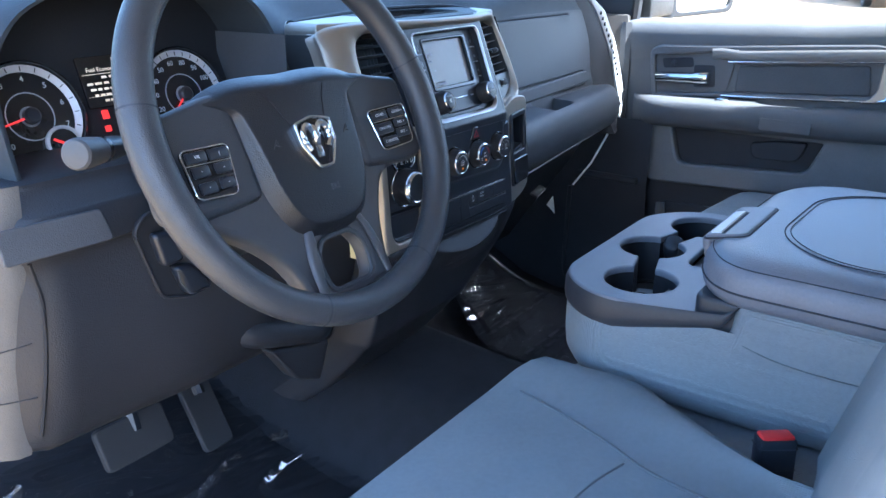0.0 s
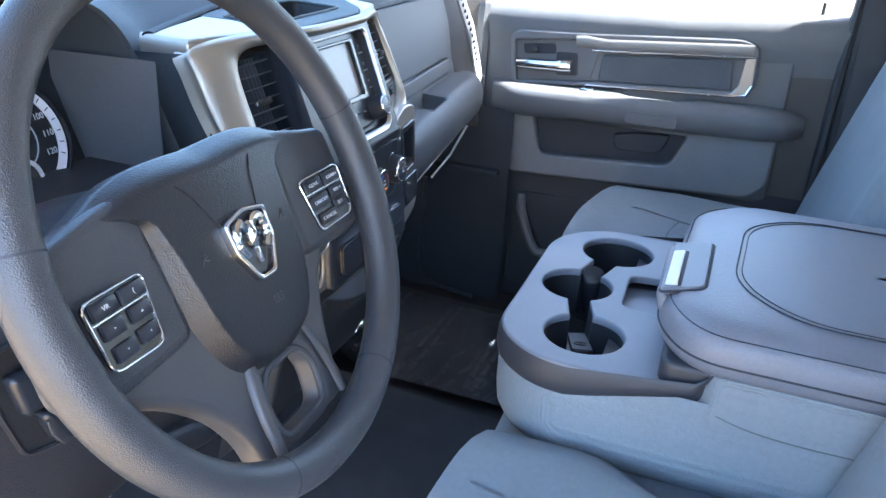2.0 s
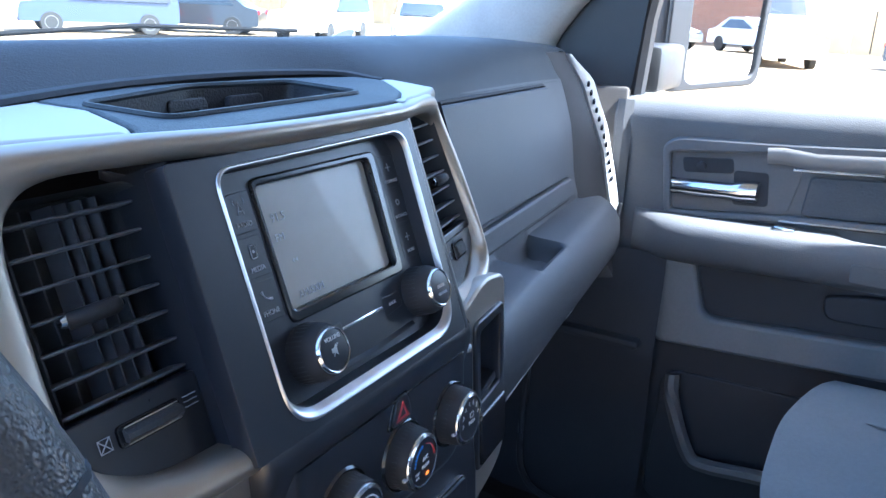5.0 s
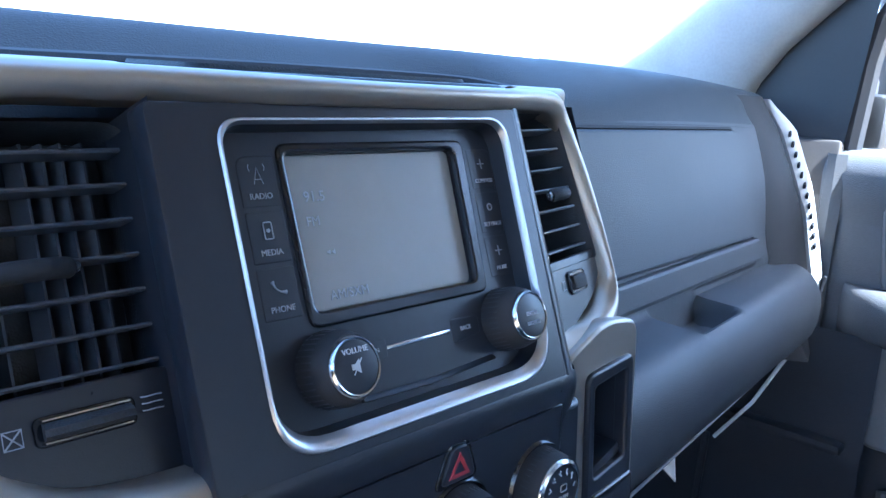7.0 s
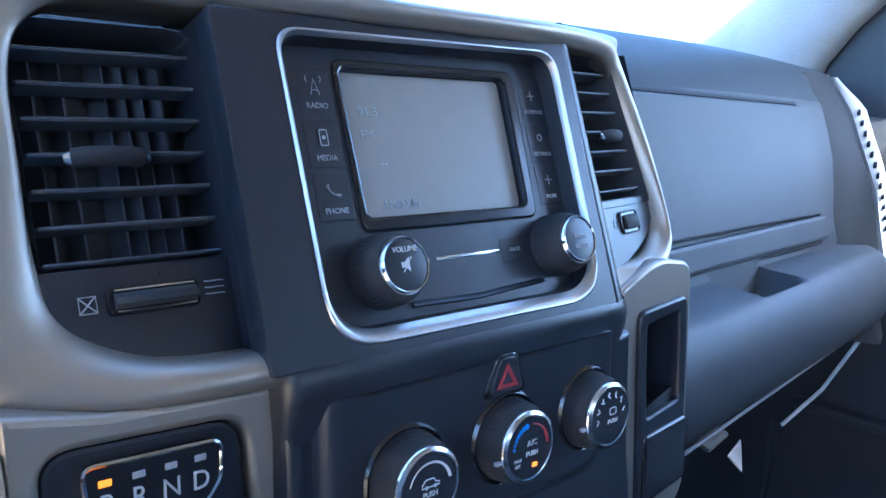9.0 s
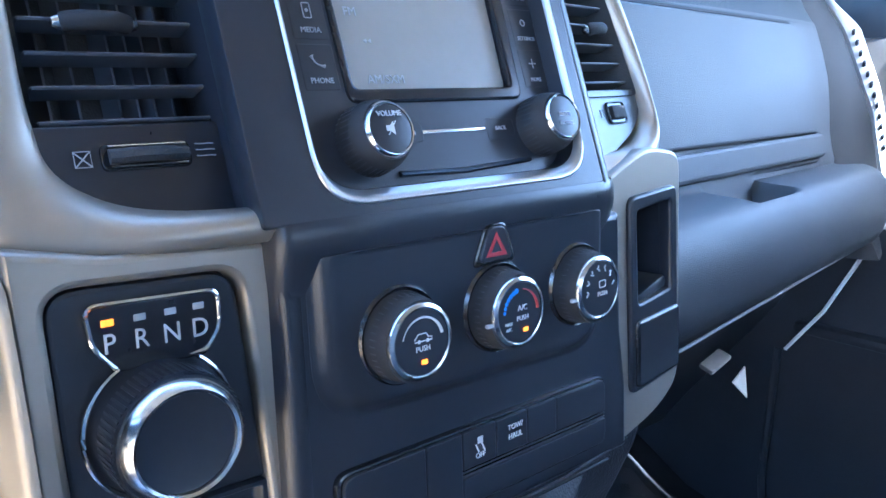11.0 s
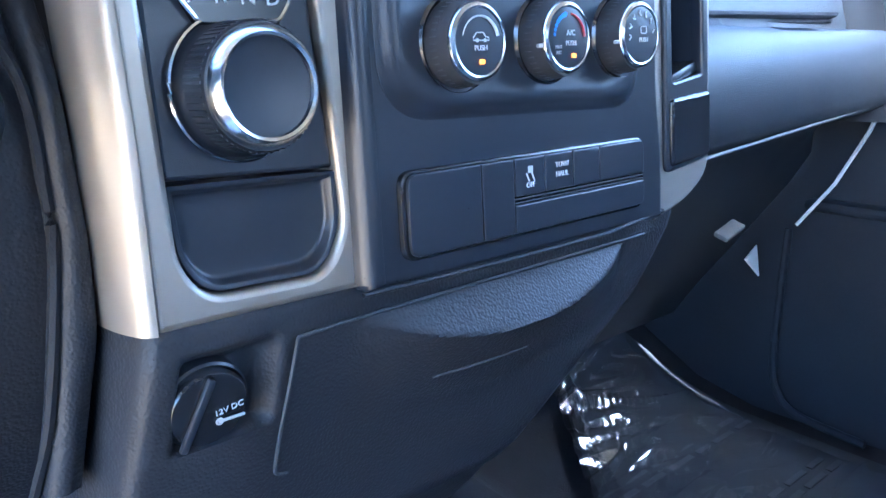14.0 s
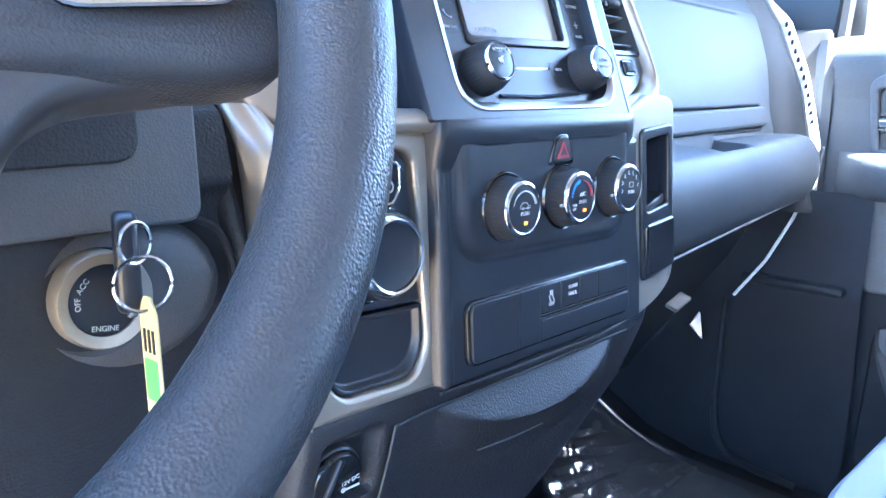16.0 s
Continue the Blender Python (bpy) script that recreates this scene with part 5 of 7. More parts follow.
for k in range(3):
    z0, z1 = 1.2905 - 0.0205 * k, 1.3105 - 0.0205 * k
    b = part("button", slab([rpoly(RU([(0.9365, z0 + 0.0006), (0.9548, z0 + 0.0006), (0.9548, z1 - 0.0004), (0.9365, z1 - 0.0004, 0.006 if k == 0 else 0.001)]), 0.001)], RMT, -0.003, 0.0002, 0.0006), BLACK, radio, "black preset button")
    part("word", text(("RADIO", "MEDIA", "PHONE")[k], RMT @ pose(*RU([(0.9457, z0 + 0.0045)])[0], 0.0005), 0.0036), DIMP, b)
    c = RMT @ pose(*RU([(0.9457, z0 + 0.0125)])[0], 0.0005)
    if k == 0:
        sign = merged(tube([c @ Vector(p) for p in ((-0.0022, -0.004, 0), (0, 0.003, 0), (0.0022, -0.004, 0))], 0.0002, 5), tube([c @ Vector(p) for p in ((-0.0015, -0.002, 0), (0.0017, -0.002, 0))], 0.0002, 5),
                      tube([c @ Vector((-0.0034, 0.0045, 0)), c @ Vector((-0.004, 0.003, 0)), c @ Vector((-0.0034, 0.0015, 0))], 0.0002, 5), tube([c @ Vector((0.0034, 0.0045, 0)), c @ Vector((0.004, 0.003, 0)), c @ Vector((0.0034, 0.0015, 0))], 0.0002, 5))
    elif k == 1:
        sign = merged(tube([c @ Vector((x, y, 0)) for x, y in rrect(-0.002, -0.0035, 0.002, 0.0035, 0.0006, 2)], 0.0003, 5, closed=True), lathe([(0.0009, 0), (0.0009, 0.0002), (0, 0.0002)], c, 10))
    else:
        sign = tube([c @ Vector(p) for p in smoothline([(-0.003, 0.0025, 0), (-0.002, 0.0, 0), (0.0, -0.0018, 0), (0.003, -0.0025, 0)], 4)], lambda t: 0.00035 + 0.0006 * abs(2 * t - 1) ** 3, 6)
    part("sign", sign, DIMP, b)
    b = part("button", slab([rpoly(RU([(1.0718, z0 + 0.0006), (1.0895, z0 + 0.0006), (1.0908, z1 - 0.0004, 0.006 if k == 0 else 0.001), (1.0718, z1 - 0.0004)]), 0.001)], RMT, -0.003, 0.0002, 0.0006), BLACK, radio, "black preset button")
    part("word", text(("COMPASS", "SETTINGS", "MORE")[k], RMT @ pose(*RU([(1.081, z0 + 0.0045)])[0], 0.0005), 0.0031), DIMP, b)
    c = RMT @ pose(*RU([(1.081, z0 + 0.0125)])[0], 0.0005)
    if k == 1:
        sign = tube([c @ Vector((0.0017 * math.cos(a * 0.5236), 0.0017 * math.sin(a * 0.5236), 0)) for a in range(12)], 0.0004, 5, closed=True)
    else:
        sign = merged(rbox((0.0054, 0.0006, 0.0003), c, 0), rbox((0.0006, 0.0054, 0.0003), c, 0))
    part("sign", sign, DIMP, b)


def turn_knob(parent, m, r, h, top, face, ring_m=CHROME, ribs=36, label="ribbed black knob with bright ring"):
    k = part("knob", lathe([(r * 1.04, 0), (r * 1.04, h * 0.25), (r, h * 0.62), (r * 0.4 + top * 0.6, h * 0.86), (top * 1.02, h * 0.95)], m, 40), RUBBER, parent, label)
    part("bright_ring", lathe([(top * 1.015, h * 0.76), (top * 1.0, h * 0.88), (top * 0.72 + face * 0.28, h * 1.0), (face * 1.05, h * 1.05), (face, h * 1.035), (face, h * 0.98)], m, 40), ring_m, k, "bright ring")
    part("face", lathe([(face * 1.0, h * 0.95), (face * 0.98, h * 1.02), (face * 0.8, h * 1.035), (0, h * 1.04)], m, 32), BLACK, k)
    part("ribs", merged(*[rbox((0.0005, 0.0007, h * 0.50), m @ pose(0, 0, 0, 0, 0, 360 / ribs * q) @ pose(r * 1.012, 0, h * 0.36, 0, -3, 0), 0) for q in range(ribs)]), BLACK, k)
    return k


VKM = RMT @ pose(*RU([(0.9615, 1.2290)])[0], -0.003)
kv = turn_knob(radio, VKM, 0.0160, 0.022, 0.0132, 0.0113)
part("word", text("VOLUME", VKM @ pose(0, 0.0065, 0.0233), 0.0034), WHITEP, kv)
part("sign", merged(slab([[(-0.003, -0.0012), (-0.001, -0.0012), (0.0012, -0.003), (0.0012, 0.003), (-0.001, 0.0012), (-0.003, 0.0012)]], VKM, 0.0231, 0.0234, 0.0), rbox((0.0004, 0.008, 0.0003), VKM @ pose(0, 0, 0.0234, 0, 0, -40), 0)), WHITEP, kv)
TKM = RMT @ pose(*RU([(1.0735, 1.2305)])[0], -0.003)
kt = turn_knob(radio, TKM, 0.0158, 0.022, 0.0130, 0.0112)
part("word", text("ENTER", TKM @ pose(0, 0.0008, 0.0233), 0.0030), DIMP, kt)
part("word", text("BROWSE", TKM @ pose(0, -0.004, 0.0233), 0.0026), DIMP, kt)
part("bar", rbox((0.042, 0.0022, 0.003), RMT @ pose(*RU([(1.0145, 1.2315)])[0], -0.001), 0.0008), BRIGHT, radio, "bright bar")
for x, w, s in ((0.9845, 0.02, "SCREEN"), (1.0455, 0.02, "BACK")):
    b = part("button", slab([rpoly(RU([(x - w / 2, 1.2255), (x + w / 2, 1.2275), (x + w / 2, 1.2355), (x - w / 2, 1.2365)]), 0.002)], RMT, -0.004, 0.0002, 0.0006), BLACK, radio)
    part("word", text(s, RMT @ pose(*RU([(x, 1.2313)])[0], 0.0004), 0.003), DIMP, b)
part("moulded_hollow", tube([RMT @ Vector((*RU([(x, z)])[0], -0.002)) for x, z in ((0.975, 1.2155), (1.015, 1.2145), (1.060, 1.2165))], 0.005, 8, flat=0.0015), BLACK, radio)


# ---- air vents ----
def vent(name, m, x0, x1, y0, y1, slats, vanes, label, tab, slant):
    """A louvred vent on the pose m, whose slats' front edges lie in its plane."""
    v = thing(name, m @ Vector(((x0 + x1) / 2, y0, 0)), label, "air vent")
    hx = (x0 + x1) / 2
    o = rpoly([(x0 - 0.002, y0 - 0.004), (x1 + 0.002, y0 - 0.004), (x1 + 0.002 - slant, y1 + 0.003, 0.012), (x0 - 0.002 - slant * 0.4, y1 + 0.003, 0.010)], 0.004)
    # duct in lighter plastic as well, to carry the haze
    part("duct", slab([o], m, -0.032, -0.028, 0.0005), GLOVE, v)
    part("duct_wall", grid([[m @ Vector((x, y, d)) for x, y in o] for d in (0.004, -0.030)], closed_u=True), GLOVE, v)
    for k in range(slats):
        y = y0 + (y1 - y0) * (k + 0.5) / slats
        sh = slant * k / slats
        part("slat", rbox((x1 - x0 - 0.6 * sh, 0.0017, 0.013), m @ pose(hx - 0.7 * sh, y, -0.0065, -1, 0, 0), 0.0007, 1), VENTP, v)
    for x in vanes:
        part("vane", rbox((0.0011, y1 - y0, 0.012), m @ pose(x, (y0 + y1) / 2, -0.0205, 0, 14, 0), 0), VENTP, v)
    tm = m @ pose(tab[0], tab[1], 0.003)
    w = tab[2]
    t = part("tab", tube([tm @ Vector(p) for p in ((-w, 0, -0.001), (-0.64 * w, 0, 0.0015), (0, 0, 0.0022), (0.64 * w, 0, 0.0015), (w, 0, -0.001))], 0.0040, 10, flat=0.0040), RUBBER, v, "black direction tab")
    for s in (-1, 1):
        part("tab_end", lathe([(0.0030, -0.0005), (0.0029, 0.002), (0.0019, 0.0040), (0, 0.0046)], tm @ pose(s * w, 0, -0.001, 0, s * 90, 0), 14), CHROME, t, "bright tab end")
    return v


VL = UM @ Matrix.Translation((*U([(0.0, 1.2475)])[0], -0.029))
lv = vent("air_vent", VL, 0.838, 0.906, -0.0068, 0.0885, 7, (0.846, 0.857, 0.873, 0.8805, 0.8875, 0.8955), "black louvred air vent in the silver frame", (0.8655, 0.0385, 0.0120), 0.0)
part("lower_panel", slab([rpoly(U([(0.832, 1.245), (0.906, 1.245), (0.906, 1.208), (0.858, 1.2115, 0.012), (0.839, 1.226, 0.012)]), 0.003)], UM, -0.034, -0.025, 0.001), BLACK, lv)
wm = UM @ pose(*U([(0.8735, 1.2325)])[0], -0.0245)
part("wheel_slot", slab([rrect(-0.0175, -0.0052, 0.0175, 0.0052, 0.003)], wm, -0.001, 0.0012, 0.0005), GLOSS, lv)
w_ = part("thumb_wheel", tube([wm @ Vector((x, 0, 0.002 + 0.0012 * (1 - (x / 0.015) ** 2))) for x in (-0.015, -0.0075, 0, 0.0075, 0.015)], 0.0040, 8, flat=0.0030), GLOVE, lv, "ribbed thumb wheel")
for s in (-1, 1):
    part("wheel_edge", tube([wm @ Vector((x, s * 0.0038, 0.0028)) for x in (-0.015, 0, 0.015)], 0.0005, 5), BRIGHT, w_)
c = UM @ pose(*U([(0.8495, 1.2325)])[0], -0.0245)
part("sign", merged(tube([c @ Vector((x, y, 0.0005)) for x, y in ((-0.003, -0.003), (0.003, -0.003), (0.003, 0.003), (-0.003, 0.003))], 0.0003, 5, closed=True),
                    tube([c @ Vector((-0.003, -0.003, 0.0005)), c @ Vector((0.003, 0.003, 0.0005))], 0.0003, 5), tube([c @ Vector((-0.003, 0.003, 0.0005)), c @ Vector((0.003, -0.003, 0.0005))], 0.0003, 5)), DIMP, lv)
c = UM @ pose(*U([(0.8975, 1.2335)])[0], -0.0245)
part("sign", merged(*[tube([c @ Vector((x, y + 0.0005 * math.sin(x * 1500), 0.0005)) for x in (-0.004, -0.002, 0, 0.002, 0.004)], 0.0003, 5) for y in (-0.0025, 0, 0.0025)]), DIMP, lv)
part("vent_cheek", grid([[UM @ Vector((*U([(0.9055, z)])[0], d)) for d in (0.0, -0.008, -0.04)] for z in (1.20, 1.25, 1.30, 1.335)]), BLACK, lv)

VR = basis((1.146, 0.7157, 1.2436), (1, 0.18, 0), (0, 0.363, 0.932))
rv = vent("air_vent", VR, -0.014, 0.058, 0.0, 0.088, 7, (), "narrow black louvred air vent in the silver frame", (0.030, 0.0400, 0.0085), 0.010)
part("lower_panel", slab([rpoly([(-0.016, 0.001), (0.064, 0.001), (0.063, -0.014, 0.012), (0.044, -0.028, 0.012), (-0.002, -0.044), (-0.016, -0.044)], 0.003)], VR, -0.006, 0.002, 0.001), BLACK, rv)
wm = VR @ pose(0.0265, -0.0145, 0.002)
part("wheel_slot", slab([rrect(-0.0115, -0.0068, 0.0115, 0.0068, 0.0035)], wm, -0.001, 0.0010, 0.0005), GLOSS, rv)
part("wheel_rim", tube([wm @ Vector((x, y, 0.0012)) for x, y in rrect(-0.0112, -0.0066, 0.0112, 0.0066, 0.0035)], 0.0006, 6, closed=True), GLOVE, rv)
part("thumb_wheel", rbox((0.0180, 0.0092, 0.006), wm @ pose(0, 0, 0.001), 0.0025), RUBBER, rv, "ribbed thumb wheel")
part("sign", merged(*[tube([wm @ Vector((x, y, 0.0002)) for x, y in ((-0.0195, -0.0025), (-0.0155, -0.0025), (-0.0155, 0.0025), (-0.0195, 0.0025))], 0.00025, 5, closed=True)]), DIMP, rv)

# ---- climate controls ----
clim = thing("climate_controls", (1.015, 0.66, 1.12), "three round climate control knobs on the black fascia", "climate control")
CK = [(0.966, 1.1425), (1.0275, 1.1438), (1.0885, 1.1448)]
for n, (x, z) in enumerate(CK):
    m = LM @ pose(x, z, 0)
    part("bezel", lathe([(0.0235, 0.0), (0.0235, 0.0035), (0.0222, 0.0052), (0.0208, 0.0045), (0.0205, 0.001)], m, 40), GLOSS, clim, "gloss black bezel ring")
    k = turn_knob(clim, m, 0.0195, 0.0185, 0.0182, 0.0150, CHROME, 40)
    f = m @ pose(0, 0, 0.0196)
    if n:
        part("pointer", rbox((0.009, 0.0020, 0.0022), m @ pose(-0.0165, -0.0035, 0.0170), 0.0006), DIMP, k, "pale pointer")
    if n == 0:
        part("word", text("PUSH", f @ pose(0, -0.0028, 0), 0.0034), WHITEP, k)
        part("sign", merged(tube([f @ Vector(p) for p in ((-0.0045, 0.0018, 0), (-0.0025, 0.004, 0), (0.0018, 0.004, 0), (0.003, 0.0022, 0), (0.005, 0.0018, 0), (0.005, 0.0006, 0), (-0.0045, 0.0006, 0))], 0.0003, 5, closed=True),
                            lathe([(0.0009, 0), (0.0009, 0.0003), (0, 0.0003)], f @ pose(-0.0022, 0.0006, 0), 10), lathe([(0.0009, 0), (0.0009, 0.0003), (0, 0.0003)], f @ pose(0.0025, 0.0006, 0), 10)), WHITEP, k)
        part("scale", tube([f @ Vector((0.0112 * math.cos(radians(a)), 0.0112 * math.sin(radians(a)), 0)) for a in range(165, 10, -8)], lambda t: 0.0002 + 0.0006 * t, 6), WHITEP, k)
        part("indicator", rbox((0.0034, 0.0021, 0.0006), f @ pose(0.0005, -0.0088, 0), 0.0004, 1), AMBER, k, "lit amber indicator")
    elif n == 1:
        part("word", text("A/C", f @ pose(0.001, 0.0022, 0), 0.0040), WHITEP, k)
        part("word", text("PUSH", f @ pose(0.001, -0.0028, 0), 0.0034), WHITEP, k)
        part("word", text("MAX", f @ pose(-0.0085, -0.0045, 0), 0.0023), WHITEP, k)
        part("word", text("A/C", f @ pose(-0.0085, -0.0072, 0), 0.0023), WHITEP, k)
        part("cold_scale", merged(*[lathe([(0.0009 + 0.00008 * q, 0), (0.0009 + 0.00008 * q, 0.0003), (0, 0.0003)], f @ pose(0.0115 * math.cos(radians(a)), 0.0115 * math.sin(radians(a)), 0), 8) for q, a in enumerate(range(172, 95, -11))]), BLUEP, k, "blue printed scale")
        part("warm_scale", tube([f @ Vector((0.0115 * math.cos(radians(a)), 0.0115 * math.sin(radians(a)), 0)) for a in range(82, -2, -8)], lambda t: 0.0004 + 0.0004 * t, 6), HAZR, k, "red printed scale")
        part("indicator", rbox((0.0034, 0.0021, 0.0006), f @ pose(0.003, -0.0088, 0), 0.0004, 1), AMBER, k, "lit amber indicator")
    else:
        part("word", text("PUSH", f @ pose(0.0015, -0.0028, 0), 0.0034), WHITEP, k)
        part("sign", tube([f @ Vector((0.0015 + x, 0.0025 + y, 0)) for x, y in rrect(-0.0025, -0.0018, 0.0025, 0.0018, 0.0008, 2)], 0.0003, 5, closed=True), WHITEP, k)
        part("scale", merged(*[rbox((0.0026, 0.0007, 0.0004), f @ pose(0.0108 * math.cos(radians(a)), 0.0108 * math.sin(radians(a)), 0, 0, 0, a + 40), 0) for a in (190, 160, 130, 100, 70, 40, 10)]
                             + [rbox((0.0016, 0.0007, 0.0004), f @ pose(0.0108 * math.cos(radians(a)), 0.0108 * math.sin(radians(a)) + 0.0015, 0, 0, 0, a - 30), 0) for a in (190, 160, 130, 100, 70, 40)]), WHITEP, k)

hz = thing("hazard_button", (1.018, 0.667, 1.168), "triangular black hazard button with a red triangle", "button")
part("surround", slab([rpoly([(0.9975, 1.1675), (1.0280, 1.1675), (1.0210, 1.1890), (1.0070, 1.1890)], 0.005)], LM @ pose(0.0125, -0.002, 0.0), 0.0, 0.0048, 0.0014), GLOSS, hz)
part("cap", slab([rpoly([(1.0010, 1.1698), (1.0245, 1.1698), (1.0190, 1.1870), (1.0080, 1.1870)], 0.004)], LM @ pose(0.0125, -0.002, 0.0), 0.003, 0.0060, 0.0008), BLACK, hz)
part("red_triangle", slab([[(1.0055, 1.1722), (1.0200, 1.1722), (1.0128, 1.1842)], [(1.0090, 1.1742), (1.0165, 1.1742), (1.0128, 1.1805)]], LM @ pose(0.0125, -0.002, 0.0), 0.0058, 0.0064, 0.0002), HAZR, hz, "dull red triangle")

bar = thing("switch_bank", (1.02, 0.667, 1.048), "row of flat black switches with white printing", "switch bank")
part("surround", slab([rrect(0.928, 1.0455, 1.1135, 1.0875, 0.008)], LM, -0.002, 0.0034, 0.0012), GLOSS, bar)
edges = [0.9305, 0.977, 1.0, 1.023, 1.046, 1.069, 1.1115]
for k in range(6):
    a, b_ = edges[k] + 0.0003, edges[k + 1] - 0.0003
    z0 = 1.0475 if k < 2 else 1.0665
    sw = part("switch", slab([rpoly([(a, z0, 0.006 if k == 0 else 0.0008), (b_, z0, 0.0008), (b_, 1.0858, 0.006 if k == 5 else 0.0008), (a, 1.0858, 0.006 if k == 0 else 0.0008)], 0.001)], LM, 0.0, 0.0052, 0.0007), BLACK, bar)
    if k == 2:
        part("word", text("OFF", LM @ pose((a + b_) / 2, 1.0715, 0.0054), 0.0038), WHITEP, sw)
        part("sign", merged(rbox((0.0034, 0.0034, 0.0003), LM @ pose((a + b_) / 2, 1.0795, 0.0054), 0), rbox((0.0008, 0.005, 0.0003), LM @ pose((a + b_) / 2 - 0.002, 1.0755, 0.0054, 0, 0, 25), 0), rbox((0.0008, 0.005, 0.0003), LM @ pose((a + b_) / 2 + 0.002, 1.0755, 0.0054, 0, 0, 25), 0)), WHITEP, sw)
    if k == 3:
        part("word", text("TOW/", LM @ pose((a + b_) / 2 + 0.002, 1.0795, 0.0054), 0.0040), WHITEP, sw)
        part("word", text("HAUL", LM @ pose((a + b_) / 2 + 0.002, 1.0745, 0.0054), 0.0040), WHITEP, sw)
part("lower_blank", slab([rpoly([(1.0003, 1.0475), (1.1115, 1.0475, 0.006), (1.1115, 1.0620, 0.001), (1.0003, 1.0620)], 0.001)], LM, 0.0, 0.0052, 0.0007), BLACK, bar)
part("bright_line", rbox((0.118, 0.0006, 0.0008), LM @ pose(1.0525, 1.0652, 0.0046), 0), GLOVE, bar)
part("bright_line", rbox((0.118, 0.0006, 0.0008), LM @ pose(1.0525, 1.0632, 0.0046), 0), GLOVE, bar)

# ---- rotary gear selector ----
gear = thing("gear_selector", (0.862, 0.68, 1.05), "black rotary gear selector with chrome ring", "gear selector")
part("panel", slab([rpoly(G([(0.825, 1.182, 0.012), (0.896, 1.179, 0.012), (0.9035, 1.089), (0.8265, 1.092)]), 0.002, 6)], GMM, -0.012, -0.002, 0.002), BLACK, gear)
dish = rpoly(G([(0.8268, 1.0905, 0.001), (0.9035, 1.0880, 0.001), (0.904, 1.062, 0.02), (0.893, 1.044, 0.015), (0.839, 1.046, 0.015), (0.829, 1.060, 0.02)]), 0.002, 8)
part("lower_pocket", grid([[GMM @ Vector((0.866 + (x - 0.866) * s, -0.0425 + (y + 0.0425) * q, d)) for x, y in dish] for s, q, d in ((1.0, 1.0, -0.014), (1.0, 1.0, -0.0022), (0.995, 0.992, -0.0014), (0.955, 0.925, -0.0014), (0.935, 0.89, -0.0020), (0.905, 0.83, -0.0052), (0.885, 0.79, -0.0064), (0.86, 0.74, -0.0066), (0.4, 0.4, -0.0066))], closed_u=True, cap=True, angle=60), BLACK, gear, "shallow black lower pocket")
gx, gz = 0.8605, 1.1255
plate = rpoly(G([(0.8375, 1.1755, 0.005), (0.8868, 1.1735, 0.005), (0.8868, 1.160, 0.003), (0.8805, 1.1485, 0.002), (0.8455, 1.1495, 0.002), (0.8385, 1.162, 0.003)]), 0.003)
part("letter_plate", slab([plate], GMM, -0.004, 0.0015, 0.001), GLOSS, gear)
keyhole = []
for a in range(62, -243, -8):
    keyhole.append((gx + 0.0284 * math.cos(radians(a)), gz - 1.11 + 0.0284 * math.sin(radians(a))))
top_line = [(0.8455, 0.0415, 0.003), (0.8388, 0.0500, 0.004), (0.8372, 0.0655, 0.0045), (0.8868, 0.0635, 0.0045), (0.8868, 0.0490, 0.004), (0.8805, 0.0405, 0.003)]
outline = rpoly([(x, y, 0.0) for x, y in keyhole] + top_line, 0.003, 5)
part("bright_outline", tube([GMM @ Vector((x, y, 0.0012)) for x, y in outline], 0.0010, 6, closed=True), CHROME, gear, "chrome keyhole outline")
for s, x, z in (("P", 0.8445, 1.1605), ("R", 0.8560, 1.1603), ("N", 0.8675, 1.1600), ("D", 0.8785, 1.1598)):
    part("letter", text(s, GMM @ pose(x, z - 1.11, 0.0019), 0.0105, sx=0.9), WHITEP, gear, "white letter")
    part("indicator", rbox((0.0046, 0.0026, 0.0006), GMM @ pose(x, 0.0585, 0.0017), 0.0003, 1), AMBER if s == "P" else DIMP, gear, "lit amber indicator" if s == "P" else "unlit indicator")
gm = GMM @ pose(gx, gz - 1.11, 0)
knob = part("knob", lathe([(0.0276, -0.002), (0.0256, 0.001), (0.0247, 0.008), (0.0244, 0.018), (0.0238, 0.0205)], gm, 48), BLACK, gear, "large rotary knob")
part("ribs", merged(*[rbox((0.0005, 0.0011, 0.014), gm @ pose(0, 0, 0, 0, 0, 6 * q) @ pose(0.0248, 0, 0.0125), 0) for q in range(60)]), BLACK, knob)
part("chrome_ring", lathe([(0.0238, 0.0165), (0.0234, 0.0200), (0.0220, 0.0240), (0.0200, 0.0262), (0.0188, 0.0255), (0.0186, 0.0215)], gm, 48), CHROME, knob, "chrome knob ring")
part("face", lathe([(0.0187, 0.018), (0.0186, 0.0236), (0.015, 0.0228), (0.0, 0.0222)], gm, 40), BLACK, knob)

# ---- centre console: folded-down middle seat with cup holders ----
con = thing("centre_console", (1.08, 0.15, 0.86), "grey cloth centre console with cup holders and padded lid", "console")
CXX = 1.080


def con_outline(hw, front, back, rf):
    return rpoly([(CXX - hw, back), (CXX + hw, back), (CXX + hw - 0.012, front - 0.055, 0.06), (CXX + hw - 0.075, front, 0.05), (CXX - hw + 0.055, front, 0.05), (CXX - hw, front - 0.06, 0.06)], 0.02, 8)


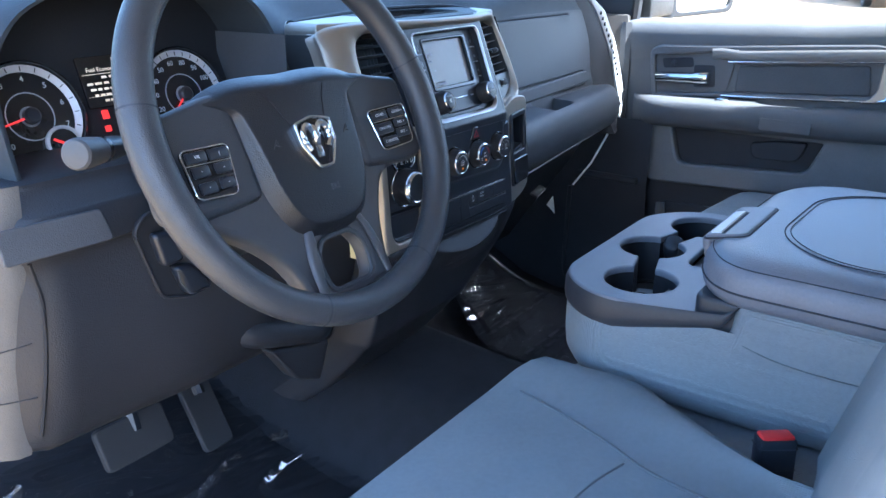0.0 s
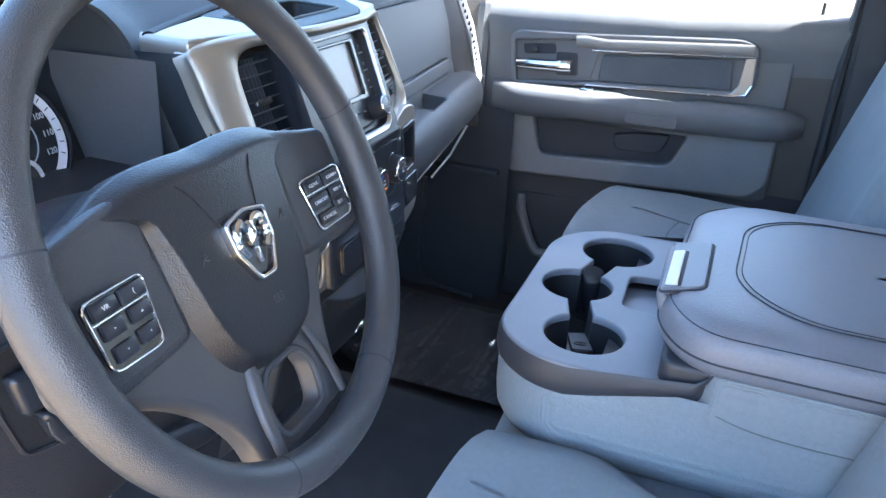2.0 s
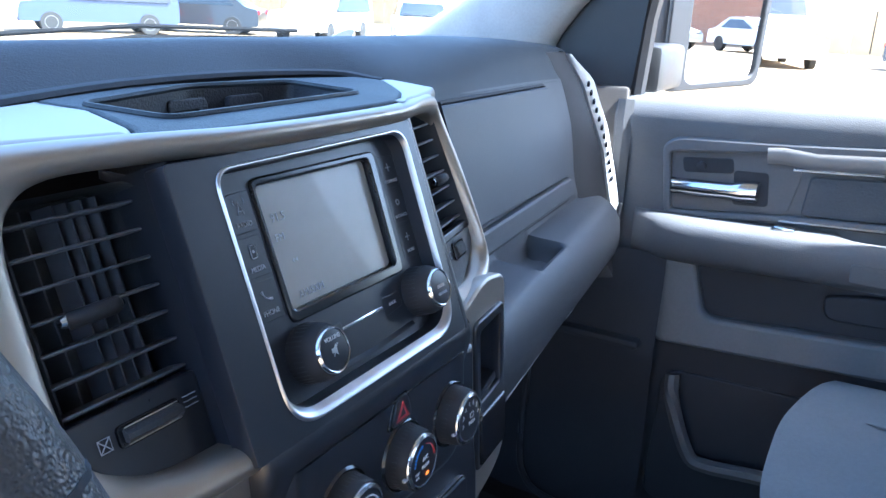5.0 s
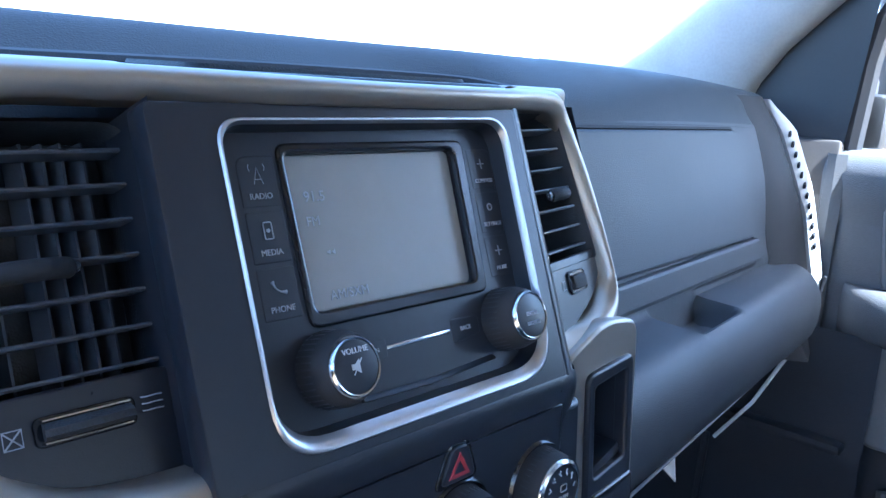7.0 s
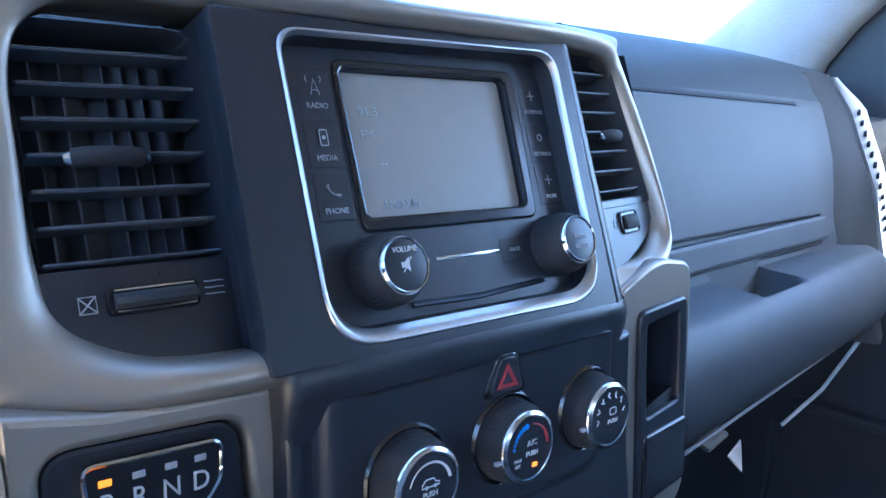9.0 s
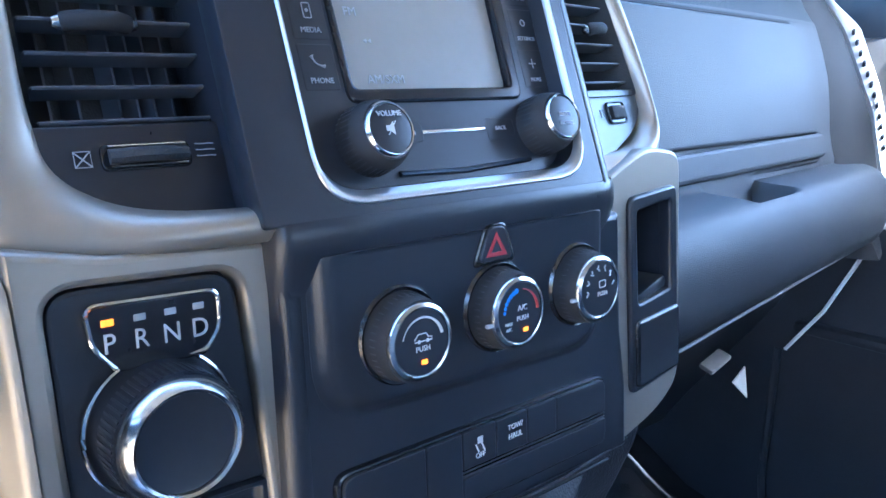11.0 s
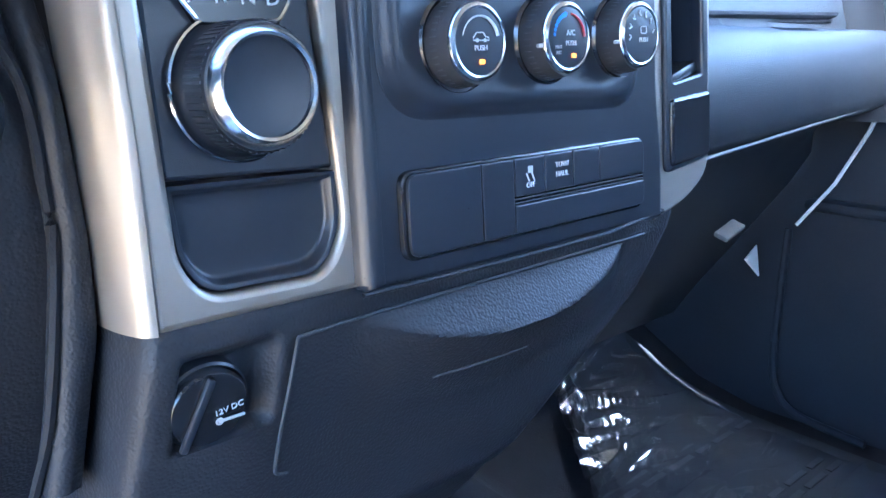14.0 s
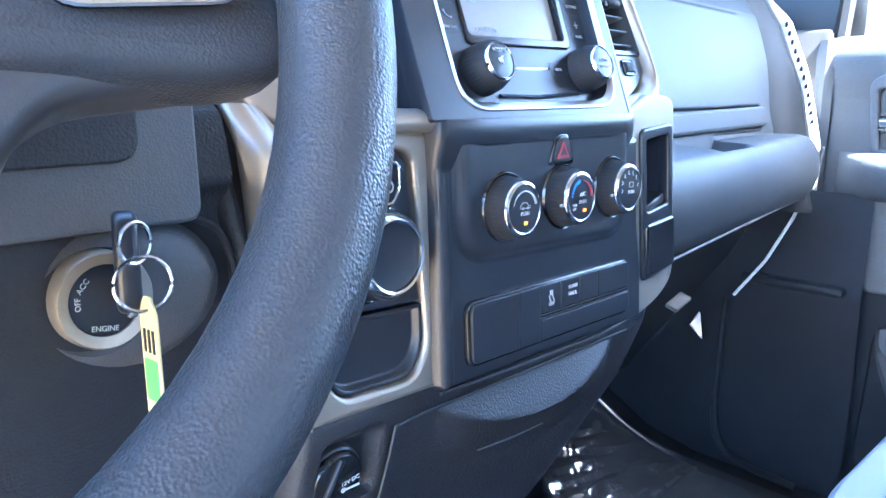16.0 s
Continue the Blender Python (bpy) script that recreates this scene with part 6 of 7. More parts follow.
body_rows = []
for z, hw, fr in ((0.898, 0.16, 0.40), (0.899, 0.185, 0.425), (0.904, 0.198, 0.438), (0.914, 0.2075, 0.448), (0.930, 0.2135, 0.454), (0.955, 0.2155, 0.456), (0.985, 0.2155, 0.456), (1.010, 0.2145, 0.455)):
    body_rows.append([(x, y, z) for x, y in con_outline(hw, fr, -0.30, 0.05)])
part("cloth_body", grid(body_rows, closed_u=True), CLOTH, con, "grey cloth sides")
band = []
for z, hw, fr in ((0.995, 0.2145, 0.4555), (1.000, 0.2165, 0.4585), (1.008, 0.2172, 0.4595), (1.024, 0.2168, 0.459), (1.031, 0.2145, 0.4565)):
    band.append([(x, y, z + (1.061 - z) * min(1.0, max(0.0, (0.268 - y) / 0.062)) ** 1.7) for x, y in con_outline(hw, fr, 0.205, 0.05)])
part("band", grid(band, closed_u=True), CONBAND, con, "dark plastic band")
part("cloth_side", grid([[(x, y, z) for x, y in con_outline(0.2149, 0.4545, -0.297, 0.05)] for z in (0.975, 1.0, 1.015, 1.0275)], closed_u=True), CLOTH, con, "grey cloth sides")
part("cloth_shelf", slab([rpoly([(CXX - 0.208, -0.29), (CXX + 0.208, -0.29), (CXX + 0.208, 0.292), (CXX - 0.208, 0.292)], 0.01)], Matrix(), 0.982, 0.9885, 0.001), CLOTH, con)
part("cloth_upper", grid([[(x, y, z) for x, y in rpoly([(CXX - hw, -0.30), (CXX + hw, -0.30), (CXX + hw, 0.222 + sh), (CXX - hw, 0.222 + sh)], 0.025, 8)] for z, hw, sh in ((0.985, 0.2150, 0.010), (1.010, 0.2162, 0.004), (1.030, 0.2168, -0.004), (1.052, 0.2160, -0.006), (1.062, 0.2130, -0.008), (1.066, 0.205, -0.012))], closed_u=True, cap=True), CLOTH, con, "grey cloth under the lid")
part("lid_channel", slab([rpoly([(CXX - 0.2060, 0.19), (CXX + 0.2060, 0.19), (CXX + 0.2060, 0.264), (CXX - 0.2060, 0.264)], 0.02)], Matrix(), 1.005, 1.060, 0.006, 3), CONBAND, con, "dark channel under the lid front")
part("lid_ledge", slab([rpoly([(CXX - 0.2120, 0.19), (CXX + 0.2120, 0.19), (CXX + 0.2120, 0.33), (CXX - 0.2120, 0.33)], 0.02)], Matrix(), 1.005, 1.0135, 0.001), CONBAND, con)
cups = [(0.944, 0.355, 0.0470), (1.072, 0.390, 0.0460), (1.206, 0.358, 0.0500)]
NECKS = (0.0140, 0.0150)


def cup_opening(grow=0.0, sink=1.0):
    """One outline through the three cups, joined by two necks; each point keeps its cup's centre."""
    out = []

    def toward(i, j):
        return math.atan2(cups[j][1] - cups[i][1], cups[j][0] - cups[i][0])

    def arc(i, a0, a1, n):
        while a1 <= a0:
            a1 += 2 * math.pi
        for q in range(n + 1):
            a = a0 + (a1 - a0) * q / n
            r = (cups[i][2] + grow) * sink
            out.append((cups[i][0] + r * math.cos(a), cups[i][1] + r * math.sin(a)))

    w01, w12 = math.asin(NECKS[0] / cups[0][2]), math.asin(NECKS[1] / cups[1][2])
    arc(0, toward(0, 1) + w01, toward(0, 1) - w01, 36)
    arc(1, toward(1, 0) + w01, toward(1, 2) - w12, 18)
    arc(2, toward(2, 1) + w12, toward(2, 1) - w12, 36)
    arc(1, toward(1, 2) + w12, toward(1, 0) - w01, 18)
    return out


plate_o = con_outline(0.2145, 0.4565, 0.250, 0.05)
slot_o = rpoly([(1.028, 0.256), (1.140, 0.256), (1.132, 0.328), (1.034, 0.325)], 0.014)
part("cup_plate", slab([plate_o, cup_opening(), slot_o], Matrix(), 1.024, 1.0345, 0.003, 2), CONPL, con, "grey plastic cup holder plate")
part("cup_well", grid([[(x, y, z) for x, y in cup_opening(g, k)] for g, k, z in ((0.0015, 1.0, 1.0305), (0.0006, 1.0, 1.024), (0.0, 0.985, 1.012), (0.0, 0.93, 0.972), (0.0, 0.90, 0.966))], closed_u=True, angle=30), WELL, con, "moulded black well of three joined cups")
part("well_floor", slab([cup_opening(0.0, 0.93)], Matrix(), 0.960, 0.967, 0.0005), WELL, con, "black well floor")
for cx, cy, r in cups:
    part("well_ring", lathe([(r * 0.62, 0.0), (r * 0.62, 0.0022), (r * 0.56, 0.0022), (r * 0.55, 0.0)], Matrix.Translation((cx, cy, 0.967)), 32, cap=False), WELL, con)
flap_m = basis((0.9995, 0.3680, 0.9905), (0.96, 0.28, -0.25), (-0.28, 0.96, 0.0))
flap = part("cup_insert", slab([rpoly([(-0.046, -0.0130), (0.030, -0.0115), (0.030, 0.0115), (-0.046, 0.0130)], 0.004)], flap_m, -0.003, 0.003, 0.001), CONBAND, con, "grey plastic cup divider flap")
part("moulded_ring", merged(*[lathe([(r, 0.0028), (r, 0.0036), (r - 0.0008, 0.0036), (r - 0.0008, 0.0028)], flap_m @ pose(-0.022, 0, 0), 24, cap=False) for r in (0.0035, 0.0060, 0.0085)]), DOORD, flap)
part("cup_insert", tube([(1.142, 0.3755, 0.968), (1.140, 0.376, 0.99), (1.136, 0.3770, 1.008), (1.132, 0.3780, 1.018), (1.129, 0.3788, 1.025), (1.127, 0.379, 1.0285), (1.1265, 0.379, 1.0290)], lambda t: 0.0165 * math.sqrt(max(0.0, 1 - max(0.0, (t - 0.45) / 0.55) ** 2.5)) + 0.0002, 16), WELL, con, "black cup divider")
part("slot_well", slab([rpoly([(1.024, 0.250), (1.144, 0.250), (1.136, 0.332), (1.030, 0.329)], 0.014)], Matrix(), 1.010, 1.0155, 0.001), CONPL, con, "shallow grey coin slot")
part("side_seam", tube(smoothline([(0.8634, 0.198, 1.0165), (0.8634, 0.165, 1.0085), (0.8634, 0.12, 1.005), (0.8634, 0.05, 1.0055), (0.8634, -0.1, 1.009)], 5), 0.0007, 6), SEAM, con, "faint curved cloth seam")
# padded lid
lid_rows = []
for z, g in ((1.058, 0.965), (1.062, 0.988), (1.069, 1.0), (1.083, 1.001), (1.095, 0.992), (1.104, 0.97), (1.111, 0.92), (1.1145, 0.82), (1.1165, 0.6), (1.117, 0.3), (1.117, 0.02)):
    o = rpoly([(0.858, -0.30), (1.302, -0.30), (1.298, 0.215, 0.08), (1.235, 0.268, 0.07), (0.930, 0.278, 0.06), (0.862, 0.235, 0.07)], 0.03, 8)
    mx, my = 1.078, 0.0
    lid_rows.append([(mx + (x - mx) * g, my + (y - my) * (1 - (1 - g) * 0.85), z) for x, y in o])
lid = part("lid", grid(lid_rows, closed_u=True, angle=60), VINYL, con, "padded grey vinyl lid")


def lid_line(g, z, r, name, label):
    o = rpoly([(0.858, -0.29), (1.302, -0.29), (1.298, 0.215, 0.08), (1.235, 0.268, 0.07), (0.930, 0.278, 0.06), (0.862, 0.235, 0.07)], 0.03, 8)
    part(name, tube([(1.078 + (x - 1.078) * g, y * (1 - (1 - g) * 0.85), z) for x, y in o], r, 6, closed=True), STITCH if "stitch" in label else VINYL, lid, label)


lid_line(1.0025, 1.0765, 0.0012, "piping", "dark stitch seam round the lid")
lid_line(0.968, 1.1052, 0.0007, "stitching", "dark stitch seam")
pad_line = rpoly([(0.910, -0.28), (1.245, -0.28), (1.238, 0.13, 0.05), (1.180, 0.196, 0.06), (0.985, 0.204, 0.06), (0.912, 0.140, 0.06)], 0.03, 8)
part("pad_seam", tube([(x, y, 1.1165) for x, y in pad_line], 0.0009, 6, closed=True), STITCH, lid, "dark curved stitch seam")
part("pad_seam", tube([(1.078 + (x - 1.078) * 0.965, y - 0.006, 1.1170) for x, y in pad_line], 0.0006, 6, closed=True), STITCH, lid, "dark curved stitch seam")
LATM = basis((0, 0.2325, 1.1150), (1, 0, 0), (0, 0.985, -0.15))
lat_o = rpoly([(0.956, 0.0), (1.098, -0.001), (1.089, 0.0455, 0.006), (0.944, 0.0465, 0.006)], 0.012)
lat = part("latch", slab([lat_o], LATM, -0.006, 0.0030, 0.0025, 3), CONPL, lid, "grey plastic lid latch")
part("latch_gap", tube([LATM @ Vector((1.02 + (x - 1.02) * 1.02, 0.022 + (y - 0.022) * 1.05, -0.0008)) for x, y in lat_o], 0.0016, 6, closed=True), STITCH, lid, "dark gap round the latch")
part("latch_front", rbox((0.143, 0.012, 0.030), Matrix.Translation((1.016, 0.2745, 1.0945)) @ pose(0, 0, 0, -14, 0, 0), 0.005, 3), CONPL, lat)
# white colour stands for the bright reflection on the grip
part("latch_grip", rbox((0.102, 0.0135, 0.004), Matrix.Translation((1.006, 0.2690, 1.1130)) @ pose(0, 0, 0, -16, 0, 0), 0.0015), PAPER, lat, "latch grip in white for its bright reflection")
part("grip_shadow_gap", rbox((0.104, 0.0040, 0.003), Matrix.Translation((1.006, 0.2600, 1.1135)) @ pose(0, 0, 0, -12, 0, 0), 0.001), STITCH, lat)

# ---- seats ----
def cushion(name, x0, x1, yf, yb, ztop, thick, parent, material, nose=0.05):
    """A seat cushion with a rolled front and raised side bolsters."""
    rows = []
    n, k = 26, 30
    for j in range(k + 1):
        t = j / k
        row = []
        for i in range(n + 1):
            u = -1 + 2 * i / n
            x = (x0 + x1) / 2 + (x1 - x0) / 2 * u
            bolster = 0.020 * math.exp(-((abs(u) - 0.80) / 0.20) ** 2) - 0.055 * max(0, (abs(u) - 0.86) / 0.14) ** 2.2
            if t < 0.28:
                a = t / 0.28 * math.pi / 2
                y = yf - nose * (1 - math.cos(math.pi / 2 - a))
                z = ztop - thick + thick * math.sin(a)
            else:
                s = (t - 0.28) / 0.72
                y = yf - nose - (yf - nose - yb) * s
                z = ztop - 0.012 * s + 0.006 * math.sin(s * 3.0)
            edge_pull = (0.125 * abs(u) ** 3.2 if x1 > 1.5 else 0.085 * abs(u) ** 5) * max(0.0, 1 - t)
            x -= u * 0.11 * max(0.0, (t - 0.3) / 0.7) * abs(u) ** 2 * (x1 > 1.5)
            x -= 0.165 * max(0.0, u) ** 3 * min(1.0, max(0.0, (0.345 - y) / 0.21)) * (x1 < 1.5)
            row.append((x, y - edge_pull, z + bolster * min(1, t * 3)))
        rows.append(row)
    return part(name, grid(rows, angle=70), material, parent)


def backrest(x0, x1, yb, zb, h, lean, parent):
    rows = []
    for j in range(19):
        t = j / 18
        z = zb + h * t
        yc = yb - lean * t
        hw = (x1 - x0) / 2 * (1 - 0.10 * t ** 4)
        hd = 0.065 * (1 - 0.3 * t ** 2)
        rows.append([((x0 + x1) / 2 + px, yc + py + 0.02 * math.exp(-((abs(px) / hw - 0.85) / 0.15) ** 2) * (py > 0), z) for px, py in superrow(0, 0, hw, hd, 32, 3.4)])
    return part("backrest", grid(rows, closed_u=True, cap=True, angle=70), CLOTH, parent)


def seat(name, x0, x1, yf, label, back_y, nose=0.05):
    s = thing(name, ((x0 + x1) / 2, 0.1, 0.60), label, "seat", "front seats")
    c = cushion("cushion", x0, x1, yf, -0.22, 0.925, 0.13, s, CLOTH, nose)
    mx = (x0 + x1) / 2

    def on(x, y):
        u = (x - mx) / ((x1 - x0) / 2)
        q = max(0.0, (yf - nose - y) / (yf - nose + 0.22))
        lift = 0.020 * math.exp(-((abs(u) - 0.80) / 0.20) ** 2) - 0.055 * max(0, (abs(u) - 0.86) / 0.14) ** 2.2
        drop = max(0.0, y - (yf - nose)) ** 2 * 14
        return (x, y, 0.925 - 0.012 * q + 0.006 * math.sin(q * 3.0) + lift + 0.0006 - drop)

    for sd in (-1, 1):
        line = [on(mx + sd * dx + 0.012 * (x1 < 1.5 and sd > 0), yf - dy) for dx, dy in ((0.152, 0.030), (0.1465, 0.045), (0.1325, 0.105), (0.1095, 0.174), (0.086, 0.235), (0.078, 0.32), (0.075, 0.45), (0.075, 0.60))]
        part("seam", tube(smoothline(line, 5), 0.0014, 6), SEAM, c, "dark cushion seam")
    part("seam", tube(smoothline([on(mx + dx, yf - dy) for dx, dy in ((-0.098, 0.200), (-0.05, 0.188), (0.0, 0.184), (0.05, 0.188), (0.098, 0.200))], 6), 0.0012, 6), SEAM, c, "dark cushion seam")
    backrest(x0 + 0.01, x1 - 0.01, back_y, 0.93, 0.62, 0.16, s)
    part("base", box(x0 + 0.03, -0.25, 0.58, x1 - 0.03, yf - 0.09, 0.83, 0.02), DOORD, s, "dark plastic seat base")
    return s


seat("front_seat", 0.315, 0.886, 0.462, "grey cloth driver seat beside the console", 0.025)
seat("front_seat", 1.318, 1.842, 0.497, "grey cloth passenger seat beside the console", 0.015, 0.085)

mid = thing("front_seat", (1.09, 0.1, 0.60), "grey cloth centre seat cushion under the folded console", "seat")
mid_rows = []
for dz, inset in ((-0.26, 0.02), (-0.10, 0.004), (-0.05, 0.0), (-0.030, 0.003), (-0.014, 0.012), (-0.004, 0.028), (0.0, 0.05)):
    mid_rows.append([(x, y, 0.896 + dz) for x, y in rpoly([(0.862 + inset, -0.30), (1.322 - inset, -0.30), (1.322 - inset, 0.462 - inset * 1.2), (0.862 + inset, 0.452 - inset * 1.2)], 0.05, 8)])
part("cushion", grid(mid_rows, closed_u=True, cap=True, angle=60), CLOTH, mid, "grey cloth cushion")
part("seam", tube([(0.8615, -0.25, 0.856), (0.8612, 0.1, 0.856), (0.8612, 0.39, 0.854)], 0.0012, 6), SEAM, mid, "dark cushion seam")
part("base", box(0.90, -0.25, 0.58, 1.30, 0.36, 0.70, 0.02), DOORD, mid, "dark plastic seat base")

bk = thing("seat_belt_buckle", (0.815, 0.12, 0.90), "black seat belt buckle with a red release button", "buckle")
BM = Matrix.Translation((0.8085, 0.1370, 0.909)) @ pose(0, 0, 0, -4, 0, -52)
part("body", rbox((0.041, 0.023, 0.080), BM, 0.004), BLACK, bk)
part("red_button", rbox((0.036, 0.019, 0.012), BM @ pose(0, 0.000, 0.037), 0.003), REDP, bk, "red release button")
part("rim", rbox((0.0415, 0.0235, 0.0015), BM @ pose(0, 0, 0.0290), 0.0004, 1), GLOVE, bk, "grey rim under the button")
part("rim", rbox((0.0415, 0.0235, 0.0008), BM @ pose(0, 0, 0.004), 0.0003, 1), GLOVE, bk)
part("strap", rbox((0.036, 0.010, 0.10), BM @ pose(0, 0.002, -0.075), 0.003), FRAMEP, bk)

# ---- passenger door ----
door = thing("door_1", (1.90, 0.43, 0.58), "closed grey passenger door with armrest and chrome handle", "door", kind="structure")
DX = 1.884
DMt = basis((DX, 0, 0), (0, -1, 0), (0, 0, 1))


def dslab(pts, z0, z1, bevel, r=0.01, holes_=(), res=2):
    return slab([rpoly([(-p[0], *p[1:]) for p in pts], r, 6), *[rpoly([(-p[0], *p[1:]) for p in h], 0.006, 5) for h in holes_]], DMt, z0, z1, bevel, res)


part("shell", dslab([(0.86, 0.58), (0.86, 1.275), (0.05, 1.315), (0.05, 0.58)], -0.10, -0.012, 0.004), BODYP, door, "painted outer shell")
belt = []
for k in range(21):
    t = k / 20
    y = 0.815 - 0.765 * t
    z = 1.287 + 0.022 * t + 0.016 * max(0, (t - 0.6) / 0.4) * min(1, max(0, (t - 0.62) * 12))
    belt.append([(DX + 0.015, y, z - 0.16), (DX - 0.002, y, z - 0.07), (DX - 0.006, y, z - 0.030), (DX + 0.002, y, z - 0.010), (DX + 0.016, y, z + 0.001), (DX + 0.05, y, z + 0.003), (DX + 0.085, y, z - 0.006)])
part("upper_panel", grid(belt), DOORG, door, "grey vinyl belt roll")
pocket_o = [(0.662, 1.048), (0.640, 0.962, 0.02), (0.352, 0.979, 0.02), (0.322, 1.05)]
part("middle_panel", dslab([(0.79, 0.915), (0.79, 1.262), (0.142, 1.283), (0.138, 0.935), (0.16, 0.925, 0.05)], -0.014, -0.002, 0.004, 0.01, [pocket_o]), DOORG, door)
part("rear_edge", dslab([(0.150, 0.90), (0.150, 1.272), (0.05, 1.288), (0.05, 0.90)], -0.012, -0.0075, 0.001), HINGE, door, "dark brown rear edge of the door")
part("lower_panel", dslab([(0.80, 0.58), (0.80, 0.925), (0.055, 0.945), (0.055, 0.58)], -0.016, -0.006, 0.003), DOORD, door, "dark lower door panel")
part("pocket_panel", dslab([(0.752, 1.062), (0.715, 0.908, 0.02), (0.535, 0.916), (0.18, 0.934, 0.03), (0.142, 0.965, 0.03), (0.142, 1.075)], -0.006, 0.014, 0.006, 0.01,
                           [pocket_o]), DOORL, door, "light grey lower panel with pull pocket")
# pocket floor and cup in dark plastic, deepening the shade of the recess
part("pull_pocket", dslab([(0.672, 1.06), (0.652, 0.954), (0.344, 0.972), (0.314, 1.06)], -0.0118, -0.0112, 0.0002), DOORD, door, "pull pocket floor darkened for its shade")
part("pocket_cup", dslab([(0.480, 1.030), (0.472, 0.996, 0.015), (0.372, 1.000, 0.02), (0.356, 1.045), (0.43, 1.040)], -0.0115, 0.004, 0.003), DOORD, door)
arm = []
for k in range(29):
    t = k / 28
    y = 0.765 - 0.668 * t
    zt = 1.112 + 0.020 * t
    zb = 1.046 + 0.022 * t
    out = 0.058 * (1 - 0.75 * math.exp(-(t / 0.04)) * (t < 0.2)) * (1 - 0.85 * max(0, (t - 0.90) / 0.10) ** 2)
    zt, zb = zt - 0.016 * max(0, (t - 0.88) / 0.12) ** 2, zb + 0.012 * max(0, (t - 0.88) / 0.12) ** 2
    dip = 0.030 * math.exp(-((y - 0.400) / 0.062) ** 8)
    arm.append([(DX + 0.004, y, zt + 0.004 - dip * 0.3), (DX - 0.006, y, zt + 0.006 - dip), (DX - out * 0.50, y, zt + 0.007 - dip), (DX - out * 0.58, y, zt + 0.006 - dip * 0.1), (DX - out * 0.78, y, zt + 0.003), (DX - out * 0.93, y, zt - 0.005), (DX - out, y, zt - 0.017), (DX - out * 0.98, y, (zt + zb) / 2), (DX - out * 0.90, y, zb + 0.014), (DX - out * 0.70, y, zb + 0.004), (DX + 0.004, y, zb)])
part("armrest", grid(arm, cap=False, angle=60), DOORG, door, "padded grey armrest")
part("arm_patch", slab([rrect(-0.452, 1.080, -0.345, 1.106, 0.004)], basis((DX - 0.0585, 0, -0.006), (0, -1, 0), (0, 0, 1)), 0, 0.0025, 0.001), DOORG, door, "moulded stitched patch")
part("arm_patch_inner", slab([rrect(-0.440, 1.087, -0.355, 1.100, 0.003)], basis((DX - 0.061, 0, -0.006), (0, -1, 0), (0, 0, 1)), 0, 0.001, 0.0004), DOORG, door)
# inset bezel with handle and cloth panel
bez = [(0.735, 1.222, 0.02), (0.715, 1.236, 0.02), (0.565, 1.243), (0.25, 1.264, 0.012), (0.211, 1.256, 0.02), (0.208, 1.165, 0.02), (0.230, 1.146, 0.02), (0.55, 1.128), (0.722, 1.112, 0.02)]
part("trim_bezel", dslab(bez, -0.004, 0.010, 0.004, 0.012, [[(0.722, 1.212), (0.57, 1.228), (0.525, 1.206), (0.235, 1.226), (0.228, 1.170), (0.245, 1.158), (0.55, 1.140), (0.712, 1.124)]], 2), BEZEL, door, "grey bezel frame")
part("bezel_top", tube([(DX - 0.0095, y, z) for y, z in ((0.585, 1.2235), (0.565, 1.226), (0.52, 1.223), (0.40, 1.232), (0.25, 1.243), (0.222, 1.243))], 0.0120, 12, flat=0.0042, up=(1, 0, 0)), TAUPE, door, "satin upper trim rail")
part("bright_line", tube([(DX - 0.013, y, z) for y, z in ((0.548, 1.2085), (0.40, 1.218), (0.215, 1.231))], 0.0020, 6), BRIGHT, door, "bright line")
part("bright_line", tube([(DX - 0.010, y, z) for y, z in ((0.556, 1.1315), (0.40, 1.139), (0.245, 1.1475), (0.222, 1.153), (0.213, 1.175))], 0.0028, 6), BRIGHT, door, "bright line")
part("end_bracket", dslab([(0.236, 1.226), (0.214, 1.236, 0.008), (0.211, 1.165, 0.012), (0.232, 1.147, 0.012), (0.275, 1.1455), (0.252, 1.153, 0.008), (0.240, 1.170)], 0.0, 0.0105, 0.003, 0.006), SILVER, door, "satin silver end bracket")
part("cloth_insert", dslab([(0.525, 1.200), (0.26, 1.220), (0.252, 1.158), (0.53, 1.142)], -0.002, 0.004, 0.003, 0.008), DOORC, door, "dark cloth insert")
part("handle_bowl", dslab([(0.720, 1.210), (0.572, 1.226), (0.535, 1.206), (0.548, 1.140), (0.712, 1.124)], -0.004, 0.001, 0.001, 0.012), DOORG, door)
# thin dark plates on the bowl stand for shaded hollows
part("handle_hollow_shade", dslab([(0.705, 1.205), (0.632, 1.212), (0.628, 1.190), (0.70, 1.183)], -0.001, 0.0022, 0.0008, 0.006), DOORD, door, "dark plate for the shade in the handle hollow")
part("handle_hollow_shade", dslab([(0.628, 1.195), (0.580, 1.197), (0.575, 1.148), (0.624, 1.144)], -0.001, 0.0024, 0.0008, 0.006), DOORD, door, "dark plate for the shade in the handle hollow")
handle_rows = []
for y, zc, hh, d in ((0.718, 1.1615, 0.010, 0.006), (0.714, 1.1617, 0.0125, 0.016), (0.66, 1.1635, 0.0125, 0.021), (0.628, 1.165, 0.0125, 0.020), (0.618, 1.1655, 0.0150, 0.020), (0.592, 1.1675, 0.0155, 0.017), (0.588, 1.168, 0.0150, 0.006)):
    handle_rows.append([(DX - d * k, y, zc + hh * q) for q, k in ((-1, 0.45), (-0.8, 0.80), (-0.35, 0.97), (0.1, 1.0), (0.5, 0.92), (0.85, 0.70), (1, 0.40))])
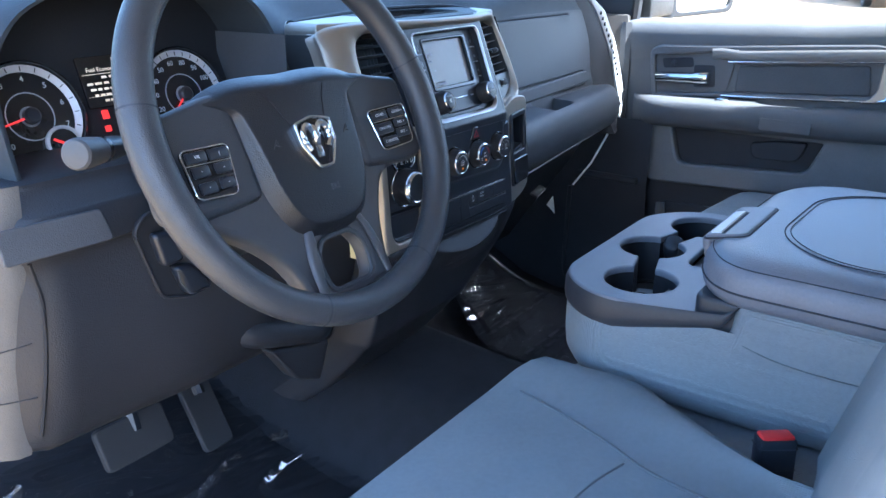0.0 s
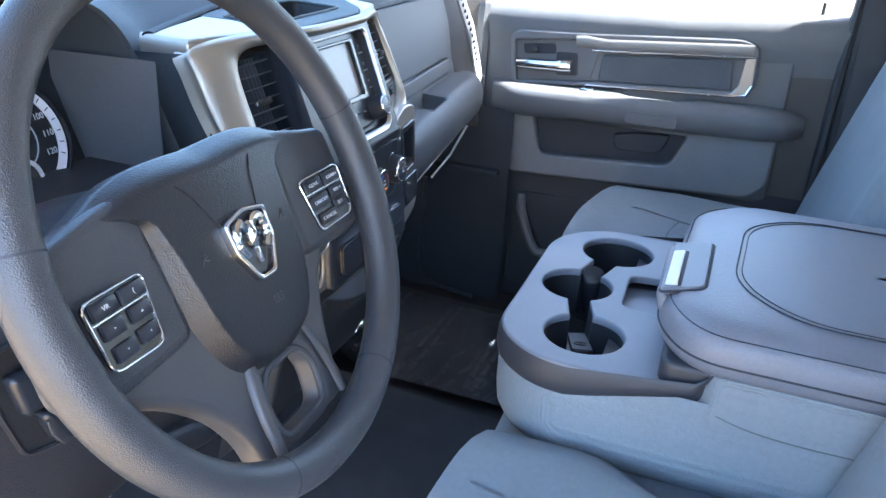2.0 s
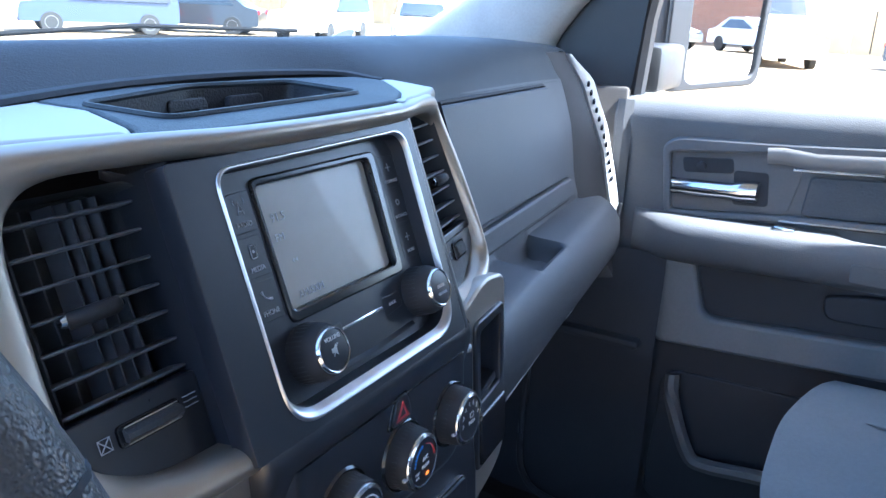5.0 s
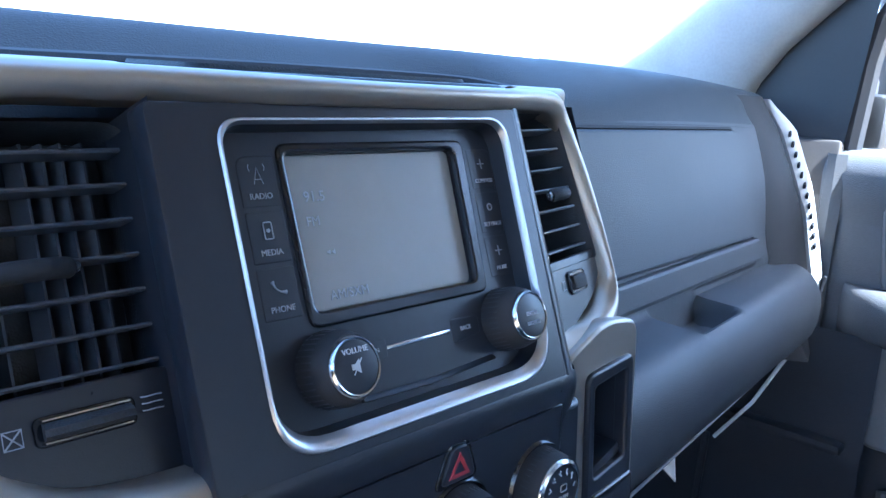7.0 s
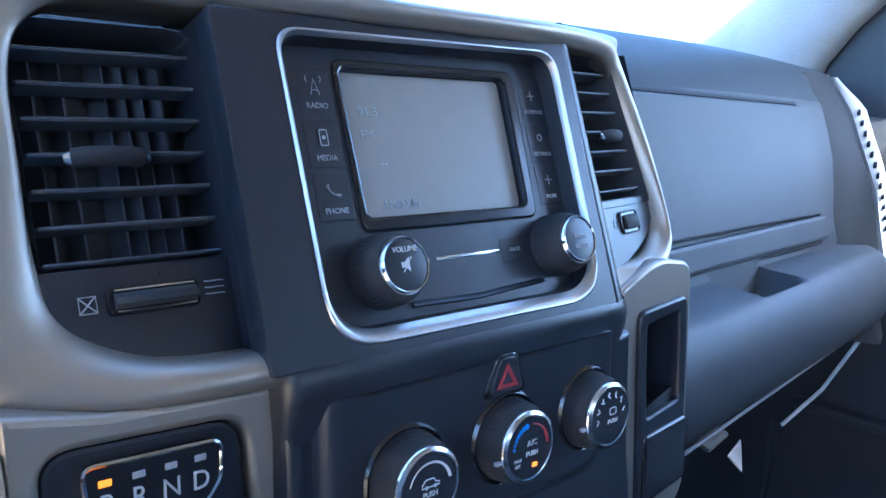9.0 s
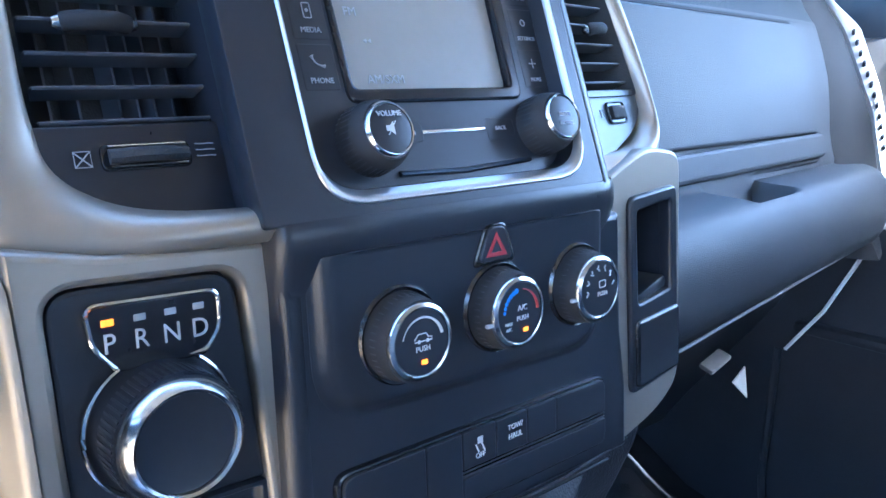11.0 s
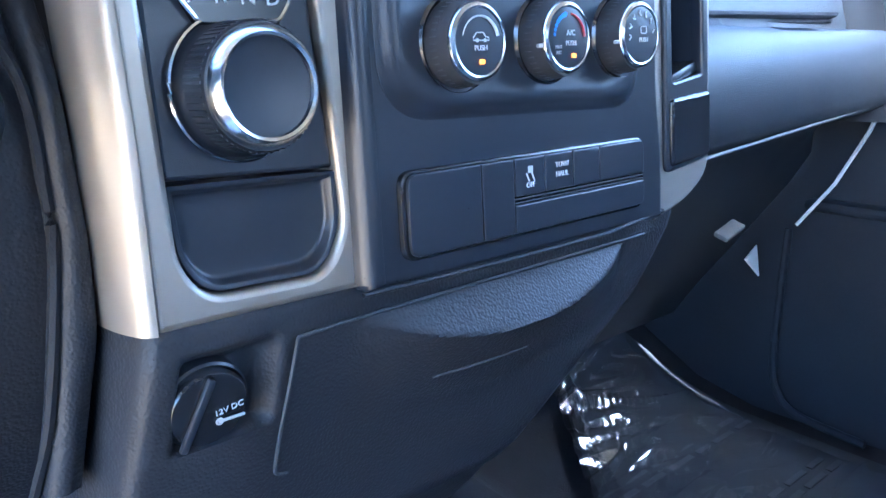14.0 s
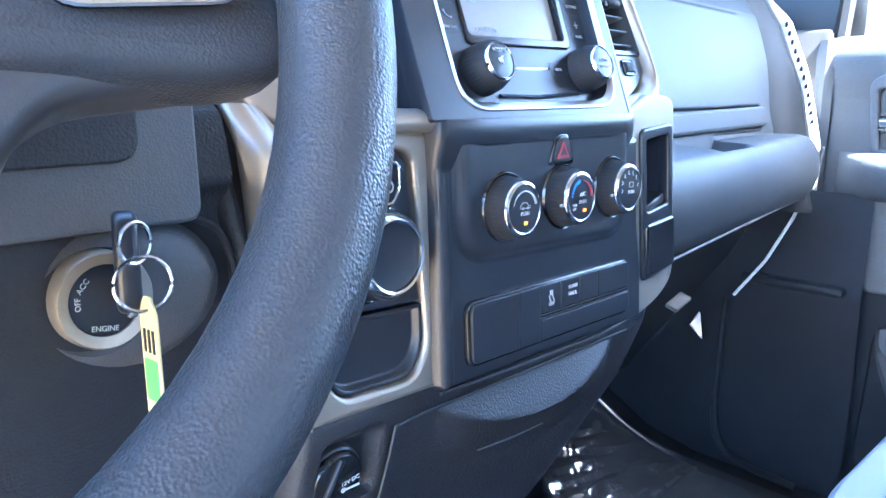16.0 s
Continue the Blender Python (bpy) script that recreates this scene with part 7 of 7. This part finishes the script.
part("handle", grid(handle_rows, angle=60), CHROME, door, "chrome pull handle")
part("screw_cap", lathe([(0.007, 0), (0.007, 0.0035), (0.005, 0.0045), (0, 0.0045)], basis((DX - 0.004, 0.675, 1.196), (0, -1, 0), (0, 0, 1)), 16), DOORD, door)
swp = part("window_switch_panel", slab([rpoly([(-0.70, 0.012), (-0.505, 0.010), (-0.500, 0.036), (-0.52, 0.046), (-0.69, 0.046)], 0.008)], basis((DX, 0, 1.1205), (0, -1, 0.015), (1, 0, 0)) @ Matrix.Diagonal((1, -1, 1, 1)), -0.004, 0.0035, 0.001), DOORD, door, "dark switch panel on the armrest")
part("switch", rbox((0.012, 0.030, 0.008), Matrix.Translation((DX - 0.030, 0.545, 1.126)), 0.003), CHROME, swp, "bright window switch")
part("front_flange", grid([[(DX + dx, 0.805 + dy, z) for dx, dy in ((-0.004, -0.018), (-0.010, -0.006), (-0.006, 0.006), (0.01, 0.012), (0.04, 0.014))] for z in (0.90, 1.0, 1.1, 1.2, 1.26, 1.283)]), DOORG, door, "light grey front edge of the panel")
part("speaker_cover", dslab([(0.70, 0.62), (0.69, 0.86), (0.42, 0.865), (0.40, 0.62)], -0.008, 0.0, 0.003, 0.03), DOORD, door)
part("map_pocket", tube(smoothline([(1.872, 0.672, 0.858), (1.862, 0.664, 0.812), (1.858, 0.630, 0.735), (1.858, 0.60, 0.722), (1.858, 0.53, 0.728), (1.858, 0.42, 0.735)], 5), 0.012, 8), DOORG, door, "grey map pocket lip")
gl = part("pane", grid([[(1.945 - 0.02 * j / 4, 0.80 - 0.74 * i / 6 - 0.10 * j / 4 * (i == 0), 1.28 + 0.48 * j / 4) for i in range(7)] for j in range(5)]), GLASS, door, "clear side window")
gl.visible_shadow = False
# door rear edge, pillar and frame
solid("pillar_middle", grid([[(1.90, 0.060, z), (1.885, 0.050, z), (1.878, 0.030, z), (1.876, -0.02, z), (1.876, -0.12, z), (1.92, -0.14, z)] for z in (0.55, 0.8, 1.0, 1.2, 1.35, 1.6, 1.84)]), DOORD, "dark trimmed middle door pillar", "pillar", kind="structure")
for dy, r in ((0.062, 0.010), (0.045, 0.008)):
    solid("door_seal", tube([(1.885, dy, 0.6), (1.884, dy - 0.004, 1.0), (1.888, dy - 0.010, 1.33), (1.90, dy - 0.02, 1.7)], r, 8), FRAMEP, "black rubber door seal", "seal", kind="structure")
solid("window_frame_front", grid([[(1.912 + 0.014 * math.cos(a * math.pi / 4), 0.795 - 0.03 * t - 0.22 * max(0, t - 0.35) + 0.013 * math.sin(a * math.pi / 4), 1.28 + 0.48 * t) for a in range(8)] for t in [k / 8 for k in range(9)]], closed_u=True), FRAMEP, "black front window frame of the passenger door", "window frame", kind="structure")
solid("mirror_sail", grid([[(1.893 + 0.01 * q, np.interp(q, [0, 1], [0.80 - 0.03 * t, np.interp(1.283 + 0.34 * t, [1.28, 1.42, 1.63], [0.965, 0.90, 0.70])]), 1.283 + 0.34 * t) for q in (0, 0.33, 0.66, 1.0)] for t in [k / 8 for k in range(9)]]), FRAMEP, "black triangular mirror sail panel", "panel", kind="structure")
solid("door_lock_pin", tube([(1.915, 0.11, 1.30), (1.915, 0.11, 1.345)], 0.004, 8), FRAMEP, "black door lock pin on the belt", "lock pin")

# kick panel and footwell
kick = [[(1.845 - 0.012 * math.exp(-((z - 0.9) / 0.03) ** 2), y, z) for y in (0.70, 0.74, 0.78, 0.85, 0.95, 1.10, 1.25)] for z in (0.575, 0.62, 0.70, 0.80, 0.88, 0.90, 0.92, 1.0, 1.06)]
solid("wall_kick_panel", grid(kick), KICK, "dark kick panel in the passenger footwell", "wall", kind="structure")
solid("trim_kick_edge", tube(smoothline([(1.838, 0.905, 0.87), (1.836, 0.908, 0.76), (1.834, 0.908, 0.66), (1.830, 0.895, 0.618), (1.825, 0.86, 0.594), (1.82, 0.76, 0.585)], 5), 0.006, 8), KICK, "dark raised trim edge of the kick panel", "trim", kind="structure")
solid("trim_kick_ledge", rbox((0.03, 0.16, 0.016), Matrix.Translation((1.832, 0.80, 0.912)), 0.007), KICK, "dark ledge over the kick panel", "trim", kind="structure")
solid("dash_stay_cord", tube([(1.783, 0.870, 0.890), (1.795, 0.83, 0.95), (1.81, 0.80, 1.02), (1.826, 0.778, 1.10)], 0.0028, 6), PAPER, "thin pale cord hanging from the dash end", "cord")
# white triangle added in place of a sunlit spot in the footwell
solid("under_dash_sun_patch", slab([[(0.0, 0.0), (0.035, 0.014), (0.032, -0.03)]], basis((1.731, 0.915, 0.842), (1, 0, 0), (0, 0.2, 1)), 0, 0.003, 0.0006), PAPER, "small pale plate for a patch of sunlight under the dash", "tab")
solid("under_dash_bracket", rbox((0.045, 0.02, 0.008), Matrix.Translation((1.63, 0.885, 0.905)) @ pose(0, 0, 0, 20, -14, 0), 0.003), DOORL, "grey bracket under the dash", "bracket")

# floor mat with crumpled clear film
def film_rows(x0, x1, y0, y1, z, amp, n, m_, seed, skew=0.0):
    rows = []
    for j in range(m_ + 1):
        row = []
        for i in range(n + 1):
            x, y = x0 + (x1 - x0) * i / n, y0 + (y1 - y0) * j / m_
            x += skew * max(0.0, y - 0.86) * (1 - i / n)
            toe = 0.275 * (y - 1.0 + math.hypot(y - 1.0, 0.09))
            soft = noise.noise((x * 5 + seed, y * 9, 0.3))
            fold = max(0.0, 1 - 7 * abs(noise.noise((x * 3.0 + seed, y * 11 + 0.6 * x, 4.1)))) ** 2
            near = 0.42 * math.exp(-((x - x0 - 0.15) / 0.11) ** 2) * math.exp(-((y - 0.90) / 0.16) ** 2) * 2.2 + 0.5 * math.exp(-((y - 1.08) / 0.07) ** 2) + 0.30
            crumple = abs(noise.noise((x * 5 + 3 * y, y * 30 + 8 * x + seed, 1.7))) + 0.36 * abs(noise.noise((x * 16 + seed, y * 46 + 9 * x, 2.7)))
            row.append((x, y, z + toe + amp * (0.30 * soft + 0.62 * fold + 1.05 * near * crumple)))
        rows.append(row)
    return rows


mat_ob = thing("floor_mat", (1.50, 0.80, 0.585), "dark carpet floor mat under crumpled clear plastic film", "floor mat")
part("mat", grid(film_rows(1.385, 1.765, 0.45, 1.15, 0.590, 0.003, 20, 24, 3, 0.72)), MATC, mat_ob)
fl = part("plastic_film", grid(film_rows(1.37, 1.725, 0.42, 1.17, 0.598, 0.022, 130, 190, 5, 0.72), angle=40), FILM, mat_ob, "crumpled clear plastic film")
fl.visible_shadow = False
for yb in (0.475, 0.615, 0.755, 0.893):
    for q in range(2):
        for k, (xa, ln) in enumerate(((1.415, 0.036), (1.463, 0.046), (1.521, 0.052), (1.585, 0.030), (1.627, 0.048), (1.687, 0.036))):
            part("print_bar", rbox((ln, 0.0085, 0.0012), Matrix.Translation((xa + ln / 2 - 0.012 * q + 0.02 * (yb > 0.85), yb + 0.020 * q - 0.006 * (xa - 1.55), 0.6010)), 0), CONBAND, mat_ob)
dm_ = thing("floor_mat", (0.60, 0.85, 0.585), "dark carpet floor mat under clear plastic film", "floor mat")
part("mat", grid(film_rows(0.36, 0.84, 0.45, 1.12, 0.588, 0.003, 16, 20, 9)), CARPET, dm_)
fl = part("plastic_film", grid(film_rows(0.36, 0.86, 0.45, 1.15, 0.597, 0.020, 110, 150, 12), angle=40), FILM, dm_, "crumpled clear plastic film")
fl.visible_shadow = False
solid("paper_scrap", slab([[(0.0, 0.0), (0.055, -0.02), (0.06, -0.035), (0.0, -0.022)]], Matrix.Translation((0.52, 1.02, 0.63)) @ pose(0, 0, 0, 20, 0, -30), 0, 0.0012, 0.0003), PAPER, "torn white paper scrap on the driver floor", "paper")

solid("film_wrapper", grid([[(1.545 - 0.185 * t + 0.006 * math.sin(9 * t) + 0.026 * q, 1.10 - 0.25 * t, 0.676 - 0.036 * t + 0.012 * (1 - t) - 0.012 * q + 0.006 * noise.noise((t * 9, q * 5, 0))) for q in (0, 0.3, 0.6, 1)] for t in [k / 20 for k in range(21)]]), FILM, "clear plastic wrapper against the tunnel", "wrapper")

ped = thing("brake_pedal", (0.55, 0.95, 0.75), "black ribbed brake pedal in the driver footwell", "pedal")
PD = basis((0.555, 0.945, 0.775), (1, 0, 0), (0, 0.45, 0.9))
part("pad", slab([rrect(-0.055, -0.032, 0.055, 0.032, 0.010)], PD, -0.008, 0.006, 0.003, 2), RUBBER, ped)
part("arm", tube([(0.56, 0.952, 0.78), (0.57, 1.0, 0.90), (0.57, 1.05, 1.05)], 0.012, 8), BLACK, ped)
ped2 = thing("accelerator_pedal", (0.70, 0.98, 0.70), "black accelerator pedal in the driver footwell", "pedal")
part("pad", slab([rrect(-0.028, -0.07, 0.028, 0.07, 0.012)], basis((0.705, 0.985, 0.735), (1, 0, 0), (0, 0.5, 0.85)), -0.008, 0.004, 0.003, 2), RUBBER, ped2)
part("arm", tube([(0.705, 0.99, 0.76), (0.71, 1.05, 0.86), (0.71, 1.10, 0.95)], 0.010, 8), BLACK, ped2)
boot = thing("column_boot", (0.66, 0.72, 0.88), "dark plastic column cover hanging under the dash", "cover")
part("plate", slab([rpoly([(0.612, 0.962), (0.716, 0.938), (0.695, 0.884), (0.653, 0.903)], 0.006)], basis((0, 0.700, 0), (1, 0, 0), (0, 0, 1)), -0.03, 0.0, 0.004, 2), LOWER, boot)
part("roll", tube(smoothline([(0.575, 0.73, 1.000), (0.60, 0.712, 0.988), (0.65, 0.708, 0.972), (0.70, 0.712, 0.955), (0.73, 0.73, 0.95)], 5), 0.018, 12), LOWER, boot)
part("stem", tube([(0.66, 0.73, 0.96), (0.66, 0.86, 1.02)], 0.03, 10), LOWER, boot)

# ---- outside ----
ASPHALT = mat("sunlit_lot_concrete", (0.255, 0.172, 0.086), 0.9, vary=0.15, vscale=0.6, bump=0.4, bscale=60)
CARW = mat("white_car_paint", (0.45, 0.45, 0.45), 0.3, coat=0.6, vary=0.02)
CARB = mat("dark_blue_car_paint", (0.02, 0.03, 0.09), 0.3, coat=0.6, vary=0.05)
CARK = mat("black_car_paint", (0.02, 0.02, 0.022), 0.3, coat=0.6, vary=0.05)
CARGL = mat("dark_car_glass", (0.02, 0.025, 0.03), 0.08)
TYRE = mat("tyre_rubber", (0.02, 0.02, 0.02), 0.8)
RIM = mat("alloy_rim", (0.16, 0.16, 0.17), 0.45, 0.5)
BRICK = mat("brick_red", (0.36, 0.17, 0.10), 0.9, vary=0.25, vscale=3)
MORTAR = mat("mortar", (0.42, 0.38, 0.33), 0.95)
WHITEW = mat("white_painted_wall", (0.75, 0.74, 0.72), 0.8, vary=0.06, vscale=1)
FENCEM = mat("yellow_brown_fence_wood", (0.42, 0.32, 0.18), 0.85, vary=0.2, vscale=2)
LAMPR = mat("red_tail_lamp", (0.5, 0.02, 0.03), 0.25)

gm_ = bmesh.new()
bmesh.ops.create_grid(gm_, x_segments=60, y_segments=60, size=600)
for v in gm_.verts:
    v.co.z = 0.25 * noise.noise((v.co.x * 0.01, v.co.y * 0.01, 0)) * min(1, v.co.length / 120)
solid("ground", from_bm(gm_), ASPHALT, "sun-bleached concrete parking lot", "ground", kind="structure")

# own bonnet, cowl, wipers
solid("bonnet", grid([[(0.02 + 2.02 * i / 14, 1.42 + 1.0 * j / 8, 1.262 + 0.055 * (1 - ((i - 7) / 7) ** 2) - 0.05 * (j / 8) ** 2) for i in range(15)] for j in range(9)]), BODYP, "pale grey painted pickup bonnet", "bonnet", kind="structure")
solid("cowl", grid([[(0.08 + 1.9 * i / 10, 1.30 + 0.14 * j / 2, 1.285 - 0.03 * j / 2) for i in range(11)] for j in range(3)]), FRAMEP, "black plastic cowl under the windscreen", "cowl", kind="structure")
for x in (0.55, 1.45):
    wp = thing("wiper", (x, 1.36, 1.30), "black windscreen wiper resting on the glass", "wiper", "wipers")
    part("arm", tube([(x - 0.25, 1.40, 1.318), (x, 1.375, 1.343), (x + 0.28, 1.385, 1.338)], 0.005, 8), WIPERM, wp)
    part("blade", tube([(x - 0.30, 1.375, 1.345), (x, 1.37, 1.360), (x + 0.34, 1.368, 1.352)], 0.0035, 6), WIPERM, wp)
solid("windscreen_sticker", slab([circle(0, 0, 0.03, 16)], basis((1.78, 1.27, 1.345), (1, 0, 0), (0, -0.8, 0.6)), 0, 0.001, 0.0002), PAPER, "small white sticker on the windscreen corner", "sticker")
solid("cab_side_outer", box(2.00, -2.0, 0.45, 2.03, -0.05, 1.30, 0.01), BODYP, "pale grey painted cab side", "body side", kind="structure")

# side mirror
mir = thing("side_mirror", (2.18, 0.80, 1.28), "black side mirror on the passenger door", "mirror")
mn = Vector((-0.575, -0.818, -0.01)).normalized()
right_ = Vector((0, 0, 1)).cross(mn).normalized()
mc = Vector((2.19, 0.725, 1.410))
MM = basis(mc, right_, (0, 0, 1))
mo = rpoly([(-0.130, -0.132), (0.092, -0.118), (0.104, 0.130), (-0.130, 0.140)], 0.024)
mi = rpoly([(-0.083, -0.116), (0.080, -0.104), (0.090, 0.114), (-0.083, 0.124)], 0.020)
part("housing", slab([mo], MM, -0.075, -0.004, 0.018, 4), FRAMEP, mir)
part("rim", slab([mo, mi], MM, -0.006, 0.004, 0.003, 2), FRAMEP, mir)
part("glass", slab([mi], MM, -0.006, -0.002, 0.0005), MIRROR, mir, "mirror glass")
part("foot", rbox((0.16, 0.06, 0.075), Matrix.Translation((2.03, 0.80, 1.325)), 0.012), FRAMEP, mir)
part("foot_cover", rbox((0.05, 0.05, 0.085), Matrix.Translation((1.985, 0.825, 1.345)), 0.008), FRAMEP, mir)


# parked cars
def car(name, x, y, turn, paint, label, length=4.6, height=1.5, suv=False, lamps=False):
    c = thing(name, (x, y, 0), label, "car", "parked cars")
    L, H = length / 2, height
    W = 0.9
    m = pose(x, y, 0, 0, 0, turn)
    if suv:
        prof = [(-L, 0.35), (-L, 0.95), (-L + 0.08, H - 0.15), (-L + 0.35, H), (L * 0.15, H), (L * 0.50, 1.02), (L - 0.1, 0.92), (L, 0.70), (L, 0.35)]
    else:
        prof = [(-L, 0.32), (-L + 0.02, 0.90), (-L + 0.45, 0.98), (-L + 1.15, H - 0.02), (L * 0.0, H), (L * 0.48, 0.96), (L - 0.15, 0.78), (L, 0.60), (L, 0.32)]
    prof = rpoly(prof, 0.12, 4)
    rows = []
    for s, k in ((-1, 0.90), (-1, 1.0), (-0.92, 1.01), (0.92, 1.01), (1, 1.0), (1, 0.90)):
        rows.append([m @ Vector((px, s * W * (1.0 if pz < 0.95 else 1.0 - 0.22 * (pz - 0.95) / (H - 0.95)) * (0.97 if k < 1 else 1), 0.35 + (pz - 0.35) * (0.98 if k < 1 else 1))) for px, pz in prof])
    part("body", grid(rows[1:5], closed_u=True, cap=True, angle=50), paint, c)
    if suv:
        glp = [(-L + 0.25, 1.02), (-L + 0.35, H - 0.12), (L * 0.10, H - 0.10), (L * 0.40, 1.04)]
    else:
        glp = [(-L + 0.85, 1.0), (-L + 1.25, H - 0.10), (-0.05, H - 0.08), (L * 0.38, 0.99)]
    for s in (-1, 1):
        part("side_glass", grid([[m @ Vector((px, s * (W * (1.0 - 0.22 * (pz - 0.95) / (H - 0.95)) + 0.012), pz)) for px, pz in ((glp[0][0] + (glp[3][0] - glp[0][0]) * q / 5, 1.01) for q in range(6))],
                   [m @ Vector((px, s * (W * (1.0 - 0.22 * (H - 0.11 - 0.95) / (H - 0.95)) + 0.012), H - 0.11)) for px in (glp[1][0] + (glp[2][0] - glp[1][0]) * q / 5 for q in range(6))]]), CARGL, c, "dark side glass")
    f0, f1 = (L * 0.47, 1.03), (L * 0.17, H - 0.06)
    r0, r1 = ((-L - 0.01, 1.0), (-L + 0.10, H - 0.2)) if suv else ((-L + 0.55, 1.02), (-L + 1.10, H - 0.06))
    for (a, b_), nm in (((f0, f1), "windscreen"), ((r0, r1), "rear_glass")):
        off = 0.03 if nm == "windscreen" else -0.03
        part(nm, grid([[m @ Vector((a[0] + off, W * 0.82 * q, a[1] + 0.01)) for q in (-1, -0.5, 0, 0.5, 1)], [m @ Vector((b_[0] + off, W * 0.72 * q, b_[1] + 0.01)) for q in (-1, -0.5, 0, 0.5, 1)]]), CARGL, c, "dark glass")
    for px in (-L * 0.60, L * 0.62):
        for s in (-1, 1):
            wm_ = m @ pose(px, s * 0.80, 0.33, 90, 0, 0)
            w = part("wheel", lathe([(0.20, -0.11), (0.31, -0.11), (0.335, -0.08), (0.335, 0.08), (0.31, 0.11), (0.20, 0.11)], wm_, 24), TYRE, c)
            part("rim", lathe([(0.21, -0.10), (0.19, -0.112), (0.06, -0.09), (0.0, -0.09)] if s > 0 else [(0.21, 0.10), (0.19, 0.112), (0.06, 0.09), (0.0, 0.09)], wm_, 24), RIM, w)
    for s in (-1, 1):
        part("tail_lamp", rbox((0.06, 0.28, 0.16), m @ pose(-L + 0.01, s * 0.70, 0.82), 0.02), LAMPR, c, "red tail lamp")
        part("headlamp", rbox((0.10, 0.36, 0.14), m @ pose(L - 0.09, s * 0.66, 0.74), 0.03), CHROME, c, "clear headlamp")
    part("bumper", rbox((0.12, 1.6, 0.16), m @ pose(L - 0.03, 0, 0.42), 0.04), paint, c)
    return c


car("parked_car", 18.7, 23.1, 150, CARB, "dark blue estate car parked across the lot", 4.7, 1.62, True)
car("parked_car", 22.8, 22.8, 120, CARK, "black car parked across the lot", 4.6, 1.5)
car("parked_car", 24.1, 18.2, 195, CARW, "white van-like car parked across the lot", 5.2, 1.95, True)
car("parked_car", 24.3, 14.4, 215, CARW, "white compact car parked across the lot", 4.4, 1.45)
car("parked_car", 11.3, 22.0, 170, CARW, "white pickup-like car parked across the lot", 5.4, 1.8, True)
car("parked_car", 30.0, 4.2, 200, CARW, "large white van parked beside the lot", 5.8, 2.3, True)
car("parked_car", 31.0, -1.5, 260, CARK, "dark car parked beside the lot", 4.6, 1.5)
car("parked_car", 29.0, -6.0, 260, CARK, "dark car parked beside the lot", 4.6, 1.5)
car("parked_car", 9.7, -36.2, 60, CARW, "white hatchback parked behind the pickup", 4.3, 1.5)
car("parked_car", 5.6, -37.6, 60, CARW, "white car parked behind the pickup", 4.4, 1.5)

# brick building behind and a pale building ahead
bld = thing("brick_building", (12.0, -46.0, 0), "red brick building behind the parked cars", "building")
part("wall", box(-8, -49.0, 0, 36, -46.06, 5.2), MORTAR, bld)
part("roof_edge", box(-8.2, -49.2, 5.2, 36.2, -45.9, 5.5), WHITEW, bld)
part("sign", box(12.6, -46.0, 1.7, 13.6, -45.92, 2.6), PAPER, bld, "plain white wall sign")
bricks_v, bricks_f = [], []
for r in range(58):
    for k in range(100):
        x0 = 1.0 + 0.22 * k + (0.11 if r % 2 else 0)
        z0 = 0.02 + 0.088 * r
        o = len(bricks_v)
        bricks_v += [(x0, -46.03, z0), (x0 + 0.205, -46.03, z0), (x0 + 0.205, -46.03, z0 + 0.074), (x0, -46.03, z0 + 0.074),
                     (x0, -46.07, z0), (x0 + 0.205, -46.07, z0), (x0 + 0.205, -46.07, z0 + 0.074), (x0, -46.07, z0 + 0.074)]
        bricks_f += [(o, o + 1, o + 2, o + 3), (o + 1, o, o + 4, o + 5), (o + 3, o + 2, o + 6, o + 7)]
bme = bpy.data.meshes.new("bricks")
bme.from_pydata(bricks_v, [], bricks_f)
bme.update()
tagged(part("bricks", bme, BRICK, bld, "red brown bricks"), kind="stuff")
far = thing("pale_building", (40, 40, 0), "pale low building across the lot", "building")
part("wall", box(12, 46, 0, 60, 50, 4.5), WHITEW, far)
part("roof_edge", box(11.8, 45.8, 4.5, 60.2, 50.2, 4.9), FENCEM, far)
for k in range(10):
    part("window", box(15 + 4.3 * k, 45.9, 1.0, 17.4 + 4.3 * k, 46.05, 3.0), CARGL, far)
fence = thing("yard_fence", (45, 15, 0), "yellow-brown timber fence along the lot", "fence")
for k in range(60):
    part("board", box(44.0, -10 + 0.9 * k, 0, 44.08, -10 + 0.9 * k + 0.84, 2.4), FENCEM, fence)
wh = thing("white_building", (48, -4, 0), "white building beside the lot", "building")
part("wall", box(47, -24, 0, 56, 8, 7), WHITEW, wh)
part("door", box(46.9, 1.5, 0, 47.05, 2.6, 2.1), CARGL, wh)
part("window", box(46.9, -4, 1.0, 47.05, -2, 2.3), CARGL, wh)
part("window", box(46.9, -9, 1.0, 47.05, -7, 2.3), CARGL, wh)
